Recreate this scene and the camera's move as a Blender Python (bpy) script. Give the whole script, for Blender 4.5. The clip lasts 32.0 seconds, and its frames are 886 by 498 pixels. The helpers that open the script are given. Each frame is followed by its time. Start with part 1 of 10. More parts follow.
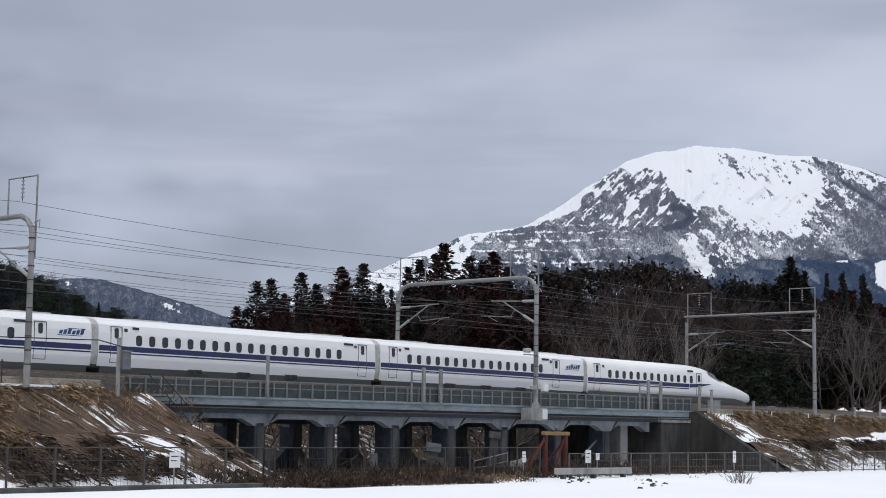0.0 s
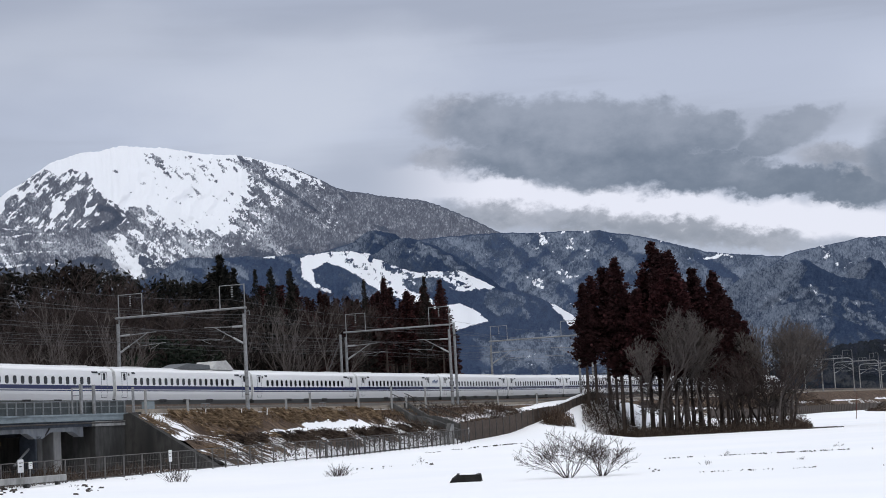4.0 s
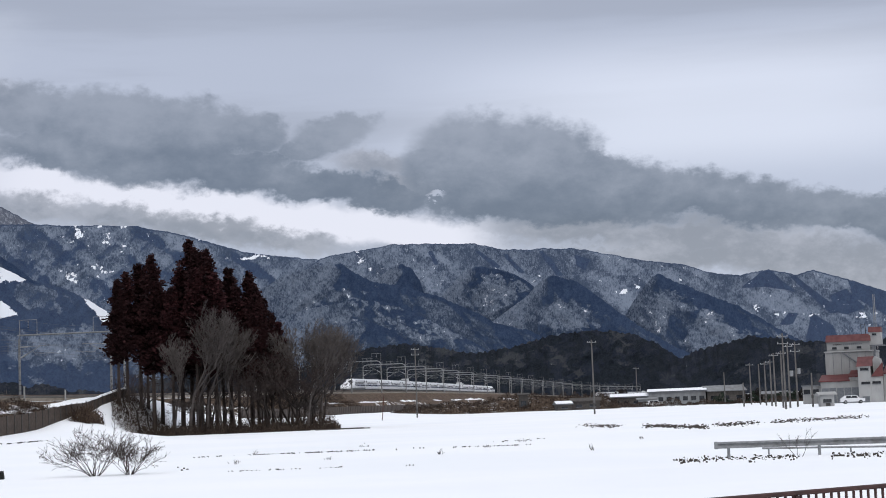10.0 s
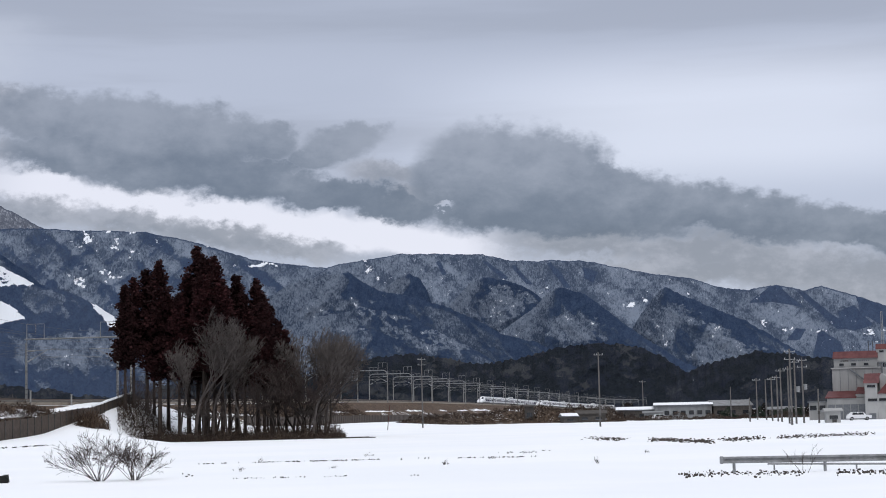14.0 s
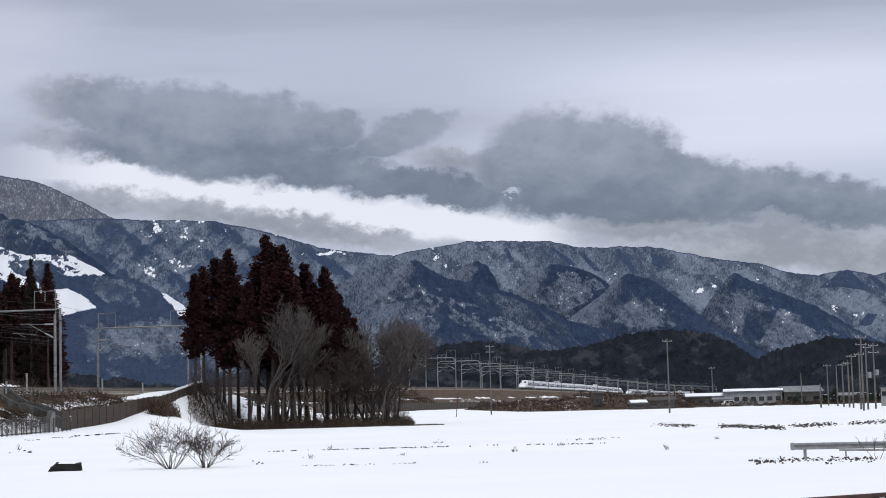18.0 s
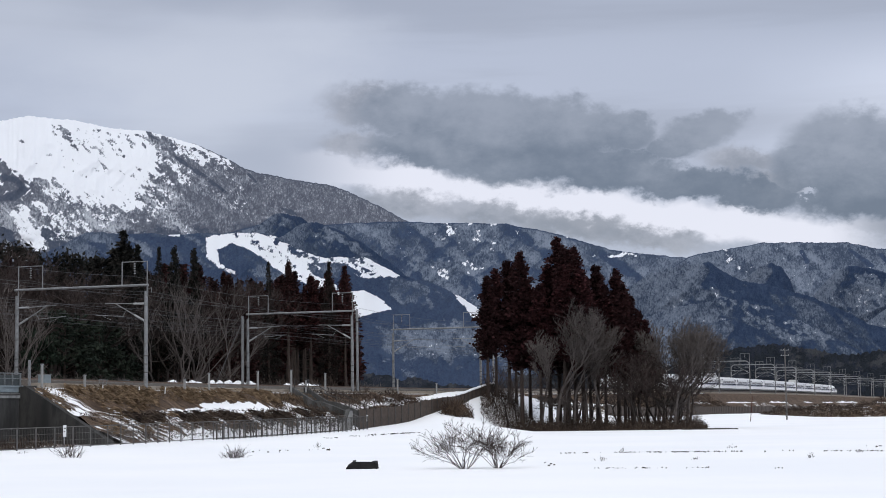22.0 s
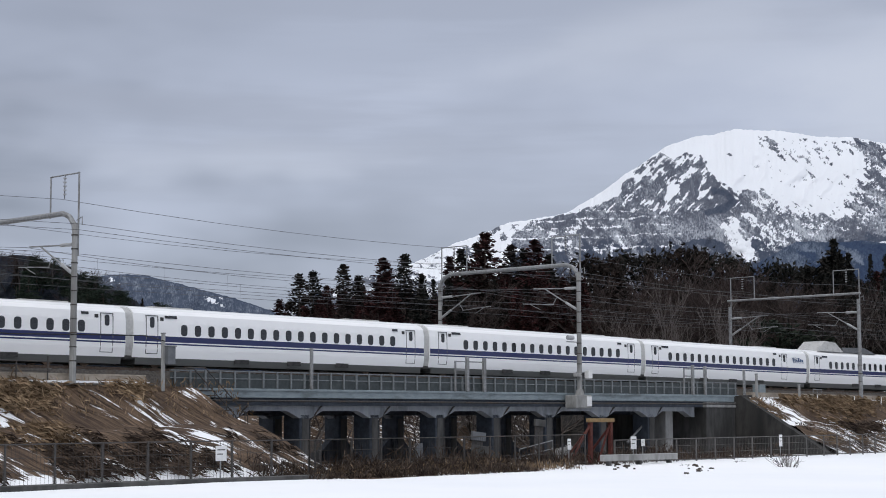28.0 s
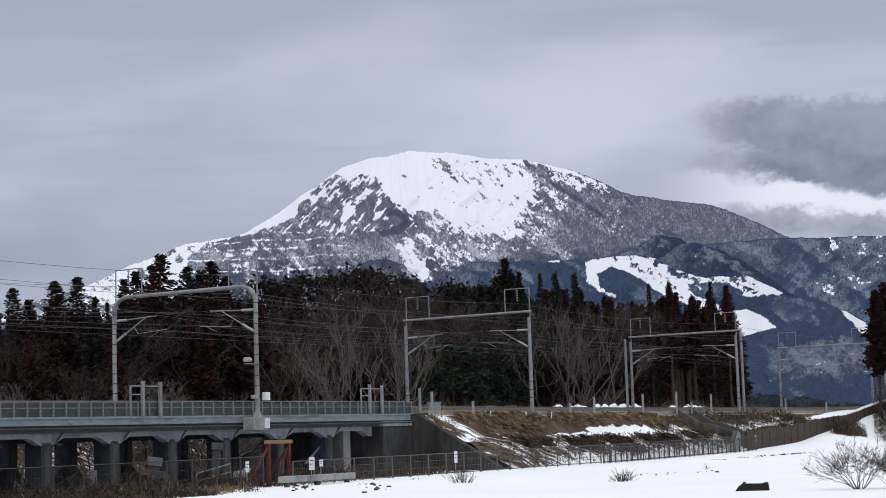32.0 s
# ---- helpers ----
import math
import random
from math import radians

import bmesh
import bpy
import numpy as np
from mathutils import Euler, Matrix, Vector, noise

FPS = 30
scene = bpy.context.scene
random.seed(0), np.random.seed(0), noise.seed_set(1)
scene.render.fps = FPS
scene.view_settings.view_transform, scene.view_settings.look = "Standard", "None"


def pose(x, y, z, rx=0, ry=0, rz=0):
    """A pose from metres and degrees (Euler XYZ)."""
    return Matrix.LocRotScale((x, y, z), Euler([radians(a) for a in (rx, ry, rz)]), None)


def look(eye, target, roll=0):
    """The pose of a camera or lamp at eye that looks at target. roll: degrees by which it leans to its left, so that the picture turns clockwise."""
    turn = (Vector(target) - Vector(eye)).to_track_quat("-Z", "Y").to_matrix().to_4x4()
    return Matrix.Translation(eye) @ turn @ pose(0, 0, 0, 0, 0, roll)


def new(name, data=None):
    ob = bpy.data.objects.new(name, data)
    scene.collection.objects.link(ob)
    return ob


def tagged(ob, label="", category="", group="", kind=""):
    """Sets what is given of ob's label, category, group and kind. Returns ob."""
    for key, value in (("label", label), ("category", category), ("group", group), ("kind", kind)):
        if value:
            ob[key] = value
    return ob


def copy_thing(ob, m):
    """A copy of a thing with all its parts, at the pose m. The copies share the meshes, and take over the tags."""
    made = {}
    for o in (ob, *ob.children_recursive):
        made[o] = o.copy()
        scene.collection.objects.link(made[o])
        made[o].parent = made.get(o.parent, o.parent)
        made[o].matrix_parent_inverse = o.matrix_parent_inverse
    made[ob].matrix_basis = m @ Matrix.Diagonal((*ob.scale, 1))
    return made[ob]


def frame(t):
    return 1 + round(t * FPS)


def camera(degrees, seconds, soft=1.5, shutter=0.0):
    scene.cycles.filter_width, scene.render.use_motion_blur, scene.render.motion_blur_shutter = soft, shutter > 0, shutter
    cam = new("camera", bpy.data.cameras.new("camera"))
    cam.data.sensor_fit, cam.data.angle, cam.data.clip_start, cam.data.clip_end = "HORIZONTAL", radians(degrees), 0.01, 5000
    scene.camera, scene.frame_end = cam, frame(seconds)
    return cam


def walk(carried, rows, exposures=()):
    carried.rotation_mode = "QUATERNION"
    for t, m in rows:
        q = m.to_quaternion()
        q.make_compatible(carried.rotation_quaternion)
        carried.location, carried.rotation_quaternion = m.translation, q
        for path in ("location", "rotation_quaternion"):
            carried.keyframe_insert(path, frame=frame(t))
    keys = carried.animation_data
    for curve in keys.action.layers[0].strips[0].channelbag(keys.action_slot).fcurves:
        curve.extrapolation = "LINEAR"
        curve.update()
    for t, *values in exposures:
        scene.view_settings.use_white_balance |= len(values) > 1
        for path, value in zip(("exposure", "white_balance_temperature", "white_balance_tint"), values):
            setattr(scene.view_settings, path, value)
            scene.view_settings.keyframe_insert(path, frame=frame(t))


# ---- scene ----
# ---------------------------------------------------------------- camera
EYE = 3.0
cam = camera(28.84, 32.0, soft=0.95)
# seconds, yaw, pitch, roll of a hand-held camera that pans on one spot
VIEW = [
    (0.0, 0.01, 6.20, 0.75),
    (0.5, -6.73, 6.14, 0.67),
    (1.0, -11.14, 6.12, 0.27),
    (1.5, -13.86, 6.04, -0.17),
    (2.0, -15.42, 5.92, -0.98),
    (2.5, -16.34, 5.76, -1.94),
    (4.5, -20.28, 5.84, -3.07),
    (5.0, -22.16, 5.78, -2.95),
    (5.5, -24.37, 5.69, -2.80),
    (6.0, -26.64, 5.58, -2.69),
    (6.5, -28.61, 5.44, -2.56),
    (7.0, -30.09, 5.27, -2.56),
    (7.5, -31.13, 5.15, -2.57),
    (8.0, -31.85, 5.07, -2.62),
    (8.5, -32.44, 5.04, -2.61),
    (9.0, -33.06, 4.98, -2.56),
    (9.5, -33.71, 4.99, -2.36),
    (10.0, -34.23, 5.07, -2.18),
    (10.5, -34.53, 5.24, -1.96),
    (11.0, -34.58, 5.39, -1.75),
    (11.5, -34.46, 5.43, -1.55),
    (12.0, -34.33, 5.39, -1.44),
    (12.5, -34.21, 5.32, -1.35),
    (13.0, -34.13, 5.30, -1.31),
    (13.5, -34.05, 5.35, -1.28),
    (14.0, -33.97, 5.42, -1.30),
    (14.5, -33.82, 5.47, -1.25),
    (16.5, -32.77, 5.26, -1.10),
    (17.0, -32.47, 5.15, -1.24),
    (17.5, -32.12, 5.09, -1.38),
    (18.0, -31.71, 5.05, -1.49),
    (18.5, -31.23, 5.04, -1.50),
    (19.0, -30.66, 5.00, -1.47),
    (19.5, -29.92, 4.93, -1.42),
    (20.0, -28.94, 4.86, -1.33),
    (20.5, -27.61, 4.84, -1.22),
    (21.0, -25.96, 4.94, -1.08),
    (21.5, -24.06, 5.12, -0.94),
    (22.0, -22.01, 5.31, -0.76),
    (22.5, -20.03, 5.45, -0.61),
    (23.0, -18.21, 5.48, -0.52),
    (23.5, -16.56, 5.45, -0.49),
    (24.0, -14.97, 5.43, -0.50),
    (24.5, -13.23, 5.42, -0.55),
    (25.0, -10.66, 5.45, -0.55),
    (25.5, -6.40, 5.53, -0.52),
    (26.0, -0.80, 5.65, -0.40),
    (26.5, 4.37, 5.77, -0.33),
    (28.5, -1.64, 5.85, -0.23),
    (29.0, -5.48, 5.87, -0.20),
    (29.5, -8.01, 5.92, -0.18),
    (30.0, -9.36, 5.97, -0.24),
    (30.5, -9.89, 5.99, -0.44),
    (31.0, -9.90, 6.05, -0.83),
    (31.5, -9.69, 6.18, -1.23),
    (32.0, -9.41, 6.35, -1.83),
]
walk(cam, [(t, pose(0, 0, EYE) @ pose(0, 0, 0, 90 + pitch, 0, yaw) @ pose(0, 0, 0, 0, 0, roll)) for t, yaw, pitch, roll in VIEW])

# ---------------------------------------------------------------- world and sun
SUN_ELEVATION, SUN_TURN = 50.0, 200.0   # degrees; turn clockwise from +y


def make_world():
    w = bpy.data.worlds.new("overcast_sky")
    scene.world = w
    w.use_nodes = True
    n, l = w.node_tree.nodes, w.node_tree.links
    n.clear()

    def nd(kind, **kw):
        x = n.new(kind)
        for k, v in kw.items():
            if k == "op":
                x.operation = v
            else:
                x.inputs[k].default_value = v
        return x

    def math_(op, a, b=None):
        x = n.new("ShaderNodeMath")
        x.operation = op
        for i, s in enumerate((a, b)):
            if s is None:
                continue
            if isinstance(s, (int, float)):
                x.inputs[i].default_value = s
            else:
                l.new(s, x.inputs[i])
        return x.outputs[0]

    def ramp(src, lo, hi, a=0.0, b=1.0):
        x = n.new("ShaderNodeMapRange")
        x.interpolation_type = "SMOOTHSTEP"
        l.new(src, x.inputs[0])
        for i, v in enumerate((lo, hi, a, b)):
            x.inputs[i + 1].default_value = v
        return x.outputs[0]

    def mix(fac, a, b):
        x = n.new("ShaderNodeMix")
        x.data_type = "RGBA"
        if isinstance(fac, float):
            x.inputs[0].default_value = fac
        else:
            l.new(fac, x.inputs[0])
        for i, s in ((6, a), (7, b)):
            if isinstance(s, tuple):
                x.inputs[i].default_value = (*s, 1)
            else:
                l.new(s, x.inputs[i])
        return x.outputs[2]

    tc = n.new("ShaderNodeTexCoord").outputs["Generated"]
    sep = n.new("ShaderNodeSeparateXYZ")
    l.new(tc, sep.inputs[0])
    az = math_("MULTIPLY", math_("ARCTAN2", sep.outputs[0], sep.outputs[1]), 57.2958)
    el = math_("MULTIPLY", math_("ARCSINE", sep.outputs[2]), 57.2958)

    def noise_at(sx, sy, scale, detail, off, rough=0.55):
        c = n.new("ShaderNodeCombineXYZ")
        l.new(math_("MULTIPLY", az, sx), c.inputs[0])
        l.new(math_("MULTIPLY", el, sy), c.inputs[1])
        c.inputs[2].default_value = off
        x = n.new("ShaderNodeTexNoise")
        l.new(c.outputs[0], x.inputs["Vector"])
        x.inputs["Scale"].default_value, x.inputs["Detail"].default_value, x.inputs["Roughness"].default_value = scale, detail, rough
        return x.outputs["Fac"]

    broad = noise_at(0.05, 0.13, 1.0, 4.0, 3.0)
    streak = noise_at(0.035, 0.40, 1.0, 5.0, 9.0)
    billow = noise_at(0.22, 0.42, 1.0, 7.0, 1.3, 0.6)
    puff = noise_at(0.7, 1.1, 1.0, 4.0, 5.1, 0.5)

    # grey layer cloud, dull to the west, brighter towards the middle of the view
    base = mix(ramp(az, -14.0, 14.0), (0.232, 0.256, 0.320), (0.452, 0.492, 0.607))
    base = mix(math_("MULTIPLY", ramp(broad, 0.38, 0.66), 0.75), base, (0.525, 0.573, 0.708))
    base = mix(math_("MULTIPLY", ramp(streak, 0.44, 0.60), 0.6), base, (0.344, 0.372, 0.457))
    top_dull = math_("MULTIPLY", ramp(math_("ADD", el, math_("MULTIPLY", math_("SUBTRACT", broad, 0.5), 6.0)), 10.8, 13.2), 0.6)
    base = mix(top_dull, base, (0.351, 0.385, 0.477))
    glow = math_("MULTIPLY", ramp(math_("ABSOLUTE", math_("SUBTRACT", az, 44.0)), 14.0, 2.0), math_("MULTIPLY", ramp(el, 6.5, 8.5), ramp(el, 12.5, 10.0)))
    base = mix(math_("MULTIPLY", glow, 0.85), base, (0.700, 0.740, 0.860))
    # paler rifts over the summit's shoulder and on the western side
    for a0, e0, wx, wy, k in ((14.5, 10.6, 7.0, 2.2, 0.75), (6.0, 12.5, 9.0, 2.0, 0.45), (-8.0, 9.2, 8.0, 1.1, 0.35)):
        dx = math_("DIVIDE", math_("SUBTRACT", math_("ADD", az, math_("MULTIPLY", math_("SUBTRACT", billow, 0.5), 9.0)), a0), wx)
        dy = math_("DIVIDE", math_("SUBTRACT", math_("ADD", el, math_("MULTIPLY", math_("SUBTRACT", broad, 0.5), 8.0)), e0), wy)
        near = math_("SQRT", math_("ADD", math_("MULTIPLY", dx, dx), math_("MULTIPLY", dy, dy)))
        base = mix(math_("MULTIPLY", ramp(near, 1.15, 0.1), k), base, (0.560, 0.595, 0.690))
    # bright gap under the cloud bank
    low = math_("ADD", el, math_("MULTIPLY", math_("SUBTRACT", puff, 0.5), 1.2))
    slope = math_("ADD", low, math_("MULTIPLY", math_("SUBTRACT", az, 29.0), 0.155))
    gap = math_("MULTIPLY", ramp(slope, 5.5, 5.9), ramp(slope, 7.1, 6.6))
    gap = math_("MULTIPLY", gap, math_("MULTIPLY", ramp(az, 16.0, 21.0), ramp(az, 37.0, 34.5)))
    base = mix(gap, base, (0.760, 0.770, 0.869))

    # dark bank of low cloud: soft lobes, given as az, el, half width, half height, fall to the east
    lobes = [(21.1, 9.82, 2.07, 0.86, 0.06), (23.5, 9.65, 2.44, 0.98, 0.06), (26.1, 9.28, 2.26, 0.94, 0.06), (27.9, 9.08, 1.32, 0.79, 0.06), (24.8, 8.35, 3.20, 0.94, 0.06), (27.6, 7.80, 2.63, 0.75, 0.06), (22.0, 8.64, 2.44, 0.64, 0.06),
             (30.7, 8.97, 1.65, 0.53, -0.18), (29.6, 8.53, 1.09, 0.45, -0.10), (30.2, 7.31, 2.26, 0.56, 0.06), (32.5, 6.86, 1.60, 0.53, 0.06), (34.2, 7.61, 1.32, 0.98, 0.06),
             (35.4, 8.26, 1.97, 1.24, 0.06), (37.2, 7.91, 2.35, 1.39, 0.06), (39.4, 7.09, 2.82, 1.05, 0.20), (36.0, 6.76, 2.82, 0.86, 0.06), (42.0, 6.63, 3.20, 0.90, 0.12), (44.8, 6.06, 3.01, 0.79, 0.10), (38.8, 6.30, 3.95, 0.60, 0.06),
             (47.6, 5.70, 2.44, 0.68, 0.14), (50.8, 4.78, 3.20, 0.75, 0.16), (54.5, 3.88, 3.76, 0.85, 0.10)]
    grey = [(20.8, 6.82, 2.44, 0.49, 0.06), (23.4, 6.44, 2.44, 0.49, 0.10), (26.2, 6.03, 2.35, 0.49, 0.12), (28.8, 5.52, 2.44, 0.45, 0.14), (19.5, 10.11, 1.69, 0.83, 0.06), (19.1, 8.80, 1.32, 0.49, 0.06),
            (38.8, 5.52, 3.57, 0.56, 0.06), (42.4, 5.12, 3.95, 0.68, 0.06), (45.1, 4.50, 3.95, 1.02, 0.06), (41.5, 4.47, 4.32, 0.64, 0.06), (48.6, 3.76, 4.51, 1.13, 0.06)]
    grey += [(32.0, 8.0, 1.5, 0.55, 0.1), (33.0, 7.2, 1.4, 0.6, 0.0)]
    curl = noise_at(2.2, 3.0, 1.0, 5.0, 7.7, 0.62)
    wob_x = math_("ADD", math_("MULTIPLY", math_("SUBTRACT", billow, 0.5), 1.5), math_("MULTIPLY", math_("SUBTRACT", curl, 0.5), 0.9))
    wob_y = math_("ADD", math_("MULTIPLY", math_("SUBTRACT", puff, 0.5), 1.0), math_("MULTIPLY", math_("SUBTRACT", curl, 0.5), 0.75))
    ax_, ey_ = math_("ADD", az, wob_x), math_("ADD", el, wob_y)

    def bank(rows, edge, core_):
        total = None
        for a, e, rx, ry, fall in rows:
            ddx = math_("SUBTRACT", ax_, a)
            dx = math_("DIVIDE", ddx, rx)
            dy = math_("DIVIDE", math_("ADD", math_("SUBTRACT", ey_, e), math_("MULTIPLY", ddx, fall)), ry)
            d = math_("SQRT", math_("ADD", math_("MULTIPLY", dx, dx), math_("MULTIPLY", dy, dy)))
            f = ramp(d, edge, core_)
            total = f if total is None else math_("MAXIMUM", total, f)
        return total

    soft_bank = math_("MULTIPLY", bank(grey, 1.2, 0.45), 0.88)
    cloud = mix(soft_bank, base, mix(ramp(math_("ADD", billow, math_("MULTIPLY", math_("SUBTRACT", curl, 0.5), 0.4)), 0.35, 0.65), (0.235, 0.252, 0.305), (0.365, 0.380, 0.445)))
    core = bank(lobes, 1.24, 0.72)
    # a small rift of bright sky between the two banks
    for a0, e0, wx, wy in ((31.19, 8.05, 0.30, 0.30), (34.13, 6.84, 0.32, 0.10)):
        dx = math_("DIVIDE", math_("SUBTRACT", ax_, a0), wx)
        dy = math_("DIVIDE", math_("SUBTRACT", ey_, e0), wy)
        near = math_("SQRT", math_("ADD", math_("MULTIPLY", dx, dx), math_("MULTIPLY", dy, dy)))
        core = math_("MULTIPLY", core, ramp(near, 0.7, 1.5))
    # clouds are dark below and lighter on their tops; the bank sinks towards the east
    depth = math_("ADD", math_("SUBTRACT", el, 8.1), math_("MULTIPLY", math_("SUBTRACT", az, 24.0), 0.115))
    lump = math_("ADD", math_("MULTIPLY", math_("SUBTRACT", billow, 0.5), 4.0), math_("ADD", math_("MULTIPLY", math_("SUBTRACT", puff, 0.5), 3.0), math_("MULTIPLY", math_("SUBTRACT", curl, 0.5), 1.6)))
    dark = mix(ramp(math_("ADD", depth, lump), -1.2, 2.9), (0.118, 0.145, 0.202), (0.290, 0.318, 0.390))
    cloud = mix(math_("MULTIPLY", core, 0.94), cloud, dark)

    sky = n.new("ShaderNodeTexSky")
    sky.sky_type = "NISHITA"
    sky.sun_disc = False
    sky.sun_elevation, sky.sun_rotation = radians(SUN_ELEVATION), radians(SUN_TURN)
    thin = mix(0.99, sky.outputs[0], cloud)
    # an overcast sky is brighter and whiter towards the zenith
    thin = mix(ramp(el, 16.0, 40.0), thin, (0.53, 0.556, 0.615))
    gain = ramp(el, 16.0, 60.0, 1.0, 1.75)
    bg = n.new("ShaderNodeBackground")
    l.new(thin, bg.inputs[0])
    l.new(gain, bg.inputs[1])
    out = n.new("ShaderNodeOutputWorld")
    l.new(bg.outputs[0], out.inputs[0])


make_world()
sun = new("sun", bpy.data.lights.new("sun", "SUN"))
sun.data.energy, sun.data.angle, sun.data.color = 1.0, radians(40), (1.0, 0.97, 0.93)
_a = radians(SUN_TURN)
sun.matrix_world = look((0, 0, 50), (-math.sin(_a) * 50 / math.tan(radians(SUN_ELEVATION)), -math.cos(_a) * 50 / math.tan(radians(SUN_ELEVATION)), 0))

# ---------------------------------------------------------------- plan: the line runs straight past the eye
PHI = radians(40.91)      # the way the line runs, clockwise from +y
DIST = 83.4               # from the eye to the middle between the two tracks
RAIL = 6.27               # height of the rails at s = 100
ALONG = Vector((math.sin(PHI), math.cos(PHI), 0))
ACROSS = Vector((-math.cos(PHI), math.sin(PHI), 0))   # away from the eye


def at(s, off, z=0.0):
    """World place: s metres along the line, off metres beyond its middle."""
    return ACROSS * (DIST + off) + ALONG * s + Vector((0, 0, z))


def rise(s):
    """The line climbs past the bridge and flattens out in the distance."""
    return np.interp(s, (-1100, 100, 430, 560, 700, 900, 1180, 1366, 1600, 3000), (-2.64, 0.0, 0.726, 0.96, 0.85, 0.1, -2.2, -3.7, -4.3, -4.5))


def bend(s):
    """Far away the line curves to the right, towards the eye's side."""
    return -np.clip(np.asarray(s, dtype=float) - 620, 0, None) ** 2 / 14000


def dip(s):
    """The tracks sag a little beyond the bridge."""
    return np.interp(s, (-100, 40, 70, 100, 125, 165, 230, 300, 380, 500), (0.30, 0.27, 0.18, 0.02, -0.22, -0.48, -0.58, -0.35, -0.05, 0.0))


def line_pose(s, off, z=0.0, turn=0.0):
    """x along the line, y away from the eye."""
    p = at(s, off + float(bend(s)), z)
    return pose(p.x, p.y, p.z, 0, 0, 90 - math.degrees(PHI) + turn)


def polar(az, r, z=0.0):
    a = radians(az)
    return Vector((math.sin(a) * r, math.cos(a) * r, z))


def smooth(a, b, x):
    t = np.clip((x - a) / (b - a), 0, 1)
    return t * t * (3 - 2 * t)


def ground_z(s, off):
    """Height of the snow field; it swells towards the line and climbs a ramp beside it."""
    near = np.interp(s, (-100, 0, 60, 110, 165, 171, 180, 184, 194, 203, 208, 217, 225, 231, 240, 262, 290, 340, 382, 600), (0.1, 0.1, 0.25, 0.5, 0.95, 1.15, 1.5, 1.75, 2.85, 3.9, 4.5, 4.9, 5.3, 5.5, 5.0, 3.2, 1.8, 1.2, 1.1, 0.6))
    lo = np.interp(s, (170, 190, 203, 210, 330, 380), (-45, -34, -22.0, -19.2, -19.2, -40))
    z = near * smooth(lo, -12.5, off)
    hole = smooth(58, 66, s) * smooth(124, 117, s)      # the way under the bridge stays low
    far = 4.8 * (smooth(6, 24, off) * (1 - hole) + smooth(9, 22, off) * hole)
    z = np.maximum(z, far)
    return z + 0.05 * np.sin(s * 0.11 + off * 0.07) * np.cos(off * 0.13)


def ground_at(x, y):
    p = Vector((x, y, 0))
    return float(ground_z(p.dot(ALONG), p.dot(ACROSS) - DIST))


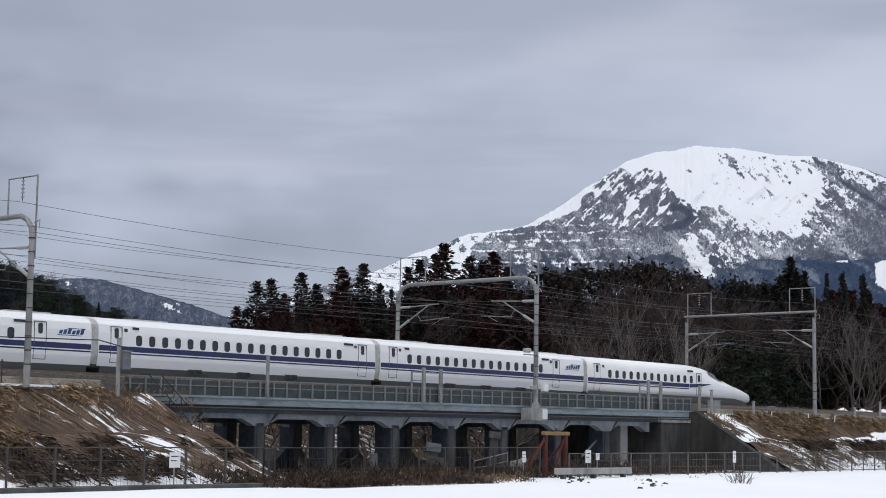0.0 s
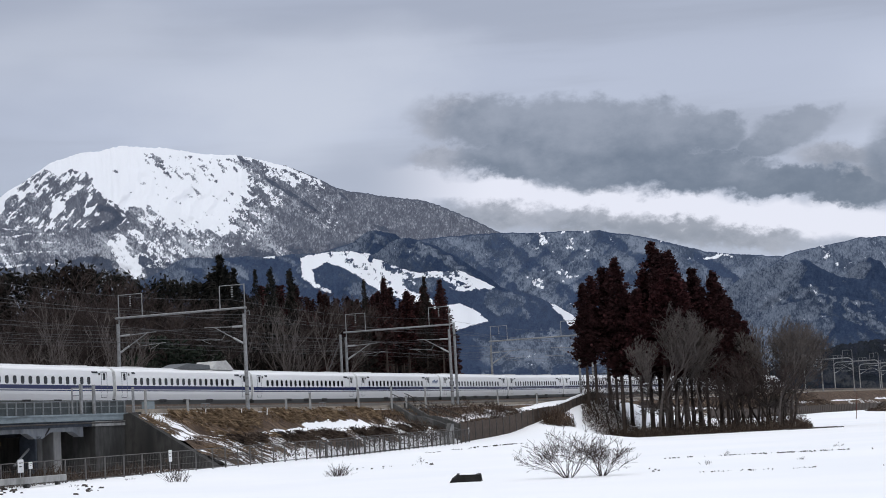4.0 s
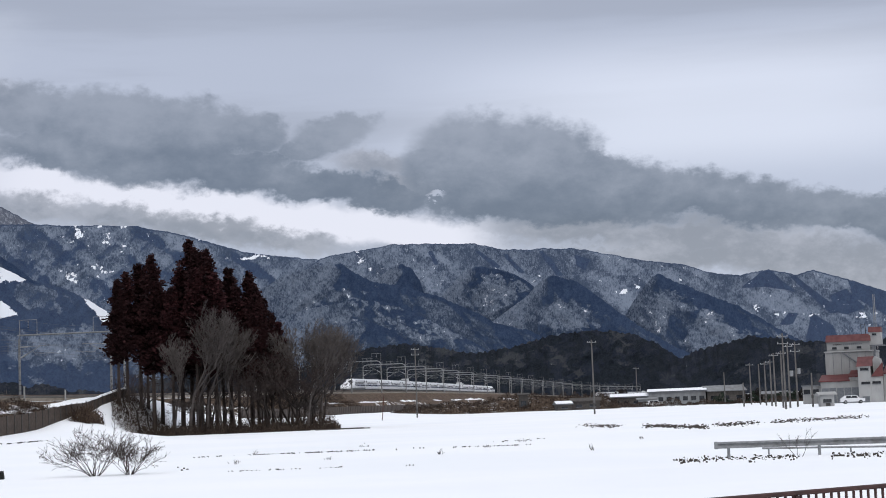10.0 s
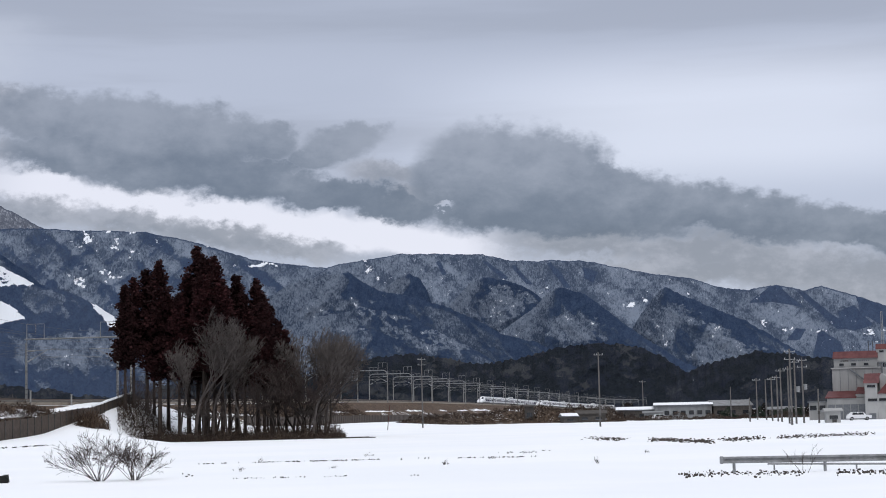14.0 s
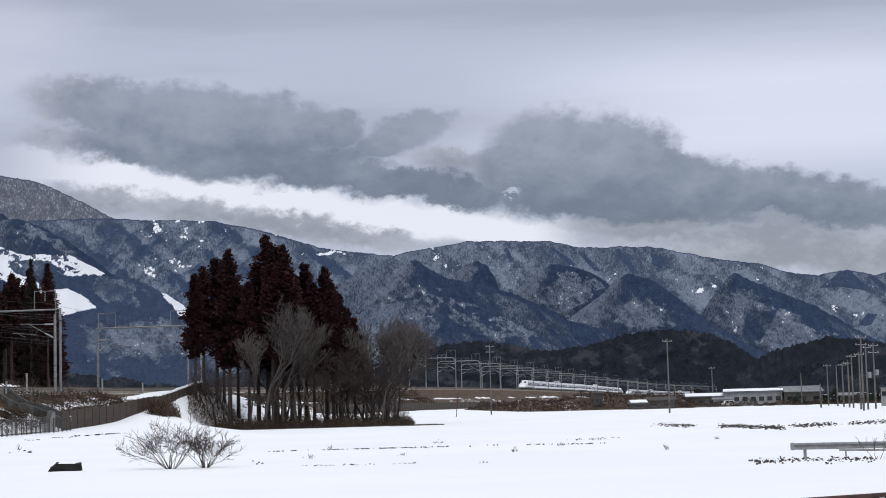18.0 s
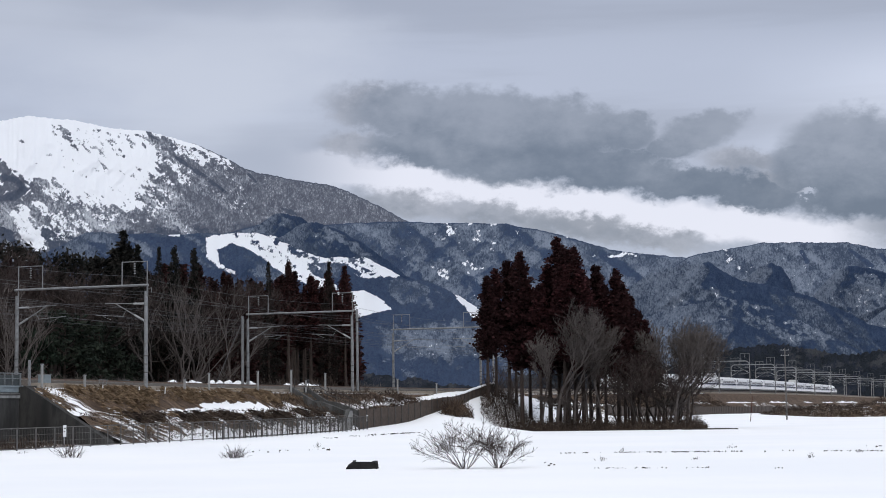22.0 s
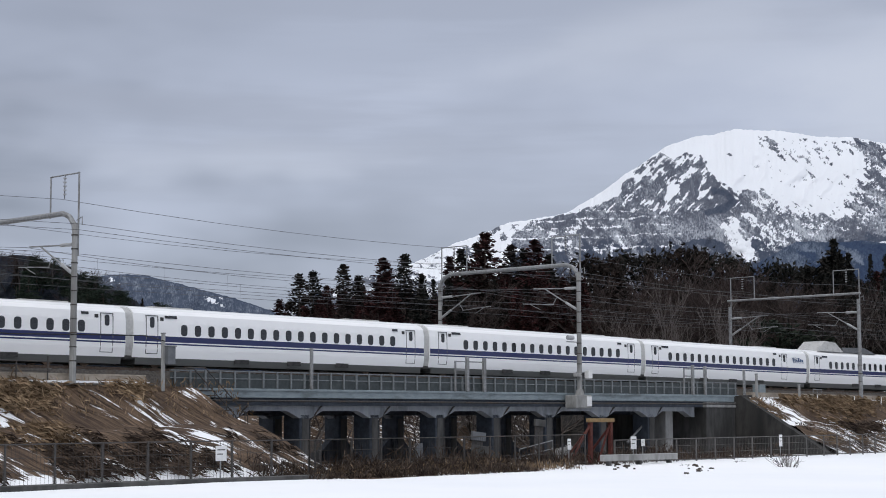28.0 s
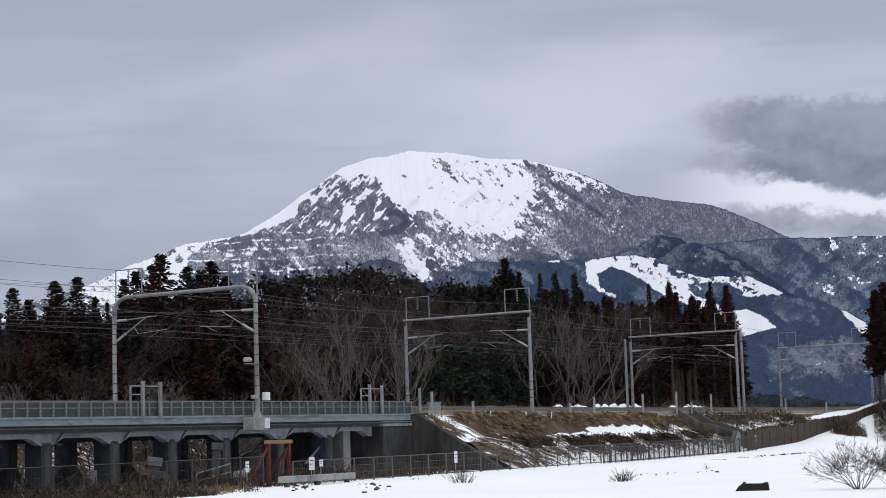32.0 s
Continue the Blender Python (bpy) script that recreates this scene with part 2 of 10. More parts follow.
# ---------------------------------------------------------------- mesh helpers
class Shape:
    def __init__(self):
        self.v, self.f, self.m = [], [], []
        self.slot = 0

    def add(self, verts, faces):
        k = len(self.v)
        self.v.extend([tuple(p) for p in verts])
        self.f.extend([tuple(i + k for i in f) for f in faces])
        self.m.extend([self.slot] * len(faces))
        return self

    def box(self, x0, x1, y0, y1, z0, z1, c=0.0):
        if c <= 0:
            return self.add([(x0, y0, z0), (x1, y0, z0), (x1, y1, z0), (x0, y1, z0), (x0, y0, z1), (x1, y0, z1), (x1, y1, z1), (x0, y1, z1)],
                            [(3, 2, 1, 0), (4, 5, 6, 7), (0, 1, 5, 4), (1, 2, 6, 5), (2, 3, 7, 6), (3, 0, 4, 7)])
        # chamfered: three points a corner
        pts, idx = [], {}
        for i, sx in enumerate((-1, 1)):
            for j, sy in enumerate((-1, 1)):
                for k, sz in enumerate((-1, 1)):
                    X, Y, Z = (x0, x1)[i], (y0, y1)[j], (z0, z1)[k]
                    for a, p in enumerate(((X, Y - sy * c, Z - sz * c), (X - sx * c, Y, Z - sz * c), (X - sx * c, Y - sy * c, Z))):
                        idx[(i, j, k, a)] = len(pts)
                        pts.append(p)
        fs = []
        g = lambda i, j, k, a: idx[(i, j, k, a)]
        for i in (0, 1):
            q = [g(i, 0, 0, 0), g(i, 1, 0, 0), g(i, 1, 1, 0), g(i, 0, 1, 0)]
            fs.append(q if i else q[::-1])
            q = [g(0, i, 0, 1), g(0, i, 1, 1), g(1, i, 1, 1), g(1, i, 0, 1)]
            fs.append(q if i else q[::-1])
            q = [g(0, 0, i, 2), g(1, 0, i, 2), g(1, 1, i, 2), g(0, 1, i, 2)]
            fs.append(q if i else q[::-1])
        for a in (0, 1):
            for b in (0, 1):
                flip = (a + b) % 2
                for q in ([g(0, a, b, 1), g(1, a, b, 1), g(1, a, b, 2), g(0, a, b, 2)],
                          [g(a, 0, b, 2), g(a, 1, b, 2), g(a, 1, b, 0), g(a, 0, b, 0)],
                          [g(a, b, 0, 0), g(a, b, 1, 0), g(a, b, 1, 1), g(a, b, 0, 1)]):
                    fs.append(q if flip else q[::-1])
        for i in (0, 1):
            for j in (0, 1):
                for k in (0, 1):
                    q = [g(i, j, k, 0), g(i, j, k, 1), g(i, j, k, 2)]
                    fs.append(q if (i + j + k) % 2 else q[::-1])
        return self.add(pts, fs)

    def tube(self, p, q, r0, r1=None, n=8, caps=True):
        p, q = Vector(p), Vector(q)
        r1 = r0 if r1 is None else r1
        d = q - p
        if d.length < 1e-6:
            return self
        d.normalize()
        a = d.orthogonal().normalized()
        b = d.cross(a)
        vs = []
        for c, r in ((p, r0), (q, r1)):
            for i in range(n):
                t = 2 * math.pi * i / n
                vs.append(c + (a * math.cos(t) + b * math.sin(t)) * r)
        fs = [(i, (i + 1) % n, n + (i + 1) % n, n + i) for i in range(n)]
        if caps:
            fs += [tuple(range(n - 1, -1, -1)), tuple(range(n, 2 * n))]
        return self.add(vs, fs)

    def path(self, pts, r, n=6):
        """One bent bar through the points."""
        pts = [Vector(p) for p in pts]
        rings, side = [], None
        for k, p in enumerate(pts):
            d = (pts[min(k + 1, len(pts) - 1)] - pts[max(k - 1, 0)]).normalized()
            side = d.orthogonal().normalized() if side is None else (side - d * side.dot(d)).normalized()
            up = d.cross(side)
            rings.append([p + (side * math.cos(2 * math.pi * i / n) + up * math.sin(2 * math.pi * i / n)) * r for i in range(n)])
        return self.loft(rings)

    def prism(self, profile, axis, a, b):
        """A closed outline in the plane across axis (counter-clockwise), swept from a to b."""
        n = len(profile)
        mk = {"x": lambda u, v, t: (t, u, v), "y": lambda u, v, t: (u, t, v), "z": lambda u, v, t: (u, v, t)}[axis]
        vs = [mk(u, v, a) for u, v in profile] + [mk(u, v, b) for u, v in profile]
        fs = [(i, (i + 1) % n, n + (i + 1) % n, n + i) for i in range(n)] + [tuple(range(n - 1, -1, -1)), tuple(range(n, 2 * n))]
        return self.add(vs, fs)

    def loft(self, rings, closed=True, caps=True):
        n = len(rings[0])
        k = len(self.v)
        vs = [p for r in rings for p in r]
        fs = []
        for j in range(len(rings) - 1):
            for i in range(n if closed else n - 1):
                i2 = (i + 1) % n
                fs.append((j * n + i, j * n + i2, (j + 1) * n + i2, (j + 1) * n + i))
        if caps:
            fs += [tuple(range(n - 1, -1, -1)), tuple(range((len(rings) - 1) * n, len(rings) * n))]
        return self.add(vs, fs)

    def mesh(self, name, mats, smooth_=False, fix=True):
        me = bpy.data.meshes.new(name)
        me.from_pydata(self.v, [], self.f)
        for mt in (mats if isinstance(mats, (list, tuple)) else [mats]):
            me.materials.append(mt)
        me.polygons.foreach_set("material_index", self.m)
        if fix and len(self.f) < 6000:
            bm = bmesh.new()
            bm.from_mesh(me)
            bmesh.ops.recalc_face_normals(bm, faces=bm.faces)
            bm.to_mesh(me)
            bm.free()
        if smooth_:
            me.polygons.foreach_set("use_smooth", [True] * len(me.polygons))
        me.update()
        return me


def part(name, shape, mat, parent=None, label="", m=None, smooth_=False, fix=True):
    """One mesh object, under a thing or a part; m is its pose in the parent's space."""
    me = shape if isinstance(shape, bpy.types.Mesh) else shape.mesh(name, mat, smooth_, fix)
    ob = new(name, me)
    if parent is not None:
        ob.parent = parent
    if m is not None:
        ob.matrix_basis = m
    if label:
        tagged(ob, label)
    return ob


def thing(name, label, category, m=None, group="", kind=""):
    ob = new(name)
    ob.empty_display_size = 0.3
    if m is not None:
        ob.matrix_basis = m
    return tagged(ob, label, category, group, kind)


# smooth value noise for terrain
_perm = np.random.RandomState(7).rand(256, 256)


def vnoise(x, y):
    xi, yi = np.floor(x).astype(int), np.floor(y).astype(int)
    fx, fy = x - xi, y - yi
    fx, fy = fx * fx * (3 - 2 * fx), fy * fy * (3 - 2 * fy)
    g = lambda i, j: _perm[i % 256, j % 256]
    return (g(xi, yi) * (1 - fx) + g(xi + 1, yi) * fx) * (1 - fy) + (g(xi, yi + 1) * (1 - fx) + g(xi + 1, yi + 1) * fx) * fy


def fbm(x, y, octaves=4, gain=0.5):
    total, amp, norm = 0, 1.0, 0
    for k in range(octaves):
        total = total + amp * vnoise(x * 2 ** k + 17.3 * k, y * 2 ** k + 5.1 * k)
        norm += amp
        amp *= gain
    return total / norm


def ridged(x, y, octaves=4):
    total, amp, norm = 0, 1.0, 0
    for k in range(octaves):
        total = total + amp * (1 - np.abs(2 * vnoise(x * 2 ** k + 31.7 * k, y * 2 ** k + 11.9 * k) - 1))
        norm += amp
        amp *= 0.5
    return total / norm


def grid_mesh(name, X, Y, Z, mat, attrs=None):
    ny, nx = X.shape
    me = bpy.data.meshes.new(name)
    vs = np.stack([X, Y, Z], -1).reshape(-1, 3)
    i = np.arange(ny * nx).reshape(ny, nx)
    fs = np.stack([i[:-1, :-1], i[:-1, 1:], i[1:, 1:], i[1:, :-1]], -1).reshape(-1, 4)
    me.from_pydata(vs.tolist(), [], fs.tolist())
    me.polygons.foreach_set("use_smooth", [True] * len(me.polygons))
    for key, val in (attrs or {}).items():
        a = me.attributes.new(key, "FLOAT", "POINT")
        a.data.foreach_set("value", np.asarray(val, dtype=np.float32).ravel())
    me.materials.append(mat)
    me.update()
    return me

# ---------------------------------------------------------------- materials
class Nodes:
    """Short hand for building a node material."""

    def __init__(self, name):
        self.mat = bpy.data.materials.new(name)
        self.mat.use_nodes = True
        self.n, self.l = self.mat.node_tree.nodes, self.mat.node_tree.links
        self.bsdf = self.n["Principled BSDF"]
        self.obj = self.n.new("ShaderNodeTexCoord").outputs["Object"]

    def put(self, socket, v):
        if isinstance(v, bpy.types.NodeSocket):
            self.l.new(v, socket)
        elif isinstance(v, tuple) and len(v) == 3 and socket.type == "RGBA":
            socket.default_value = (*v, 1)
        else:
            socket.default_value = v

    def noise(self, scale, detail=4.0, rough=0.55, stretch=(1, 1, 1), vec=None, distort=0.0):
        mp = self.n.new("ShaderNodeMapping")
        mp.inputs["Scale"].default_value = stretch
        self.l.new(self.obj if vec is None else vec, mp.inputs[0])
        x = self.n.new("ShaderNodeTexNoise")
        self.l.new(mp.outputs[0], x.inputs["Vector"])
        x.inputs["Scale"].default_value, x.inputs["Detail"].default_value = scale, detail
        x.inputs["Roughness"].default_value, x.inputs["Distortion"].default_value = rough, distort
        return x.outputs["Fac"]

    def ramp(self, src, lo, hi, a=0.0, b=1.0):
        x = self.n.new("ShaderNodeMapRange")
        x.interpolation_type = "SMOOTHSTEP"
        self.l.new(src, x.inputs[0])
        for i, v in enumerate((lo, hi, a, b)):
            self.put(x.inputs[i + 1], v)
        return x.outputs[0]

    def mix(self, fac, a, b):
        x = self.n.new("ShaderNodeMix")
        x.data_type = "RGBA"
        self.put(x.inputs[0], fac)
        self.put(x.inputs[6], a)
        self.put(x.inputs[7], b)
        return x.outputs[2]

    def math(self, op, a, b=0.0):
        x = self.n.new("ShaderNodeMath")
        x.operation = op
        self.put(x.inputs[0], a)
        self.put(x.inputs[1], b)
        return x.outputs[0]

    def attr(self, name):
        x = self.n.new("ShaderNodeAttribute")
        x.attribute_name = name
        return x.outputs["Fac"]

    def random(self):
        return self.n.new("ShaderNodeObjectInfo").outputs["Random"]

    def island(self):
        return self.n.new("ShaderNodeNewGeometry").outputs["Random Per Island"]

    def bump(self, src, strength, distance):
        x = self.n.new("ShaderNodeBump")
        x.inputs["Strength"].default_value, x.inputs["Distance"].default_value = strength, distance
        self.l.new(src, x.inputs["Height"])
        self.l.new(x.outputs[0], self.bsdf.inputs["Normal"])

    def done(self, color, rough=0.8, metal=0.0, spec=0.3):
        self.put(self.bsdf.inputs["Base Color"], color)
        self.put(self.bsdf.inputs["Roughness"], rough)
        self.put(self.bsdf.inputs["Metallic"], metal)
        self.put(self.bsdf.inputs["Specular IOR Level"], spec)
        return self.mat


def plain(name, c1, c2, scale=3.0, rough=0.7, metal=0.0, bump=0.0, dirt=None, dirt_scale=0.6, stretch=(1, 1, 1), spec=0.3, vary=0.0):
    """Two-scale surface: fine grain between c1 and c2, broad stains of dirt."""
    k = Nodes(name)
    fine = k.noise(scale, 6, 0.6, stretch)
    col = k.mix(k.ramp(fine, 0.3, 0.7), c1, c2)
    if dirt:
        col = k.mix(k.math("MULTIPLY", k.ramp(k.noise(dirt_scale, 5, 0.65, stretch), 0.48, 0.72), 0.8), col, dirt)
    if vary:
        col = k.mix(k.math("MULTIPLY", k.random(), vary), col, tuple(x * 0.45 for x in c1))
    if bump:
        k.bump(fine, bump, 0.02)
    return k.done(col, rough, metal, spec)


def make_snow():
    k = Nodes("snow")
    broad = k.noise(0.05, 5, 0.6)
    fine = k.noise(1.3, 6, 0.65)
    col = k.mix(k.ramp(broad, 0.3, 0.7), (0.88, 0.895, 0.92), (0.93, 0.935, 0.945))
    col = k.mix(k.math("MULTIPLY", k.ramp(fine, 0.55, 0.8), 0.25), col, (0.82, 0.84, 0.87))
    k.bump(k.math("ADD", fine, k.math("MULTIPLY", k.noise(0.12, 3, 0.5, (1, 2.2, 1)), 3.0)), 0.25, 0.15)
    return k.done(col, 0.55, 0, 0.25)


def make_bank():
    """Dry grass on earth with snow lying in slanting streaks; the attribute snow says how much."""
    k = Nodes("dry_grass_bank")
    mp = k.n.new("ShaderNodeMapping")
    mp.inputs["Rotation"].default_value = (0, 0, radians(50))
    k.l.new(k.n.new("ShaderNodeUVMap").outputs[0], mp.inputs[0])
    streak = k.noise(1.0, 6, 0.66, (0.34, 1.9, 1), mp.outputs[0], 0.9)
    fine = k.noise(3.0, 5, 0.72, (0.16, 1.5, 1), mp.outputs[0])
    broad = k.noise(0.35, 4)
    grass = k.mix(k.ramp(fine, 0.32, 0.68), (0.020, 0.014, 0.011), (0.19, 0.130, 0.088))
    grass = k.mix(k.math("MULTIPLY", k.ramp(broad, 0.45, 0.62), 0.6), grass, (0.055, 0.038, 0.030))
    amount = k.attr("snow")
    mask = k.ramp(k.math("ADD", k.math("SUBTRACT", streak, 0.5), amount), 0.49, 0.55)
    drift = k.noise(0.05, 5, 0.6)
    crust = k.noise(1.3, 6, 0.65)
    snow = k.mix(k.ramp(drift, 0.3, 0.7), (0.88, 0.895, 0.92), (0.93, 0.935, 0.945))
    snow = k.mix(k.math("MULTIPLY", k.ramp(crust, 0.55, 0.8), 0.25), snow, (0.80, 0.82, 0.86))
    col = k.mix(mask, grass, snow)
    k.bump(k.math("ADD", k.math("MULTIPLY", fine, k.math("SUBTRACT", 1.0, mask)), k.math("MULTIPLY", crust, 0.4)), 0.5, 0.12)
    return k.done(col, 0.85, 0, 0.15)


def make_mountain(name, forest_a, forest_b, frost, conifer_a=(0.022, 0.030, 0.052), conifer_b=(0.048, 0.060, 0.092), lo=0.58, hi=0.88):
    """Wooded slopes: attribute snow is open snow, attribute dark is conifer forest and rib shade put into colour, frost
    is snow lying in the bare woods.
    """
    k = Nodes(name)
    uv = k.n.new("ShaderNodeUVMap").outputs[0]
    speck = k.noise(15.0, 4, 0.8, (1, 0.8, 1), uv)
    trunk = k.noise(18.0, 4, 0.75, (1.2, 0.55, 1), uv)                # bare trees stand upright against the snow
    grain = k.noise(5.0, 5, 0.7, (1, 0.7, 1), uv, 0.4)
    wood = k.mix(k.ramp(k.math("ADD", k.math("MULTIPLY", grain, 0.5), k.math("MULTIPLY", trunk, 0.5)), 0.38, 0.62), forest_a, forest_b)
    amount = k.math("ADD", k.attr("frost"), k.math("MULTIPLY", k.math("SUBTRACT", grain, 0.5), 1.1))
    mixed = k.math("ADD", k.math("MULTIPLY", speck, 0.45), k.math("MULTIPLY", trunk, 0.6))
    fr = k.ramp(k.math("ADD", mixed, k.math("MULTIPLY", amount, 0.40)), lo, hi)
    wood = k.mix(fr, wood, frost)
    con = k.ramp(k.math("ADD", k.attr("dark"), k.math("ADD", k.math("MULTIPLY", k.math("SUBTRACT", grain, 0.5), 0.9), k.math("MULTIPLY", k.math("SUBTRACT", trunk, 0.5), 0.8))), 0.40, 0.60)
    wood = k.mix(con, wood, k.mix(k.ramp(k.math("ADD", k.math("MULTIPLY", speck, 0.5), k.math("MULTIPLY", grain, 0.5)), 0.38, 0.64), conifer_a, conifer_b))
    sn = k.math("ADD", k.attr("snow"), k.math("ADD", k.math("MULTIPLY", k.math("SUBTRACT", speck, 0.5), 1.5), k.math("MULTIPLY", k.math("SUBTRACT", grain, 0.5), 1.2)))
    col = k.mix(k.ramp(sn, 0.42, 0.56), wood, (0.86, 0.88, 0.92))
    k.bump(speck, 0.6, 8.0)
    return k.done(col, 0.9, 0, 0.1)


def make_foliage(name, a, b, c):
    k = Nodes(name)
    col = k.mix(k.ramp(k.island(), 0.1, 0.9), a, b)
    col = k.mix(k.math("MULTIPLY", k.ramp(k.random(), 0.2, 1.0), 0.5), col, c)
    col = k.mix(k.ramp(k.noise(0.8, 3), 0.35, 0.7), col, tuple(x * 0.5 for x in a))
    return k.done(col, 0.85, 0, 0.15)


def make_paint(name, c, dirt, rough=0.3, amount=0.5):
    k = Nodes(name)
    st = k.noise(1.2, 5, 0.6, (0.6, 0.6, 2.5))
    col = k.mix(k.math("MULTIPLY", k.ramp(st, 0.5, 0.8), amount), c, dirt)
    return k.done(col, rough, 0, 0.45)


SNOW = make_snow()
BANK = make_bank()
CONCRETE = plain("weathered_concrete", (0.26, 0.26, 0.255), (0.36, 0.36, 0.35), 2.5, 0.9, 0, 0.3, (0.13, 0.13, 0.125), 0.5, (1, 1, 0.35))
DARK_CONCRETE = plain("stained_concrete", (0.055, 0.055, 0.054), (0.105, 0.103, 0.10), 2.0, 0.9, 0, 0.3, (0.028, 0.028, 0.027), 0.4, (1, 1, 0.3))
GALV = plain("galvanised_steel", (0.20, 0.205, 0.21), (0.31, 0.315, 0.32), 6, 0.6, 0.25, 0.05, (0.14, 0.135, 0.13), 1.2)
FENCE_STEEL = plain("dull_fence_steel", (0.085, 0.082, 0.08), (0.14, 0.135, 0.13), 6, 0.7, 0.15, 0.05, (0.09, 0.06, 0.045), 1.2)
GREY_PAINT = plain("blue_grey_painted_steel", (0.195, 0.235, 0.255), (0.26, 0.305, 0.325), 3, 0.6, 0, 0.05, (0.09, 0.105, 0.108), 0.7, (0.5, 0.5, 1.5))
PANEL_FILL = plain("dark_railing_fill", (0.040, 0.048, 0.050), (0.064, 0.075, 0.077), 3, 0.6, 0, 0.05, (0.05, 0.058, 0.06), 0.7)
PARAPET_STEEL = plain("dull_parapet_steel", (0.155, 0.168, 0.176), (0.225, 0.240, 0.248), 6, 0.65, 0.1, 0.05, (0.09, 0.085, 0.08), 1.2)
BEAM_PAINT = plain("pale_blue_grey_concrete", (0.25, 0.27, 0.295), (0.34, 0.36, 0.385), 2.5, 0.85, 0, 0.2, (0.11, 0.115, 0.125), 0.5, (1, 1, 0.35))
# blue-grey darkened for the shade under the bridge deck
SHADED_PIER = plain("shade_dark_blue_grey_steel", (0.030, 0.038, 0.052), (0.055, 0.066, 0.085), 3, 0.7, 0, 0.05, (0.02, 0.023, 0.03), 0.7)
DARK_STEEL = plain("dark_weathered_steel", (0.045, 0.043, 0.042), (0.085, 0.08, 0.078), 6, 0.7, 0.2, 0.05, (0.10, 0.07, 0.05), 1.0)
WIRE = plain("wire_metal", (0.075, 0.075, 0.080), (0.115, 0.115, 0.120), 8, 0.7, 0.1)
RAIL_STEEL = plain("rail_steel", (0.16, 0.11, 0.08), (0.25, 0.19, 0.15), 8, 0.5, 0.6)
BALLAST = plain("ballast", (0.055, 0.049, 0.044), (0.14, 0.128, 0.116), 9, 0.95, 0, 0.9, (0.11, 0.085, 0.065), 0.8)
SLAB = plain("track_slab_edge", (0.30, 0.26, 0.21), (0.42, 0.37, 0.31), 3, 0.9, 0, 0.2, (0.16, 0.13, 0.10), 0.6)
WHITE_BODY = make_paint("white_train_paint", (0.86, 0.86, 0.86), (0.70, 0.70, 0.69), 0.25, 0.2)
BLUE_STRIPE = make_paint("blue_stripe_paint", (0.012, 0.019, 0.090), (0.016, 0.023, 0.078), 0.25, 0.3)
SKIRT = make_paint("grey_skirt_paint", (0.085, 0.088, 0.085), (0.045, 0.045, 0.043), 0.55, 0.8)
UNDER = plain("underframe", (0.03, 0.03, 0.032), (0.075, 0.072, 0.07), 4, 0.8, 0.1)
GLASS = plain("dark_window_glass", (0.012, 0.014, 0.017), (0.02, 0.022, 0.026), 2, 0.08, 0, 0, None, 1, (1, 1, 1), 0.6)
GASKET = plain("light_grey_gangway", (0.40, 0.40, 0.39), (0.50, 0.50, 0.49), 5, 0.6, 0, 0.05, (0.30, 0.29, 0.28), 1.5)
SEAM = plain("panel_seam", (0.075, 0.08, 0.085), (0.12, 0.125, 0.13), 5, 0.5)
LOGO = plain("blue_green_emblem", (0.025, 0.04, 0.14), (0.04, 0.10, 0.20), 2.0, 0.35)
BARK = plain("grey_brown_bark", (0.032, 0.026, 0.024), (0.068, 0.056, 0.050), 6, 0.95, 0, 0.5, None, 1, (1, 1, 0.3), 0.2, 0.5)
TWIG = plain("bare_twigs", (0.040, 0.031, 0.029), (0.080, 0.061, 0.055), 2, 0.95, 0, 0, None, 1, (1, 1, 1), 0.15, 0.4)
PALE_TWIG = plain("pale_bare_twigs", (0.11, 0.095, 0.089), (0.18, 0.157, 0.147), 2, 0.95, 0, 0, None, 1, (1, 1, 1), 0.15, 0.4)
GROVE_TWIG = plain("grey_grove_twigs", (0.085, 0.073, 0.068), (0.150, 0.130, 0.120), 2, 0.95, 0, 0, None, 1, (1, 1, 1), 0.15, 0.4)
SHRUB_TWIG = plain("dark_shrub_twigs", (0.040, 0.031, 0.029), (0.075, 0.060, 0.055), 2, 0.95, 0, 0, None, 1, (1, 1, 1), 0.15, 0.4)
WING = plain("mossy_dark_concrete", (0.022, 0.022, 0.022), (0.055, 0.053, 0.05), 2.0, 0.9, 0, 0.3, (0.014, 0.014, 0.014), 0.5, (1, 1, 0.3))
DRAIN = plain("black_drain_concrete", (0.006, 0.006, 0.006), (0.020, 0.020, 0.019), 3.0, 0.9, 0, 0.3)
CEDAR_BARK = plain("cedar_bark", (0.045, 0.035, 0.031), (0.088, 0.068, 0.059), 5, 0.95, 0, 0.5, None, 1, (1, 1, 0.2), 0.2)
CEDAR = make_foliage("winter_cedar_needles", (0.030, 0.010, 0.011), (0.062, 0.021, 0.022), (0.020, 0.012, 0.011))
WOOD_CEDAR = make_foliage("dull_red_cedar_needles", (0.025, 0.010, 0.010), (0.092, 0.034, 0.033), (0.022, 0.016, 0.014))
DARK_CEDAR = make_foliage("dark_green_cedar_needles", (0.015, 0.017, 0.015), (0.036, 0.032, 0.027), (0.036, 0.018, 0.015))
PINE = make_foliage("pine_needles", (0.020, 0.034, 0.024), (0.042, 0.058, 0.040), (0.030, 0.030, 0.022))
BRUSH = make_foliage("dead_brush", (0.042, 0.030, 0.024), (0.112, 0.082, 0.062), (0.066, 0.044, 0.033))
RAMP_BRUSH = make_foliage("brown_bramble", (0.060, 0.040, 0.029), (0.150, 0.103, 0.074), (0.085, 0.055, 0.040))
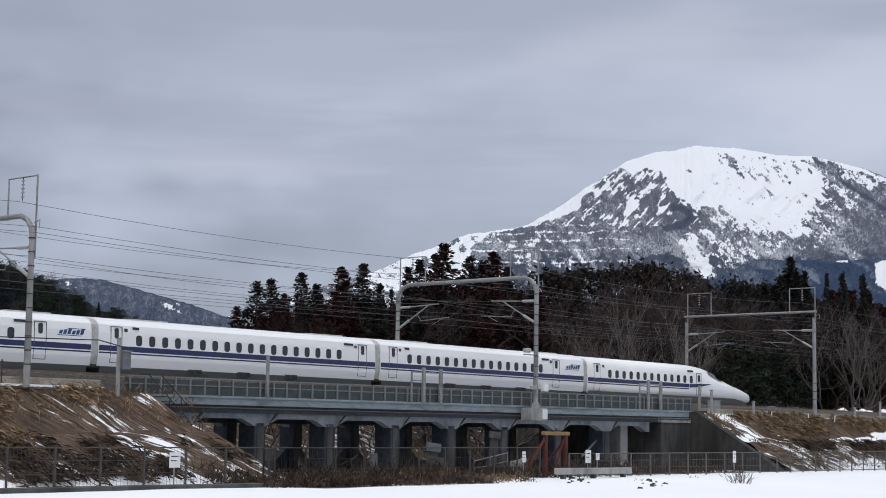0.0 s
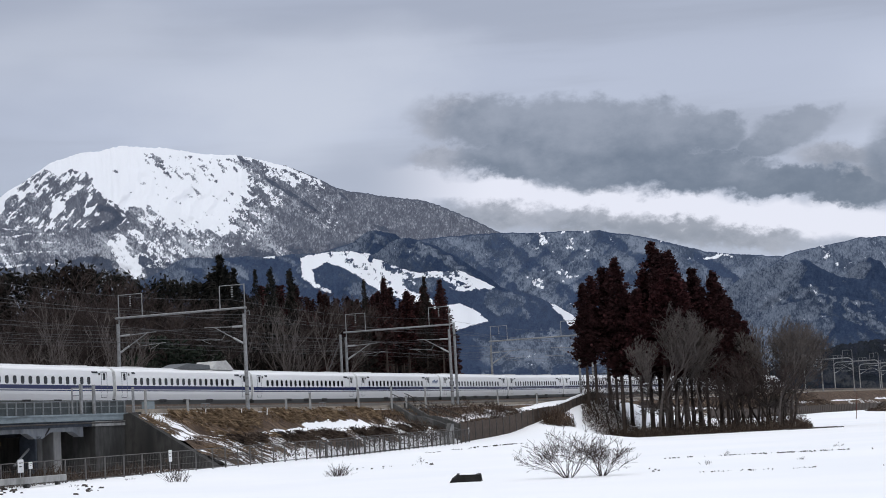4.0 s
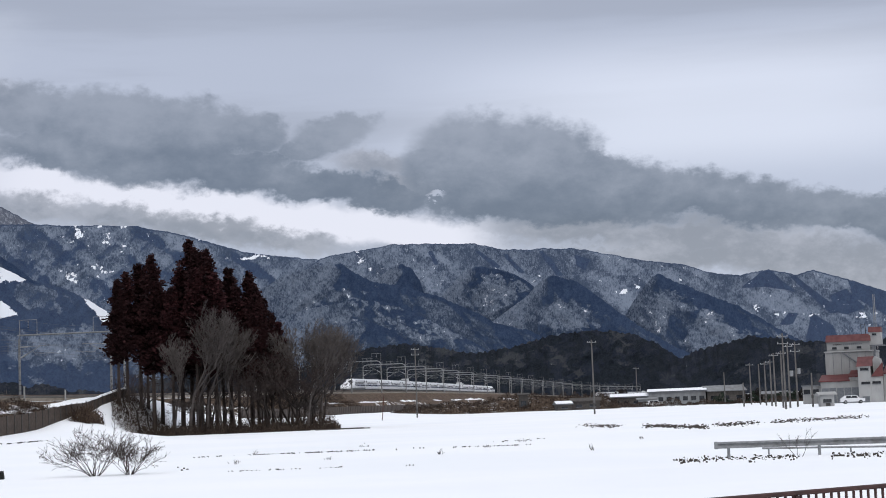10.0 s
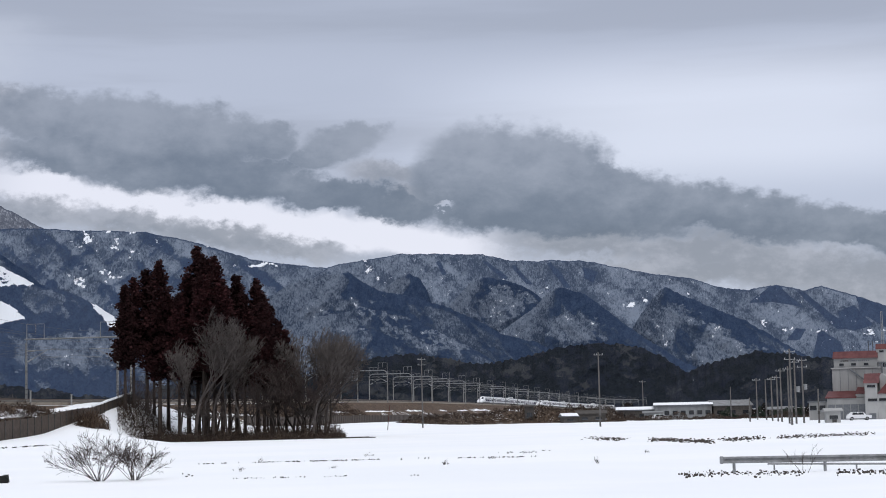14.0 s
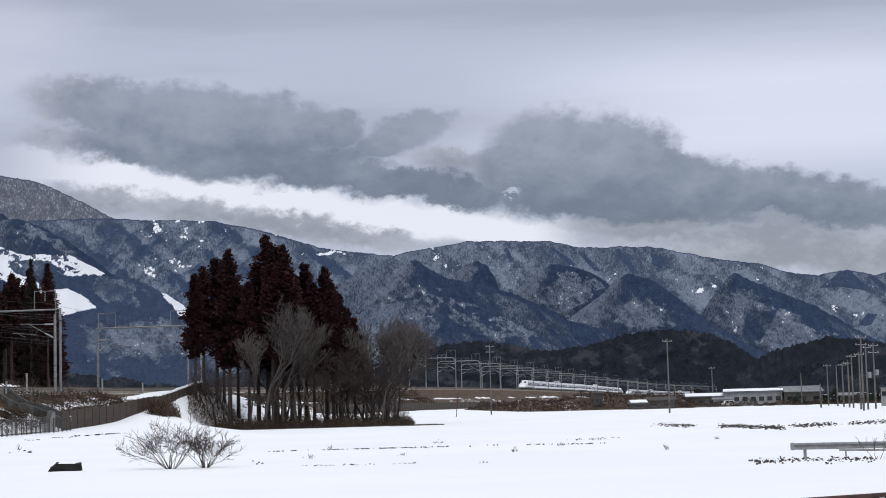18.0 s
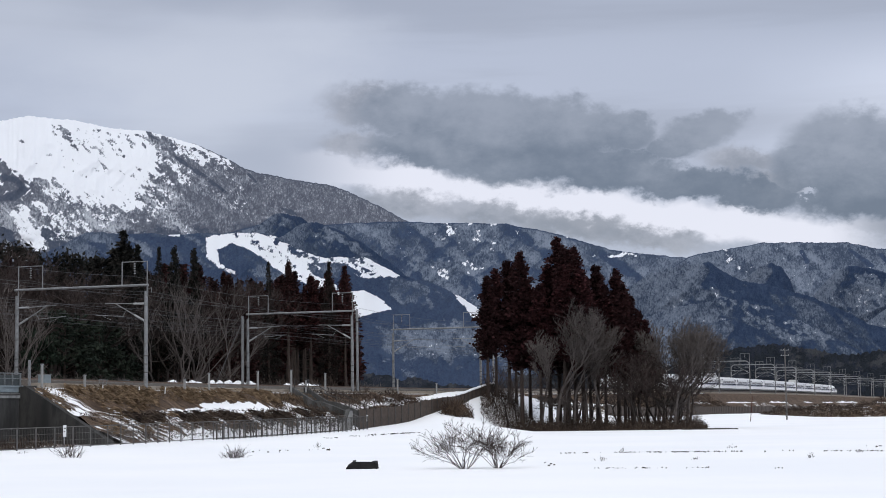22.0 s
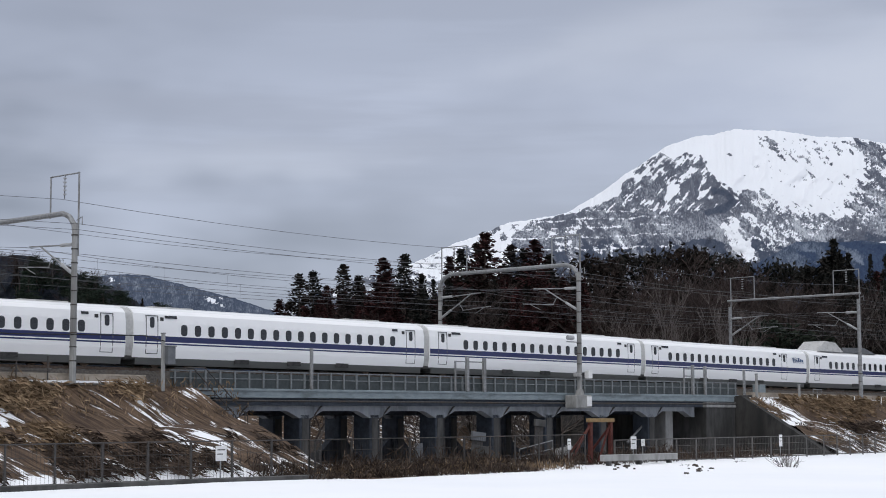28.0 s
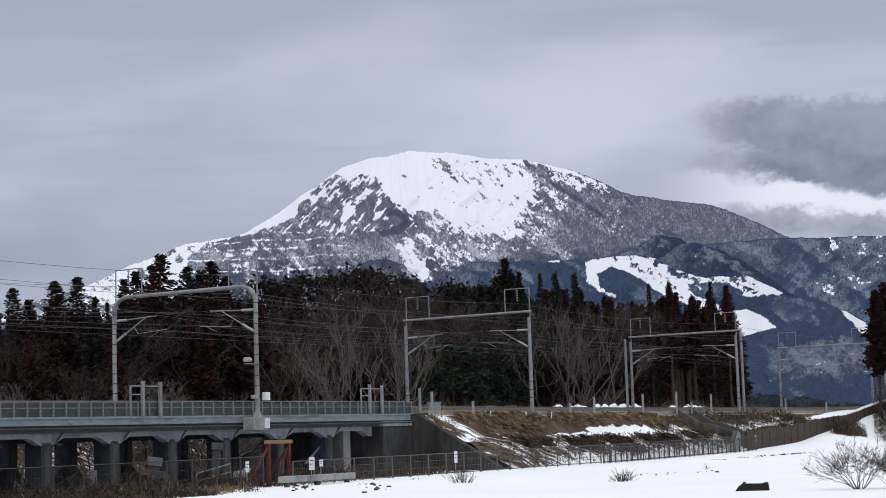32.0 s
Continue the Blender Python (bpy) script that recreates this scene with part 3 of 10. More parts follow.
STRAW = make_foliage("dry_grass", (0.17, 0.115, 0.070), (0.38, 0.275, 0.175), (0.13, 0.088, 0.056))
RED_PAINT = plain("worn_red_paint", (0.058, 0.015, 0.012), (0.095, 0.024, 0.018), 4, 0.7, 0, 0.1, (0.12, 0.05, 0.035), 1.0)
YELLOW_PAINT = plain("faded_yellow_paint", (0.20, 0.135, 0.06), (0.27, 0.185, 0.09), 4, 0.7, 0, 0.1, (0.25, 0.15, 0.07), 1.0)
WHITE_SIGN = plain("white_sign_board", (0.66, 0.66, 0.66), (0.76, 0.76, 0.75), 5, 0.5)
BROWN_FENCE = plain("brown_metal_sheet", (0.050, 0.036, 0.028), (0.085, 0.062, 0.048), 3, 0.7, 0.1, 0.1, (0.035, 0.026, 0.022), 0.8)
RUST_RAIL = plain("dark_brown_railing_paint", (0.045, 0.022, 0.02), (0.075, 0.036, 0.032), 5, 0.55, 0.1, 0.05)
SILO_WALL = plain("pale_grey_silo_wall", (0.25, 0.25, 0.245), (0.32, 0.318, 0.31), 0.6, 0.85, 0, 0.1, (0.22, 0.215, 0.205), 0.12, (1, 1, 0.25))
HOUSE_WALL = plain("off_white_wall", (0.31, 0.31, 0.305), (0.39, 0.388, 0.38), 0.8, 0.85, 0, 0.1, (0.27, 0.265, 0.255), 0.2, (1, 1, 0.4))
RED_ROOF = plain("red_sheet_roof", (0.085, 0.024, 0.025), (0.125, 0.042, 0.042), 1.0, 0.6, 0, 0.1, (0.17, 0.05, 0.045), 0.2)
SHUTTER = plain("grey_shutter", (0.12, 0.128, 0.138), (0.17, 0.178, 0.19), 3, 0.6, 0.2, 0.1)
GREY_WALL = plain("dull_grey_sheet_wall", (0.17, 0.175, 0.18), (0.25, 0.255, 0.26), 0.8, 0.8, 0, 0.1, (0.13, 0.125, 0.12), 0.25, (1, 1, 0.4))
DARK_WALL = plain("dark_timber_wall", (0.05, 0.045, 0.042), (0.09, 0.08, 0.072), 2, 0.9)
POLE_CONCRETE = plain("pole_concrete", (0.095, 0.09, 0.086), (0.145, 0.138, 0.132), 3, 0.9, 0, 0.1, (0.16, 0.155, 0.15), 0.6, (1, 1, 0.3))
INSULATOR = plain("pale_porcelain", (0.30, 0.305, 0.31), (0.38, 0.385, 0.39), 4, 0.35)
CAR_PAINT = make_paint("white_car_paint", (0.72, 0.72, 0.73), (0.5, 0.5, 0.5), 0.25, 0.3)
RUBBER = plain("black_rubber", (0.015, 0.015, 0.015), (0.03, 0.03, 0.03), 6, 0.9)
SOIL = plain("wet_dark_soil", (0.035, 0.029, 0.025), (0.085, 0.073, 0.063), 5, 0.95, 0, 0.6)
# the far slopes' base colours carry the blue haze of distance
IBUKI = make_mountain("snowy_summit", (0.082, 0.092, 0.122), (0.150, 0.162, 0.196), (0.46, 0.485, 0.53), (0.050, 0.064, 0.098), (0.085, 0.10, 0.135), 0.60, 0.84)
RANGE = make_mountain("haze_blue_frosted_range", (0.032, 0.050, 0.089), (0.065, 0.087, 0.130), (0.190, 0.225, 0.286), (0.024, 0.041, 0.085), (0.045, 0.071, 0.127))
HILL = make_mountain("wooded_hill", (0.010, 0.014, 0.025), (0.021, 0.026, 0.038), (0.046, 0.049, 0.054), (0.005, 0.008, 0.013), (0.015, 0.020, 0.027))
# haze of the farthest mountains lies in this bluer base colour
FAR = make_mountain("haze_blue_ridge", (0.050, 0.068, 0.105), (0.085, 0.103, 0.145), (0.26, 0.29, 0.34), (0.034, 0.050, 0.088), (0.060, 0.080, 0.122))

# ---------------------------------------------------------------- ground
def spaced(lo, hi, fine_lo, fine_hi, step, grow=1.25):
    """Coordinates with even steps in the middle and growing ones outside."""
    mid = list(np.arange(fine_lo, fine_hi + step * 0.5, step))
    out, d, x = [], step, fine_hi
    while x < hi:
        d *= grow
        x = min(x + d, hi)
        out.append(x)
    left, d, x = [], step, fine_lo
    while x > lo:
        d *= grow
        x = max(x - d, lo)
        left.append(x)
    return np.array(left[::-1] + mid + out)


def bank_uv(me, S, O):
    uv = me.uv_layers.new(name="bank")
    li = np.zeros(len(me.loops), dtype=np.int32)
    me.loops.foreach_get("vertex_index", li)
    uv.data.foreach_set("uv", np.stack([S.ravel()[li], O.ravel()[li] * 1.15], 1).astype(np.float32).ravel())
    return me


def build_ground():
    s = spaced(-4900, 4900, -60, 420, 2.0)
    o = spaced(-4900, 4900, -86, 46, 1.2)
    S, O = np.meshgrid(s, o)
    Z = ground_z(S, O)
    bank = np.exp(-((np.hypot(S * 0.9, O + DIST) - 62) / 3.0) ** 2)
    Z = Z + 0.10 * fbm(S * 0.09, O * 0.16, 3) + 0.04 * fbm(S * 0.5, O * 0.5, 2) - 0.07
    X = ACROSS.x * (DIST + O) + ALONG.x * S
    Y = ACROSS.y * (DIST + O) + ALONG.y * S
    snow = np.where(O < -13, 1.2, 0.0)
    snow = np.where(O >= -13, 1.2 - 0.75 * smooth(-13.5, -12, O), snow)
    snow = np.where((O >= -15.2) & (O < -6) & (S > 178) & (S < 214), 0.40 + 0.25 * smooth(0.50, 0.58, fbm(S * 0.25, O * 0.9, 3)), snow)
    ramp_ = np.maximum(smooth(204, 214, S) * smooth(330, 290, S), smooth(186, 196, S) * (O < -15.2))
    snow = np.where((O >= -16) & (O < -6), snow + ramp_ * 0.7, snow)
    snow = np.where(O > 6, 0.48, snow)
    verge = np.interp(S, (60, 63, 67, 72, 77, 80, 82, 85, 89, 94, 107, 125), (-19.6, -21.0, -20.8, -20.1, -17.4, -17.8, -17.2, -14.6, -13.2, -12.6, -13.6, -14.5)) + 1.6 * (fbm(S * 0.45, O * 0.45, 3) - 0.5)
    under = smooth(60, 63, S) * smooth(122, 117, S) * smooth(-0.6, 0.8, O - verge)
    snow = snow * (1 - under) + np.where(O > 7, 0.41 + 0.13 * smooth(80, 74, S) + 0.10 * smooth(0.5, 0.6, fbm(S * 0.3, O * 0.4 + 2, 3)), 0.36 + 0.30 * smooth(0.5, 0.62, fbm(S * 0.5 + 4, O * 0.5, 3))) * under
    gr = new("ground", bank_uv(grid_mesh("ground", X, Y, Z, BANK, {"snow": snow}), S, O))
    tagged(gr, "flat snow-covered rice fields swelling towards the railway bank", "ground", kind="structure")


def build_embankment(name, s0, s1, step, start=None, cone=False, label=""):
    """Bank with a berm half way up its near side; start(frac) moves its first end with the height."""
    prof = [(-15.5, 0.0), (-14.6, 0.10), (-13.2, 0.27), (-12.0, 0.40), (-11.2, 0.50), (-10.4, 0.545), (-9.4, 0.575), (-8.6, 0.70), (-7.8, 0.84), (-7.1, 0.95), (-6.6, 1.0), (0, 1.0), (6.6, 1.0), (8.5, 0.8), (14, 0.0)]
    # finer rows on the near slope
    fine = []
    for (a, b), (c, d) in zip(prof, prof[1:]):
        n = 4 if c <= -6.6 else 2
        fine += [(a + (c - a) * k / n, b + (d - b) * k / n) for k in range(n)]
    fine.append(prof[-1])
    u = np.linspace(0, 1, int(abs(s1 - s0) / step) + 1)
    S, O, Z, W = [], [], [], []
    for off, h in fine:
        a = s0 + (start(1 - h, off) if start else 0)
        ss = a + (s1 - a) * u
        top = RAIL - 0.95 + rise(ss) + np.where(ss > 90, dip(ss), 0)
        g = ground_z(ss, np.full_like(ss, -15.5 if off < 0 else 14.0)) - 0.5 * (1 - h)
        S.append(ss)
        O.append(np.full_like(ss, off))
        Z.append(np.maximum(g + (top - g) * h, g))
    S, O, Z = np.array(S), np.array(O), np.array(Z)
    slope = (np.abs(O) > 6.9) & (np.abs(O) < 15)
    bump = (fbm(S * 0.5, O * 0.9, 4) - 0.5)
    furrow = (vnoise(S * 1.1 + O * 0.9, O * 0.25) - 0.5)
    Z = Z + np.where(slope, 0.5 * bump + 0.35 * furrow, 0.05 * bump)
    O = O + np.where(slope, 0.3 * (fbm(S * 0.4 + 9, Z * 0.7, 3) - 0.5), 0)
    snow = np.where(slope, np.where(S < 70, 0.52, np.where(S < 141, 0.525, np.where(S < 180, 0.47, np.where((S > 225) & (S < 292), 0.53, 0.42)))) + 0.35 * (fbm(S * 0.12, O * 0.5 + 3, 3) - 0.5) + 0.2 * furrow, 0.38)
    berm = np.exp(-((O + 9.9) / 0.55) ** 2) * smooth(0.42, 0.58, vnoise(S * 0.05 + 2.3, S * 0))
    berm = np.where(S < 66, 0, berm)
    berm = np.maximum(berm, np.exp(-((O + 9.9) / 0.75) ** 4) * smooth(136, 141, S) * smooth(161.5, 159.5, S))
    berm = np.maximum(berm, 1.3 * np.exp(-((O + 9.5) / 1.0) ** 4) * smooth(146, 151, S + 1.5 * (O + 9.5)) * smooth(161, 159.5, S))
    berm = np.maximum(berm, np.exp(-((O + 9.0) / 0.55) ** 2) * smooth(26, 30, S) * smooth(50, 47, S))
    top_dry = smooth(-9.0, -8.0, O) * smooth(-6.4, -7.0, O)
    snow = snow + 0.9 * berm - 0.16 * top_dry * smooth(128, 136, S) - 0.15 * smooth(-12, -10.5, O) * (1 - berm)
    # scraps of snow where the bank is cut, and old snow beside the tracks
    scrap = smooth(0.50, 0.60, fbm(S * 0.30 + 3, O * 0.55, 4))
    snow = snow + 0.22 * scrap * smooth(158, 164, S) * smooth(215, 205, S) * (O < -6.9)
    snow = snow + 0.28 * smooth(0.52, 0.60, fbm(S * 0.22, O * 0.9 + 5, 3)) * smooth(140, 160, S) * (np.abs(O) < 6.6)
    snow = snow + 0.55 * np.where(S < 70, 0.9 * smooth(-14.0, -15.0, O), smooth(-13.2, -14.4, O) * smooth(126, 140, S) * smooth(190, 176, S)) - 0.08 * (S < 70) * smooth(-11.0, -12.0, O) * smooth(-14.6, -13.8, O)
    X = ACROSS.x * (DIST + O + bend(S)) + ALONG.x * S
    Y = ACROSS.y * (DIST + O + bend(S)) + ALONG.y * S
    ob = new(name, bank_uv(grid_mesh(name, X, Y, Z, BANK, {"snow": snow}), S, O))
    tagged(ob, label, "embankment", kind="structure")
    return ob


build_ground()
build_embankment("embankment_west", 63.0, -420.0, 1.0, start=lambda low, off: (4.2 * low if off < 0 else 0), label="railway bank of dry brown grass streaked with old snow")
build_embankment("embankment_east", 121.0, 420.0, 0.7, start=lambda low, off: (1.0 * low ** 3 if off < 0 else 0), label="railway bank of dry brown grass with a snowy berm")
build_embankment("embankment_far", 419.5, 2600.0, 6.0, label="far railway bank of dry grass running straight away")


# ---------------------------------------------------------------- mountains
def build_range(name, azs, els, r0, r1, mat, label, base=0.2, step=0.055, spur=0.25, paint=None, wobble=0.05, power=1.0, seed=0.0, lean=0.22, bumps=0.03):
    """A mountain side seen from below: azs and els give its skyline, r0 and r1 the distance of its foot and its ridge."""
    az = np.arange(azs[0], azs[-1] + step * 0.5, step)
    top = np.interp(az, azs, els) + wobble * (fbm(az * 1.7 + seed, az * 0 + seed, 4) - 0.5) * 2 + bumps * (vnoise(az * 14 + seed, az * 0) - 0.5)
    rows = max(24, int((max(els) - base) / min(0.06, step * 1.15)))
    v = np.linspace(0, 1, rows)
    AZ, V = np.meshgrid(az, v)
    T = np.meshgrid(top, v)[0]
    EL = base + (T - base) * V ** power
    # spurs running down from the ridge
    dn = T - EL
    wx = AZ + 1.1 * (fbm(AZ * 0.5 + seed, EL * 0.8 + seed, 4) - 0.5)
    wy = dn + 0.9 * (fbm(AZ * 0.6 + seed + 20, EL * 0.9 + seed, 4) - 0.5)
    sp = ridged(wx * 0.50 + lean * wy + seed, wy * 0.42 + seed, 5)
    R = r0 + (r1 - r0) * V - spur * (r1 - r0) * (sp - 0.5) * np.sin(np.pi * np.clip(V, 0, 1)) ** 0.7
    snow, dark, frost = paint(AZ, EL, T, sp)
    # a back slope closes it
    R = np.vstack([R, R[-1:] + 260])
    ELb = np.degrees(np.arctan(np.tan(np.radians(EL[-1:])) * 0.75))
    AZ2, EL2 = np.vstack([AZ, AZ[-1:]]), np.vstack([EL, ELb])
    ext = lambda a: np.vstack([a, a[-1:]])
    A = np.radians(AZ2)
    X, Y, Z = np.sin(A) * R, np.cos(A) * R, EYE + R * np.tan(np.radians(EL2))
    me = grid_mesh(name, X, Y, Z, mat, {"snow": ext(snow), "dark": ext(dark), "frost": ext(frost)})
    uv = me.uv_layers.new(name="slope")
    li = np.zeros(len(me.loops), dtype=np.int32)
    me.loops.foreach_get("vertex_index", li)
    uv.data.foreach_set("uv", np.stack([AZ2.ravel()[li], EL2.ravel()[li]], 1).astype(np.float32).ravel())
    return tagged(new(name, me), label, "mountain", kind="structure")


def blob(AZ, EL, a, e, rx, ry, lean=0.0):
    return np.exp(-(((AZ - a - lean * (EL - e)) / rx) ** 2 + ((EL - e) / ry) ** 2) ** 1.5)


def area(AZ, EL, pts, rag=0.0, f=2.4):
    """How far inside the outline pts a place lies, in degrees (negative outside); rag frays the outline."""
    far, inside = np.full(AZ.shape, 99.0), np.zeros(AZ.shape, dtype=bool)
    if rag:
        AZ, EL = warp(AZ, EL, rag, f, pts[0][0])
    for (x0, y0), (x1, y1) in zip(pts, pts[1:] + pts[:1]):
        ux, uy = x1 - x0, y1 - y0
        t = np.clip(((AZ - x0) * ux + (EL - y0) * uy) / (ux * ux + uy * uy + 1e-9), 0, 1)
        far = np.minimum(far, np.hypot(AZ - x0 - t * ux, EL - y0 - t * uy))
        if y0 != y1:
            inside ^= ((EL < y0) != (EL < y1)) & (AZ < x0 + (EL - y0) / (y1 - y0) * ux)
    return np.where(inside, far, -far)


def lay(value, sd, level, soft=0.08):
    """value changed to level inside an outline."""
    return value + (level - value) * smooth(-soft, soft, sd)


def warp(AZ, EL, amp, f, seed=0.0):
    """Coordinates pushed about by noise, so that drawn outlines come out ragged."""
    return AZ + amp * (fbm(AZ * f + seed, EL * f * 1.3, 5, 0.6) - 0.5) * 2, EL + amp * 0.6 * (fbm(AZ * f + 40 + seed, EL * f * 1.3 + 9, 5, 0.6) - 0.5) * 2


# outlines on the summit: open snow, patchy snow, bare gullies
SUMMIT_FIELD = [(5.77, 9.05), (6.20, 9.60), (8.92, 9.95), (11.95, 9.70), (12.35, 8.95), (12.61, 8.29), (12.70, 8.09), (12.09, 7.49), (11.98, 7.09), (11.88, 6.59), (11.27, 6.65), (10.77, 6.80), (10.06, 7.01), (9.26, 7.56), (8.36, 7.61), (7.76, 7.96), (7.46, 8.41), (7.26, 8.86), (6.17, 8.85)]
SUMMIT_RIDGE = [(6.17, 9.42), (5.60, 8.80), (5.10, 8.35), (4.70, 7.95), (4.42, 7.50), (3.35, 7.12), (2.42, 6.90), (1.22, 6.75), (1.04, 7.15), (4.38, 8.85)]
SUMMIT_SHOULDER = [(3.07, 7.17), (1.59, 6.71), (0.90, 6.26), (1.01, 5.76), (0.72, 4.93), (-2.75, 4.72), (-2.76, 5.63), (-1.15, 6.29), (0.12, 6.68), (1.59, 6.97)]
SUMMIT_FACE = [(5.60, 8.95), (6.76, 8.95), (7.26, 8.80), (7.44, 8.31), (7.66, 7.86), (8.16, 7.61), (8.41, 7.21), (7.95, 6.95), (6.20, 7.05), (4.59, 6.95), (3.20, 6.95), (3.42, 7.10), (4.49, 7.40), (4.78, 8.00), (5.18, 8.40)]
SUMMIT_HOLES = ([(6.03, 7.37), (6.10, 7.80), (6.50, 7.90), (6.50, 7.62), (6.20, 7.37)], [(7.09, 7.40), (7.14, 7.66), (7.46, 7.71), (7.36, 7.46)])
SUMMIT_GULLY = [(8.11, 7.06), (8.30, 6.90), (8.50, 6.31), (8.80, 5.90), (9.15, 5.71), (9.05, 5.41), (8.75, 5.21), (8.50, 5.41), (8.15, 5.71), (7.90, 6.16), (7.95, 6.71)]
SUMMIT_MIXED = [(7.66, 7.96), (8.36, 7.51), (9.06, 7.61), (10.06, 7.01), (10.87, 6.60), (11.37, 6.39), (10.76, 6.00), (9.95, 5.70), (9.25, 5.60), (8.75, 6.20), (8.36, 7.00)]
SUMMIT_EDGE = [(12.50, 8.60), (13.31, 8.09), (13.62, 7.68), (13.20, 7.18), (12.79, 6.58), (13.49, 6.12), (13.99, 5.91), (13.09, 6.12), (11.70, 6.44), (11.80, 7.29), (12.00, 7.79)]
SUMMIT_STREAKS = [(12.30, 9.40), (13.46, 9.10), (14.87, 8.42), (15.71, 7.46), (16.06, 6.42), (15.31, 6.16), (14.48, 7.01), (13.45, 7.87), (12.60, 8.36)]
SUMMIT_WHITE = [(12.77, 9.15), (13.83, 8.88), (14.40, 8.50), (14.02, 8.05), (13.40, 8.40)]
SUMMIT_DARK = [(12.94, 6.78), (13.61, 7.17), (14.21, 7.07), (15.22, 6.34), (15.43, 6.04), (14.20, 6.01), (13.39, 6.22)]
SUMMIT_BACK = [(14.97, 8.41), (15.89, 7.45), (16.48, 6.73), (17.55, 6.11), (21.06, 6.02), (21.09, 7.31), (18.15, 7.96)]
SUMMIT_SCRUB = ((8.16, 8.81, 0.16, 0.07), (9.06, 8.39, 0.14, 0.07), (9.20, 9.15, 0.06, 0.14), (9.50, 9.02, 0.05, 0.15), (9.80, 8.72, 0.06, 0.12), (9.95, 8.58, 0.05, 0.08), (10.53, 8.66, 0.14, 0.05), (11.69, 7.75, 0.07, 0.06), (9.82, 7.86, 0.06, 0.06), (9.52, 8.01, 0.05, 0.05), (10.64, 9.21, 0.15, 0.06), (11.04, 8.91, 0.12, 0.05), (11.70, 8.75, 0.06, 0.10), (8.62, 8.12, 0.07, 0.05), (11.30, 8.45, 0.06, 0.06), (10.95, 9.12, 0.08, 0.05))


def paint_summit(AZ, EL, T, sp):
    fine = fbm(AZ * 5.0 + EL * 3.0, EL * 6.0, 4, 0.7) - 0.5
    n2 = fbm(AZ * 3.2 + EL * 2.5, EL * 3.6, 5, 0.72) - 0.5
    # scrub in strands that fall to the east and, on the western face, to the west
    strand = fbm(2.4 * (0.75 * AZ - 0.66 * EL) + 0.6 * n2, 7.5 * (0.66 * AZ + 0.75 * EL), 4, 0.7) - 0.5
    strand_w = fbm(2.8 * (0.70 * AZ + 0.71 * EL) + 0.8 * n2, 8.5 * (0.71 * AZ - 0.70 * EL) + 20, 4, 0.7) - 0.5
    snow = -0.16 + 0.6 * n2 + 1.3 * fine
    rib = ridged(AZ * 1.9 + EL * 2.6 + 0.5 * n2, EL * 0.5 - AZ * 0.35 + 2, 4)
    snow = lay(snow, area(AZ, EL, SUMMIT_MIXED, 0.14) + 0.5 * strand, 0.30 + 2.8 * strand + 1.0 * fine + 0.25 * smooth(6.6, 7.4, EL), 0.16)
    snow = lay(snow, area(AZ, EL, SUMMIT_FACE, 0.10) + 0.5 * strand_w, 0.04 + 0.40 * smooth(7.4, 8.7, EL) + 3.2 * strand_w + 1.2 * fine, 0.12)
    back = smooth(-0.08, 0.08, area(AZ, EL, SUMMIT_BACK, 0.05))
    snow = lay(snow - 0.3 * back, area(AZ, EL, SUMMIT_STREAKS, 0.10), 0.12 + 3.2 * strand + 0.7 * fine + 0.38 * smooth(0.7, 0.1, T - EL) * smooth(15.2, 14.0, AZ), 0.16)
    snow = lay(snow, area(AZ, EL, SUMMIT_WHITE, 0.10) + 0.4 * strand, 0.9 + 1.6 * strand, 0.12)
    snow = lay(snow, area(AZ, EL, SUMMIT_EDGE, 0.20, 3.4) + 0.6 * strand, 0.42 + 3.6 * strand + 1.4 * fine, 0.25)
    snow = lay(snow, area(AZ, EL, SUMMIT_DARK, 0.10), -0.10 + 1.3 * fine, 0.12)
    for pts, rag, level in ((SUMMIT_SHOULDER, 0.14, 0.95), (SUMMIT_RIDGE, 0.06, 1.15), (SUMMIT_HOLES[0], 0.04, 1.1), (SUMMIT_HOLES[1], 0.05, 0.95)):
        snow = lay(snow, area(AZ, EL, pts, rag) + (0.30 * strand_w if pts is SUMMIT_RIDGE else 0), level, 0.08)
    snow = lay(snow, area(AZ, EL, SUMMIT_GULLY, 0.08) + 0.5 * fine, 0.74 + 1.8 * strand, 0.10)
    ragged = smooth(8.4, 10.6, AZ) * smooth(9.2, 8.4, EL)
    snow = lay(snow, area(AZ, EL, SUMMIT_FIELD, 0.10) + (0.25 + 0.75 * ragged) * strand, 1.25, 0.08 + 0.10 * ragged)
    # scrub showing through the open snow, thickest below the flat top
    A3, E3 = warp(AZ, EL, 0.10, 5.0, 31.0)
    for a, e, rx, ry in SUMMIT_SCRUB:
        snow = snow - 1.05 * np.exp(-(((A3 - a + 0.35 * (E3 - e)) / rx) ** 2 + ((E3 - e) / ry) ** 2))
    thick = smooth(8.6, 9.6, AZ) * smooth(0.06, 0.2, T - EL) * (0.55 + 0.6 * smooth(8.2, 8.9, EL))
    snow = snow - thick * (0.30 + 6.5 * np.clip(strand - 0.05, 0, 0.2)) * smooth(0.5, 1.0, snow)
    spots = fbm(AZ * 3.0, EL * 5.5 + 8, 4, 0.6)
    snow = snow - 1.2 * smooth(0.56, 0.64, spots) * smooth(3.6, 2.8, AZ) * smooth(6.9, 6.4, EL)
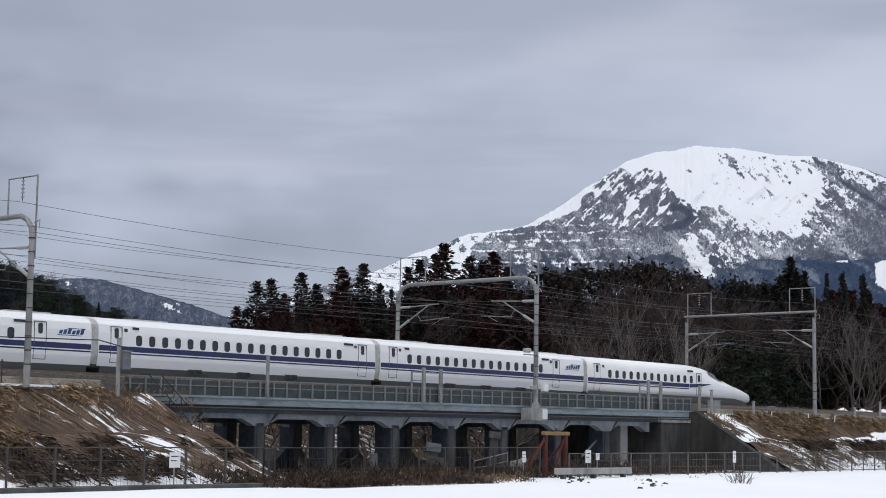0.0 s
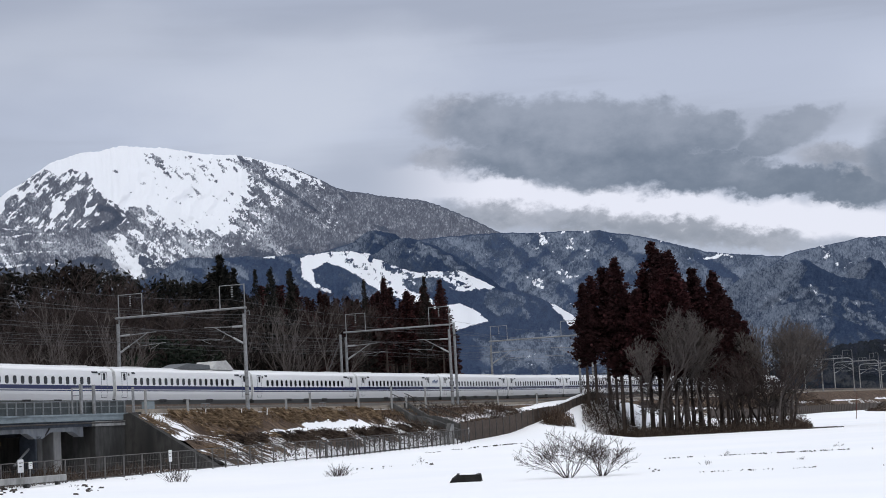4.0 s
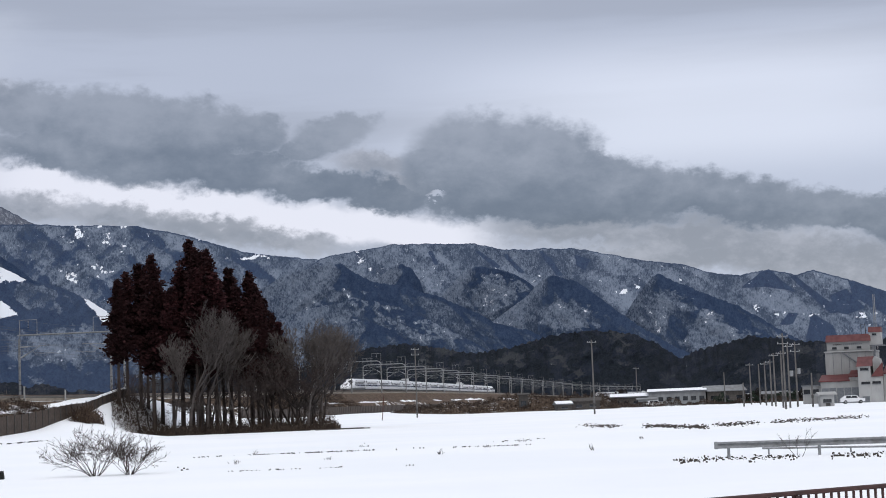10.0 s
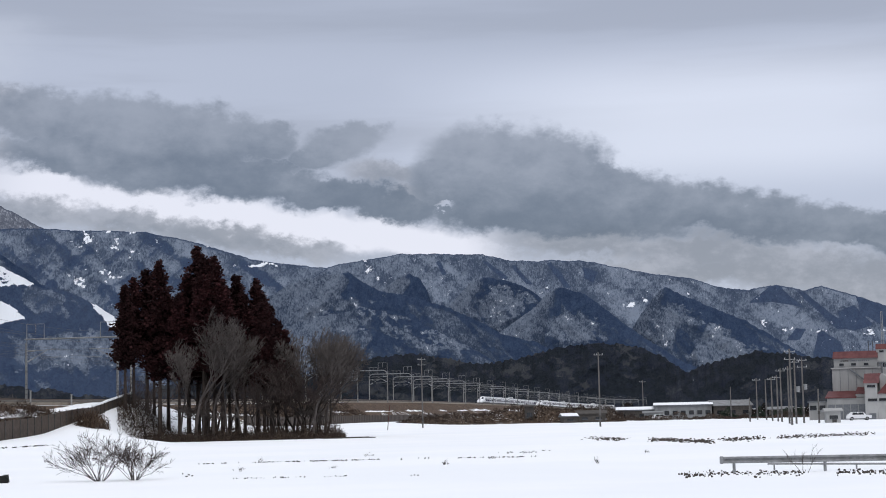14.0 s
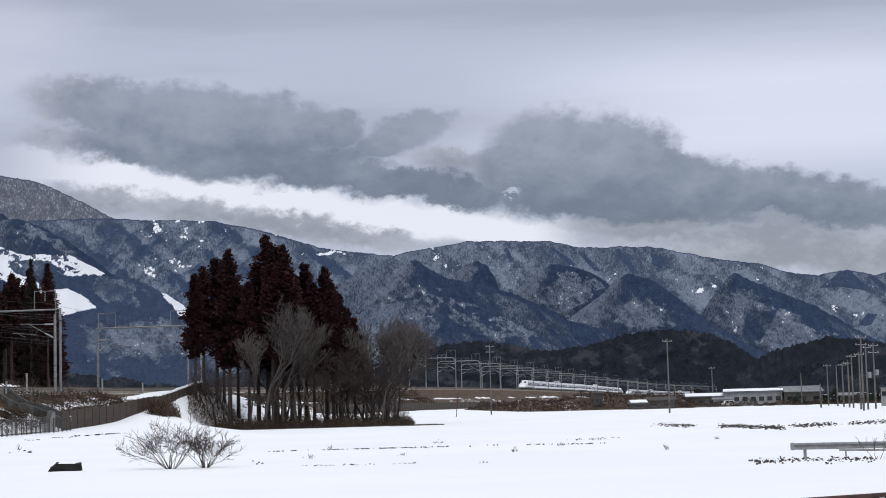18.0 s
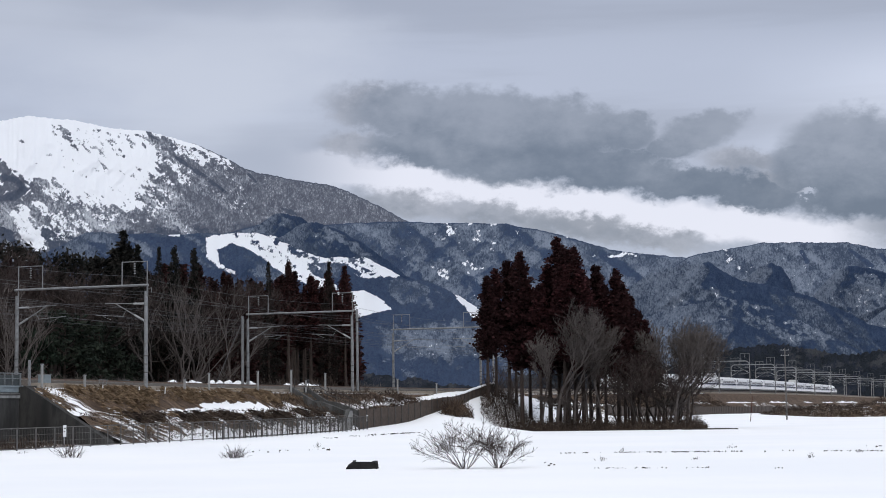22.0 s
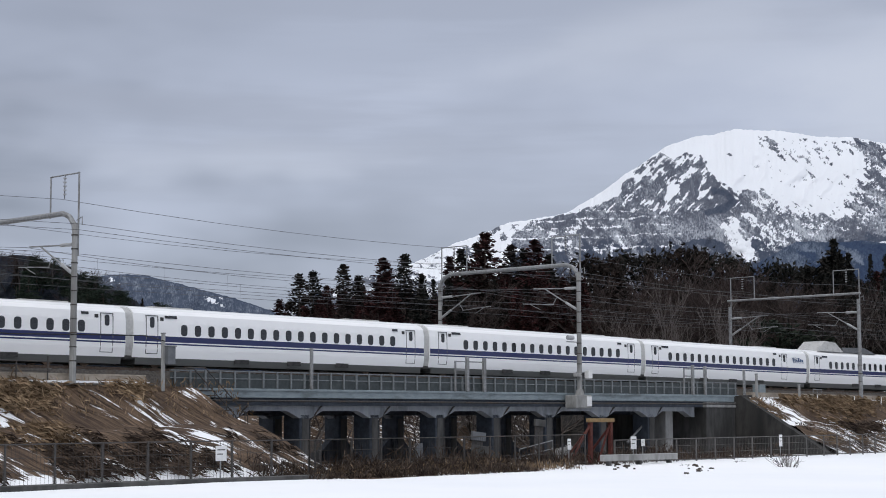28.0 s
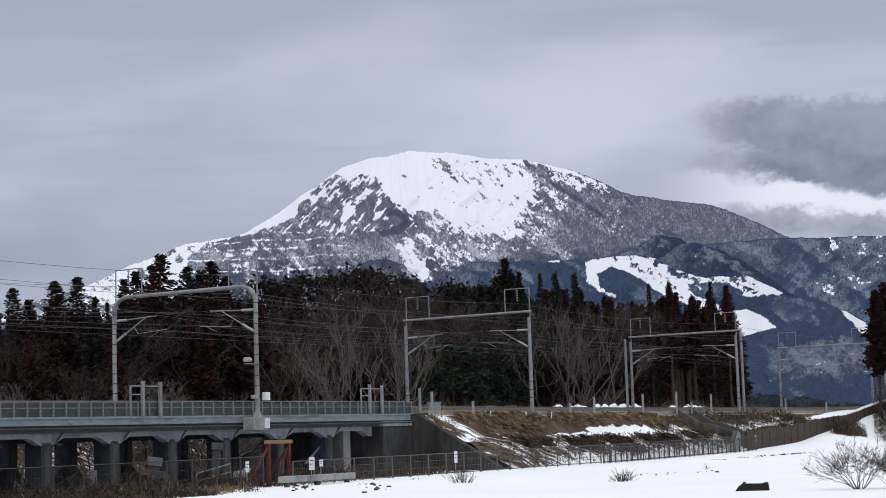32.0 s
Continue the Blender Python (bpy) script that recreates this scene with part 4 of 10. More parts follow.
    # terraces of snow on the western flank
    for e, w in ((6.98, 0.035), (6.72, 0.045), (6.45, 0.045), (6.15, 0.04), (5.75, 0.05)):
        line_e = EL - e - 0.03 * (AZ - 2) + 0.16 * (fbm(AZ * 1.3, EL * 0 + e, 3) - 0.5)
        snow = np.maximum(snow, (0.54 * np.exp(-(line_e / w) ** 2) + 0.8 * fine) * smooth(7.6, 6.0, AZ))
    snow = np.maximum(snow, (0.16 + 1.5 * n2 + 1.2 * fine) * smooth(5.6, 4.0, AZ) * smooth(7.0, 6.6, EL))
    _, _, _, wood, _ = paint_woods(AZ, EL, T, sp, 30.0, 0.25, 0.5, 2.4)
    dark = wood * smooth(6.6, 5.6, EL) * 0.8 - 0.3 * back
    # crests: the dark brow of the western face, the rib before the back shoulder, the edge of the eastern drop
    for pts, w in ((BROW, 0.15), (RIB_LINE, 0.07), (DROP_LINE, 0.06)):
        near = np.min([np.hypot(AZ - x, EL - y) for x, y in zip(np.interp(np.linspace(0, 1, 60), np.linspace(0, 1, len(pts)), [p[0] for p in pts]), np.interp(np.linspace(0, 1, 60), np.linspace(0, 1, len(pts)), [p[1] for p in pts]))], axis=0)
        line_ = np.exp(-((near + 0.25 * strand) / w) ** 2)
        dark = np.maximum(dark, 0.75 * line_)
        snow = snow - 0.7 * line_
    dark = np.maximum(dark, 0.6 * smooth(0.07, 0.02, T - EL) * smooth(14.3, 15.0, AZ))
    frost = 0.34 + 0.8 * (fbm(AZ * 1.6 + EL, EL * 1.8 + 8, 4) - 0.5) + 0.45 * (rib - 0.6)
    frost = frost * (1 - 0.8 * back) + back * (0.26 + 0.25 * (ridged(AZ * 2.2 + EL * 1.2, EL * 0.5, 3) - 0.6))
    west_face = smooth(4.2, 5.0, AZ) * smooth(8.6, 7.6, AZ) * smooth(6.4, 6.9, EL)
    return snow - 0.10 * smooth(13.6, 14.6, AZ) * smooth(0.25, 0.6, T - EL), dark, np.clip((frost - 0.16 * west_face) * (1 - 0.42 * smooth(13.0, 14.2, AZ)), 0, 1.2)


DROP_LINE = [(12.21, 9.15), (12.81, 8.69), (13.52, 8.08), (14.12, 7.77), (15.03, 7.05)]
BROW = [(7.67, 7.65), (8.05, 7.59), (8.29, 7.27), (7.95, 7.03), (7.39, 6.95)]
RIB_LINE = [(15.52, 7.87), (15.86, 7.49), (16.19, 7.07), (16.48, 6.77), (17.19, 6.49)]


# face direction across the view, used to shade slopes by colour
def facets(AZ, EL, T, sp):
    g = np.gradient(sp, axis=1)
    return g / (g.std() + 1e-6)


def cells(x, y, seed=0):
    """Polygon patches: a random number for each patch and the distance to its border."""
    xi, yi = np.floor(x).astype(int), np.floor(y).astype(int)
    f1, f2, pick = np.full(x.shape, 9.0), np.full(x.shape, 9.0), np.zeros(x.shape)
    for dx in (-1, 0, 1):
        for dy in (-1, 0, 1):
            cx, cy = xi + dx, yi + dy
            d = np.hypot(cx + _perm[(cx + seed) % 256, cy % 256] - x, cy + _perm[cx % 256, (cy + seed + 90) % 256] - y)
            near = d < f1
            f2 = np.where(near, f1, np.minimum(f2, d))
            pick = np.where(near, _perm[(cx + 50 + seed) % 256, (cy + 11) % 256], pick)
            f1 = np.where(near, d, f1)
    return pick, f2 - f1


def paint_woods(AZ, EL, T, sp, seed, high, low, f=1.35, patchy=3.0):
    """Plantations in slanting patches between frosted bare woods; high and low are the shares of conifers near the crest and far below."""
    A2, E2 = warp(AZ, EL, 0.16, 2.2, 3.0 + seed)
    A2, E2 = warp(A2, E2, 0.35, 0.6, 5.0 + seed)
    d = T - EL
    big, rim = cells(f * (A2 * 0.55 + E2 * 0.95), f * (A2 * 0.42 - E2 * 0.30) + seed, int(seed))
    little, _ = cells(f * (A2 * 1.3 + E2 * 2.0) + 9, f * (A2 * 1.0 - E2 * 0.7) + seed, int(seed) + 5)
    share = high + (low - high) * smooth(0.1, 1.6, d)
    dark = 0.5 + patchy * (share - (0.52 * big + 0.30 * little + 0.18 * smooth(0.3, 0.7, fbm(A2 * 2.2, E2 * 2.6 + seed, 4, 0.6))))
    # ribs slant down from the crest, their shading painted: pale face, dark back
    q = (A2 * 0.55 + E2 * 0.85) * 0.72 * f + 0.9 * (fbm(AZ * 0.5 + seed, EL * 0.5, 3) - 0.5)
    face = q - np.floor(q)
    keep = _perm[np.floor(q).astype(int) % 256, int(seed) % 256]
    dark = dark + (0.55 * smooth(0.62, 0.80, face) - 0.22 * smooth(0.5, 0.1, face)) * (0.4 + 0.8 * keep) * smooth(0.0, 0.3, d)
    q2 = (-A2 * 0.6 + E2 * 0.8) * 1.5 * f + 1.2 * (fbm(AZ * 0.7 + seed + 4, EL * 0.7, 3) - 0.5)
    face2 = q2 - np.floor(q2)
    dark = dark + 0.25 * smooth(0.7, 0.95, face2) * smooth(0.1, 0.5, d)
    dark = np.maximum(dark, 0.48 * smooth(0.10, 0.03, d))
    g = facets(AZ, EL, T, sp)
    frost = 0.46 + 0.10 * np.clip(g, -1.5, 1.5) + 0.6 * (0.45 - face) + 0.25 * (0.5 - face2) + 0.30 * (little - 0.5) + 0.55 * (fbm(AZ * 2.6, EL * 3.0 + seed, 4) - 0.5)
    gully = ridged(AZ * 1.25 + EL * 0.5 + 0.5 * (A2 - AZ) + 7, EL * 0.55 + seed, 4)
    snow = 0.52 * smooth(0.86, 0.97, gully) * smooth(0.2, 0.8, d) * smooth(2.8, 1.4, d) * smooth(0.45, 0.6, fbm(AZ * 0.7 + 3, EL * 0.9 + seed, 3))
    snow = np.maximum(snow, 0.40 * smooth(0.07, 0.0, face) * smooth(0.3, 0.7, keep) * smooth(0.15, 0.5, d))
    snow = snow + 0.30 * smooth(0.62, 0.75, fbm(AZ * 2.2 + 7, EL * 2.0 + seed, 4, 0.6)) * (dark < 0.45)
    return A2, E2, snow, dark, np.clip(frost, 0, 1.2)


# outlines on the eastern range and the western ridge: bare woods show pale, plantations dark, open ground white
EAST_DARK = ([(43.99, 3.33), (44.65, 3.83), (44.95, 3.94), (45.75, 3.14), (44.72, 3.36)], [(45.52, 3.70), (45.84, 3.61), (47.19, 2.43), (46.80, 2.40)], [(46.82, 2.99), (47.37, 3.15), (47.92, 2.51), (47.33, 2.31), (46.94, 2.40)],
             [(47.38, 3.52), (48.71, 2.97), (49.94, 2.38), (49.90, 1.57), (48.53, 2.25), (47.59, 2.89)], [(45.96, 1.33), (46.19, 2.46), (46.88, 2.00), (47.14, 1.29)], [(45.16, 2.09), (45.50, 2.48), (45.83, 2.44), (45.59, 2.08)],
             [(35.24, 5.01), (35.41, 5.00), (36.19, 4.38), (35.96, 4.35)], [(36.20, 4.83), (36.37, 4.83), (36.97, 4.14), (36.71, 4.18)], [(37.37, 4.91), (37.58, 4.87), (38.25, 4.02), (37.95, 4.03)], [(33.72, 5.01), (33.87, 5.04), (34.08, 4.59), (33.93, 4.55)], [(38.57, 4.73), (39.12, 4.52), (38.92, 4.15), (38.63, 4.35)])
EAST_SNOW = ([(31.23, 5.14), (31.49, 5.10), (31.82, 4.60), (31.41, 4.65)], [(31.60, 4.57), (32.73, 4.64), (33.52, 4.56), (34.33, 4.53), (34.32, 4.43), (32.72, 4.53), (31.87, 4.30)], [(36.95, 4.10), (37.31, 4.20), (37.46, 3.97), (37.15, 3.79)], [(33.39, 3.97), (33.55, 4.34), (33.64, 4.02), (33.48, 3.70)],
             [(39.87, 3.41), (40.36, 3.55), (40.82, 3.98), (40.70, 3.54), (40.05, 3.26)], [(44.41, 2.50), (45.69, 2.57), (46.94, 2.40), (48.45, 2.45), (48.31, 2.13), (46.40, 2.31), (44.59, 2.39)], [(41.89, 3.79), (42.27, 3.89), (42.47, 3.48), (42.18, 3.45)], [(44.34, 2.86), (44.54, 3.00), (44.60, 2.57), (44.41, 2.45)])
WEST_PALE = ([(22.16, 6.20), (23.94, 6.09), (23.40, 5.74), (22.67, 5.43), (22.27, 5.79)], [(21.16, 4.67), (21.98, 4.94), (22.41, 4.62), (22.08, 4.26), (21.28, 4.48)], [(22.38, 4.66), (23.93, 5.72), (24.10, 5.43), (22.93, 4.35)], [(21.96, 8.05), (23.43, 7.93), (22.86, 7.48), (22.30, 7.30)], [(21.46, 6.77), (23.41, 7.28), (25.06, 6.48), (23.38, 6.16), (21.54, 6.29)], [(27.71, 7.05), (29.21, 6.86), (30.14, 6.52), (28.81, 6.50)])


def paint_range(AZ, EL, T, sp):
    east = smooth(30.6, 31.2, AZ + 0.6 * (5.0 - EL))
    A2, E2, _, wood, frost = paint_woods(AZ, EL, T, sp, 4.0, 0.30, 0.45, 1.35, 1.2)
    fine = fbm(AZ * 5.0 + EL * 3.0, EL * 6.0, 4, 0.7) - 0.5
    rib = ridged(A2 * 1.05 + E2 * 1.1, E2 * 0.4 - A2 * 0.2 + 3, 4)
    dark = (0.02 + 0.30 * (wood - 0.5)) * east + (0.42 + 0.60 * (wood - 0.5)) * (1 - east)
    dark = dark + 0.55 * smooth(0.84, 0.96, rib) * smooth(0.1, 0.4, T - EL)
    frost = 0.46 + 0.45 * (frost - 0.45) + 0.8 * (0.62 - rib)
    snow = -0.2 + 0.9 * fine
    for pts in EAST_DARK:
        dark = lay(dark, area(AZ, EL, pts, 0.05), 0.95, 0.05)
    for pts in WEST_PALE:
        pale = smooth(-0.15, 0.2, area(AZ, EL, pts, 0.25, 1.8) + 0.5 * fine)
        dark, frost, snow = dark * (1 - 0.9 * pale), frost + 0.10 * pale, snow + pale * (0.24 + 1.8 * fine)
    for k, pts in enumerate(EAST_SNOW):
        snow = lay(snow, area(AZ, EL, pts, 0.05, 4.0), (0.55 if k == 0 else (0.42 if k == 4 else 0.10)) + 3.0 * fine, 0.08)
    for a, e, rx, ry, lean in ((28.0, 5.02, 0.8, 0.07, 0), (22.2, 5.9, 0.16, 0.35, 0.4)):
        A3, E3 = warp(AZ, EL, 0.30, 2.6, 12.0)
        snow = np.maximum(snow, (0.9 if a > 25 and a < 30 else 0.62) * blob(A3, E3, a, e, rx, ry, lean) + 1.6 * fine - 0.1)
    dark = np.maximum(dark, 0.75 * smooth(0.07, 0.02, T - EL))
    return snow, dark, np.clip(frost, 0, 1.2)


def spur_painter(pale, block, thin=1.0):
    """A spur covered in plantations, with bare frosted woods inside the outlines pale, but for those in block; thin
    sets how far its western side is coloured as lit.
    """
    def paint(AZ, EL, T, sp):
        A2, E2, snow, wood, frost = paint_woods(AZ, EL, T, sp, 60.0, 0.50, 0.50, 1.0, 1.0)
        fine = fbm(AZ * 5.0 + EL * 3.0, EL * 6.0, 4, 0.7) - 0.5
        rib = ridged(A2 * 1.3 + E2 * 1.2, E2 * 0.35 + 3, 4)
        open_ = np.zeros(AZ.shape)
        for pts in pale:
            open_ = np.maximum(open_, smooth(-0.16, 0.22, area(AZ, EL, pts, 0.24, 1.8) + 0.9 * fine))
        for pts in block:
            open_ = open_ * smooth(0.05, -0.05, area(AZ, EL, pts, 0.04))
        # ribs fall away on both sides of the crest; west faces coloured as lit
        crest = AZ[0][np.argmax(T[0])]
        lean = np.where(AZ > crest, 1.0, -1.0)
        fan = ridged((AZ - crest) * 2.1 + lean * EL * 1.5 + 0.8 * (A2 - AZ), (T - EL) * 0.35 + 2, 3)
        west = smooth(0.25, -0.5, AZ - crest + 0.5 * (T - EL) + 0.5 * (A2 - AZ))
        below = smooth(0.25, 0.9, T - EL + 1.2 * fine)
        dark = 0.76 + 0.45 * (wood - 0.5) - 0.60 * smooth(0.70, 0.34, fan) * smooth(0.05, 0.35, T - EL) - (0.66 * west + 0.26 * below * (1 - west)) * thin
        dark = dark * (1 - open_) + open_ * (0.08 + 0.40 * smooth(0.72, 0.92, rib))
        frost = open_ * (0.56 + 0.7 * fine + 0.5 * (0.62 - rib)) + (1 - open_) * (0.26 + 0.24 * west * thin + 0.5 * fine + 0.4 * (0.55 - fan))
        return open_ * (0.02 + 1.5 * fine) - 0.2 * (1 - open_), dark, np.clip(frost, 0, 1.1)
    return paint


# spurs from the far to the near: crest line, bare woods, plantations among them
SPURS = (
    ([(31.40, 3.97), (32.00, 4.19), (32.54, 4.55), (32.82, 4.62), (33.19, 4.44), (33.43, 4.02), (33.60, 3.45)], (), ()),
    ([(33.07, 3.19), (34.11, 3.52), (34.60, 3.99), (34.89, 4.32), (35.36, 4.44), (35.92, 4.35), (36.48, 4.17), (36.95, 3.93), (37.31, 3.64), (37.68, 3.29), (38.50, 2.48)],
     ([(34.81, 3.42), (35.25, 3.88), (35.73, 4.09), (36.48, 3.92), (37.22, 3.64), (37.32, 3.36), (36.65, 3.45), (36.19, 3.11), (35.80, 2.70), (35.28, 2.90), (34.86, 3.22)],), ()),
    ([(39.60, 2.04), (40.18, 2.62), (40.47, 3.08), (40.77, 3.44), (41.15, 3.86), (41.34, 3.94), (42.07, 3.58), (42.98, 3.18), (43.88, 2.78), (44.76, 2.20), (45.65, 1.67), (46.70, 1.13)],
     ([(40.27, 2.43), (40.94, 3.06), (41.69, 3.35), (42.44, 2.77), (43.58, 2.29), (44.30, 1.86), (44.17, 1.02), (42.53, 1.25), (41.09, 2.14)],), ([(41.41, 1.80), (41.66, 2.65), (42.63, 2.69), (42.50, 2.36), (42.03, 1.67)],)),
    ([(35.49, 2.37), (36.45, 3.06), (37.03, 3.46), (37.41, 3.86), (37.80, 4.06), (38.17, 3.99), (38.72, 3.75), (39.27, 3.30), (40.00, 2.72), (40.72, 2.19), (41.63, 1.61), (42.71, 1.06)],
     ([(37.29, 2.66), (37.58, 3.07), (38.33, 3.20), (39.10, 2.74), (39.27, 2.23), (38.34, 2.26), (38.11, 2.08), (37.70, 2.28)], [(35.80, 2.55), (36.44, 2.72), (37.29, 2.85), (37.09, 2.48)]), ()),
    ([(27.65, 3.67), (28.97, 4.40), (30.10, 4.68), (30.85, 4.70), (31.31, 4.35), (31.87, 4.06), (32.71, 3.91), (33.46, 3.65), (34.11, 3.48), (35.13, 2.95), (35.87, 2.55), (36.99, 2.22), (38.46, 1.45)],
     ([(28.96, 3.65), (30.08, 3.72), (30.83, 3.80), (31.96, 3.81), (30.64, 3.52), (29.32, 3.27)],), ()),
    ([(27.82, 2.55), (28.94, 2.99), (30.07, 3.33), (31.20, 3.51), (31.95, 3.44), (32.69, 3.19), (33.62, 2.74), (34.55, 2.27), (35.66, 1.62)],
     ([(30.05, 2.41), (30.34, 2.69), (31.01, 3.19), (31.95, 3.40), (32.85, 3.27), (32.51, 3.16), (31.57, 3.11), (30.81, 2.64)], [(31.71, 2.99), (32.50, 2.90), (33.39, 2.43), (33.57, 2.01), (32.95, 2.10), (32.45, 2.45)], [(33.51, 2.69), (34.03, 2.60), (34.66, 2.17), (34.36, 2.07), (33.61, 2.35)]), ()),
    ([(27.81, 1.81), (30.05, 2.41), (30.81, 2.71), (31.56, 2.81), (32.49, 2.41), (33.08, 1.95), (34.15, 1.38)], (), ()),
)
WEST_SPURS = (
    ([(15.38, 5.68), (15.85, 6.12), (16.28, 6.46), (16.65, 6.55), (17.32, 6.40), (17.77, 6.03), (18.31, 5.50)], ([(16.59, 6.44), (16.90, 6.56), (17.40, 5.96), (16.88, 5.79)],), ()),
    ([(16.56, 5.70), (17.13, 6.11), (17.59, 6.25), (18.14, 6.12), (18.78, 5.88), (19.51, 5.40), (20.24, 4.89), (20.78, 4.42), (21.60, 3.85)], ([(16.93, 5.82), (17.59, 6.10), (18.32, 5.93), (19.41, 5.33), (18.31, 5.52), (17.39, 5.73)],), ()),
)


SKI_SNOW = ([(14.15, 5.75), (15.02, 5.95), (15.63, 5.94), (16.26, 5.78), (16.60, 5.48), (17.29, 5.05), (17.70, 4.52), (18.84, 4.03), (18.75, 3.50), (17.90, 3.99), (16.96, 4.43), (16.34, 4.75), (16.03, 5.00), (15.62, 5.34), (15.00, 5.50), (14.50, 5.35), (14.35, 5.12), (14.10, 5.39)],
            [(19.40, 5.02), (20.00, 4.83), (20.72, 4.50), (20.41, 4.42), (19.70, 4.50)], [(14.14, 5.42), (14.52, 5.30), (14.62, 4.90), (15.20, 4.62), (15.10, 4.50), (14.60, 4.70), (14.17, 5.02)],
            [(18.74, 3.96), (19.37, 3.95), (19.86, 3.73), (20.27, 3.34), (19.71, 3.23), (19.06, 3.03)], [(22.31, 3.84), (22.72, 3.74), (23.31, 3.12), (23.26, 2.78), (22.91, 3.06)], [(12.16, 6.38), (13.05, 6.22), (13.85, 5.91), (13.22, 5.96), (12.16, 6.16)], [(12.86, 5.86), (13.25, 5.92), (13.29, 5.77), (12.93, 5.75)])
SKI_DARK = ([(14.75, 5.20), (15.10, 5.40), (15.60, 5.22), (15.95, 4.88), (16.30, 4.55), (15.71, 4.40), (14.81, 4.80)], [(17.92, 4.86), (18.86, 4.84), (19.06, 4.49), (18.53, 4.43), (18.01, 4.60)])
SKI_MIXED = [(16.26, 5.85), (16.99, 5.68), (18.55, 5.40), (19.59, 5.08), (20.72, 4.50), (20.41, 4.38), (19.68, 4.32), (18.85, 4.45), (17.71, 4.70), (16.67, 5.30)]


def paint_ski(AZ, EL, T, sp):
    fine = fbm(AZ * 4.0 + EL * 2.0, EL * 5.0, 5, 0.72) - 0.5
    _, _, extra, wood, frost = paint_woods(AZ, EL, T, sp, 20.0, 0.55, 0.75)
    snow = -0.2 + 0.6 * fine
    snow = lay(snow, area(AZ, EL, SKI_MIXED, 0.08), 0.56 + 3.4 * fine, 0.1)
    for k, pts in enumerate(SKI_SNOW):
        snow = lay(snow, area(AZ, EL, pts, 0.06, 3.4), (1.3 if k == 3 else (0.66 if k == 2 else 0.86)) + (2.4 if k < 3 else 0.6) * fine, 0.07)
    for pts in SKI_DARK:
        snow = lay(snow, area(AZ, EL, pts, 0.06), -0.3, 0.06)
    low = smooth(3.1, 2.6, EL + 0.8 * fine) * smooth(19.3, 20.6, AZ) * smooth(1.5, 2.0, EL + 0.8 * fine)
    snow = snow + low * (0.12 + 1.2 * fine)
    dark = 0.62 + 0.55 * (wood - 0.5)
    return snow, dark * (1 - 0.8 * low) - 0.12, np.clip(0.6 * frost + 0.18 * low + 0.08, 0, 1.2)


def paint_hill(AZ, EL, T, sp):
    """Mixed woods: dark conifer crowns among paler bare trees."""
    n = fbm(AZ * 2.0 + 1, EL * 3.2, 5, 0.6)
    pick, rim = cells(AZ * 5.0 + 2 * n, EL * 6.0, 3)
    pale = smooth(0.52, 0.70, fbm(AZ * 1.4 + 4, EL * 2.4, 5, 0.6))
    return 0.03 + 0 * AZ, 0.60 + 0.55 * (pick - 0.5) - 0.40 * pale + 0.8 * (n - 0.5), np.clip(0.15 + 0.6 * pale * (0.4 + pick), 0, 1.1)


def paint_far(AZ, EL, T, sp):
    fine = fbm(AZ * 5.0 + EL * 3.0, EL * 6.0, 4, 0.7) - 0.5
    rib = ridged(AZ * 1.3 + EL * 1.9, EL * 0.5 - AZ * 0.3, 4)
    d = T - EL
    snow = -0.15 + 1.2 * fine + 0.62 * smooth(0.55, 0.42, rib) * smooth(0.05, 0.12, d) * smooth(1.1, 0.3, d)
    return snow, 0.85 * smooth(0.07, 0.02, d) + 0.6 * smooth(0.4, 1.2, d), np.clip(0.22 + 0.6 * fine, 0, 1)


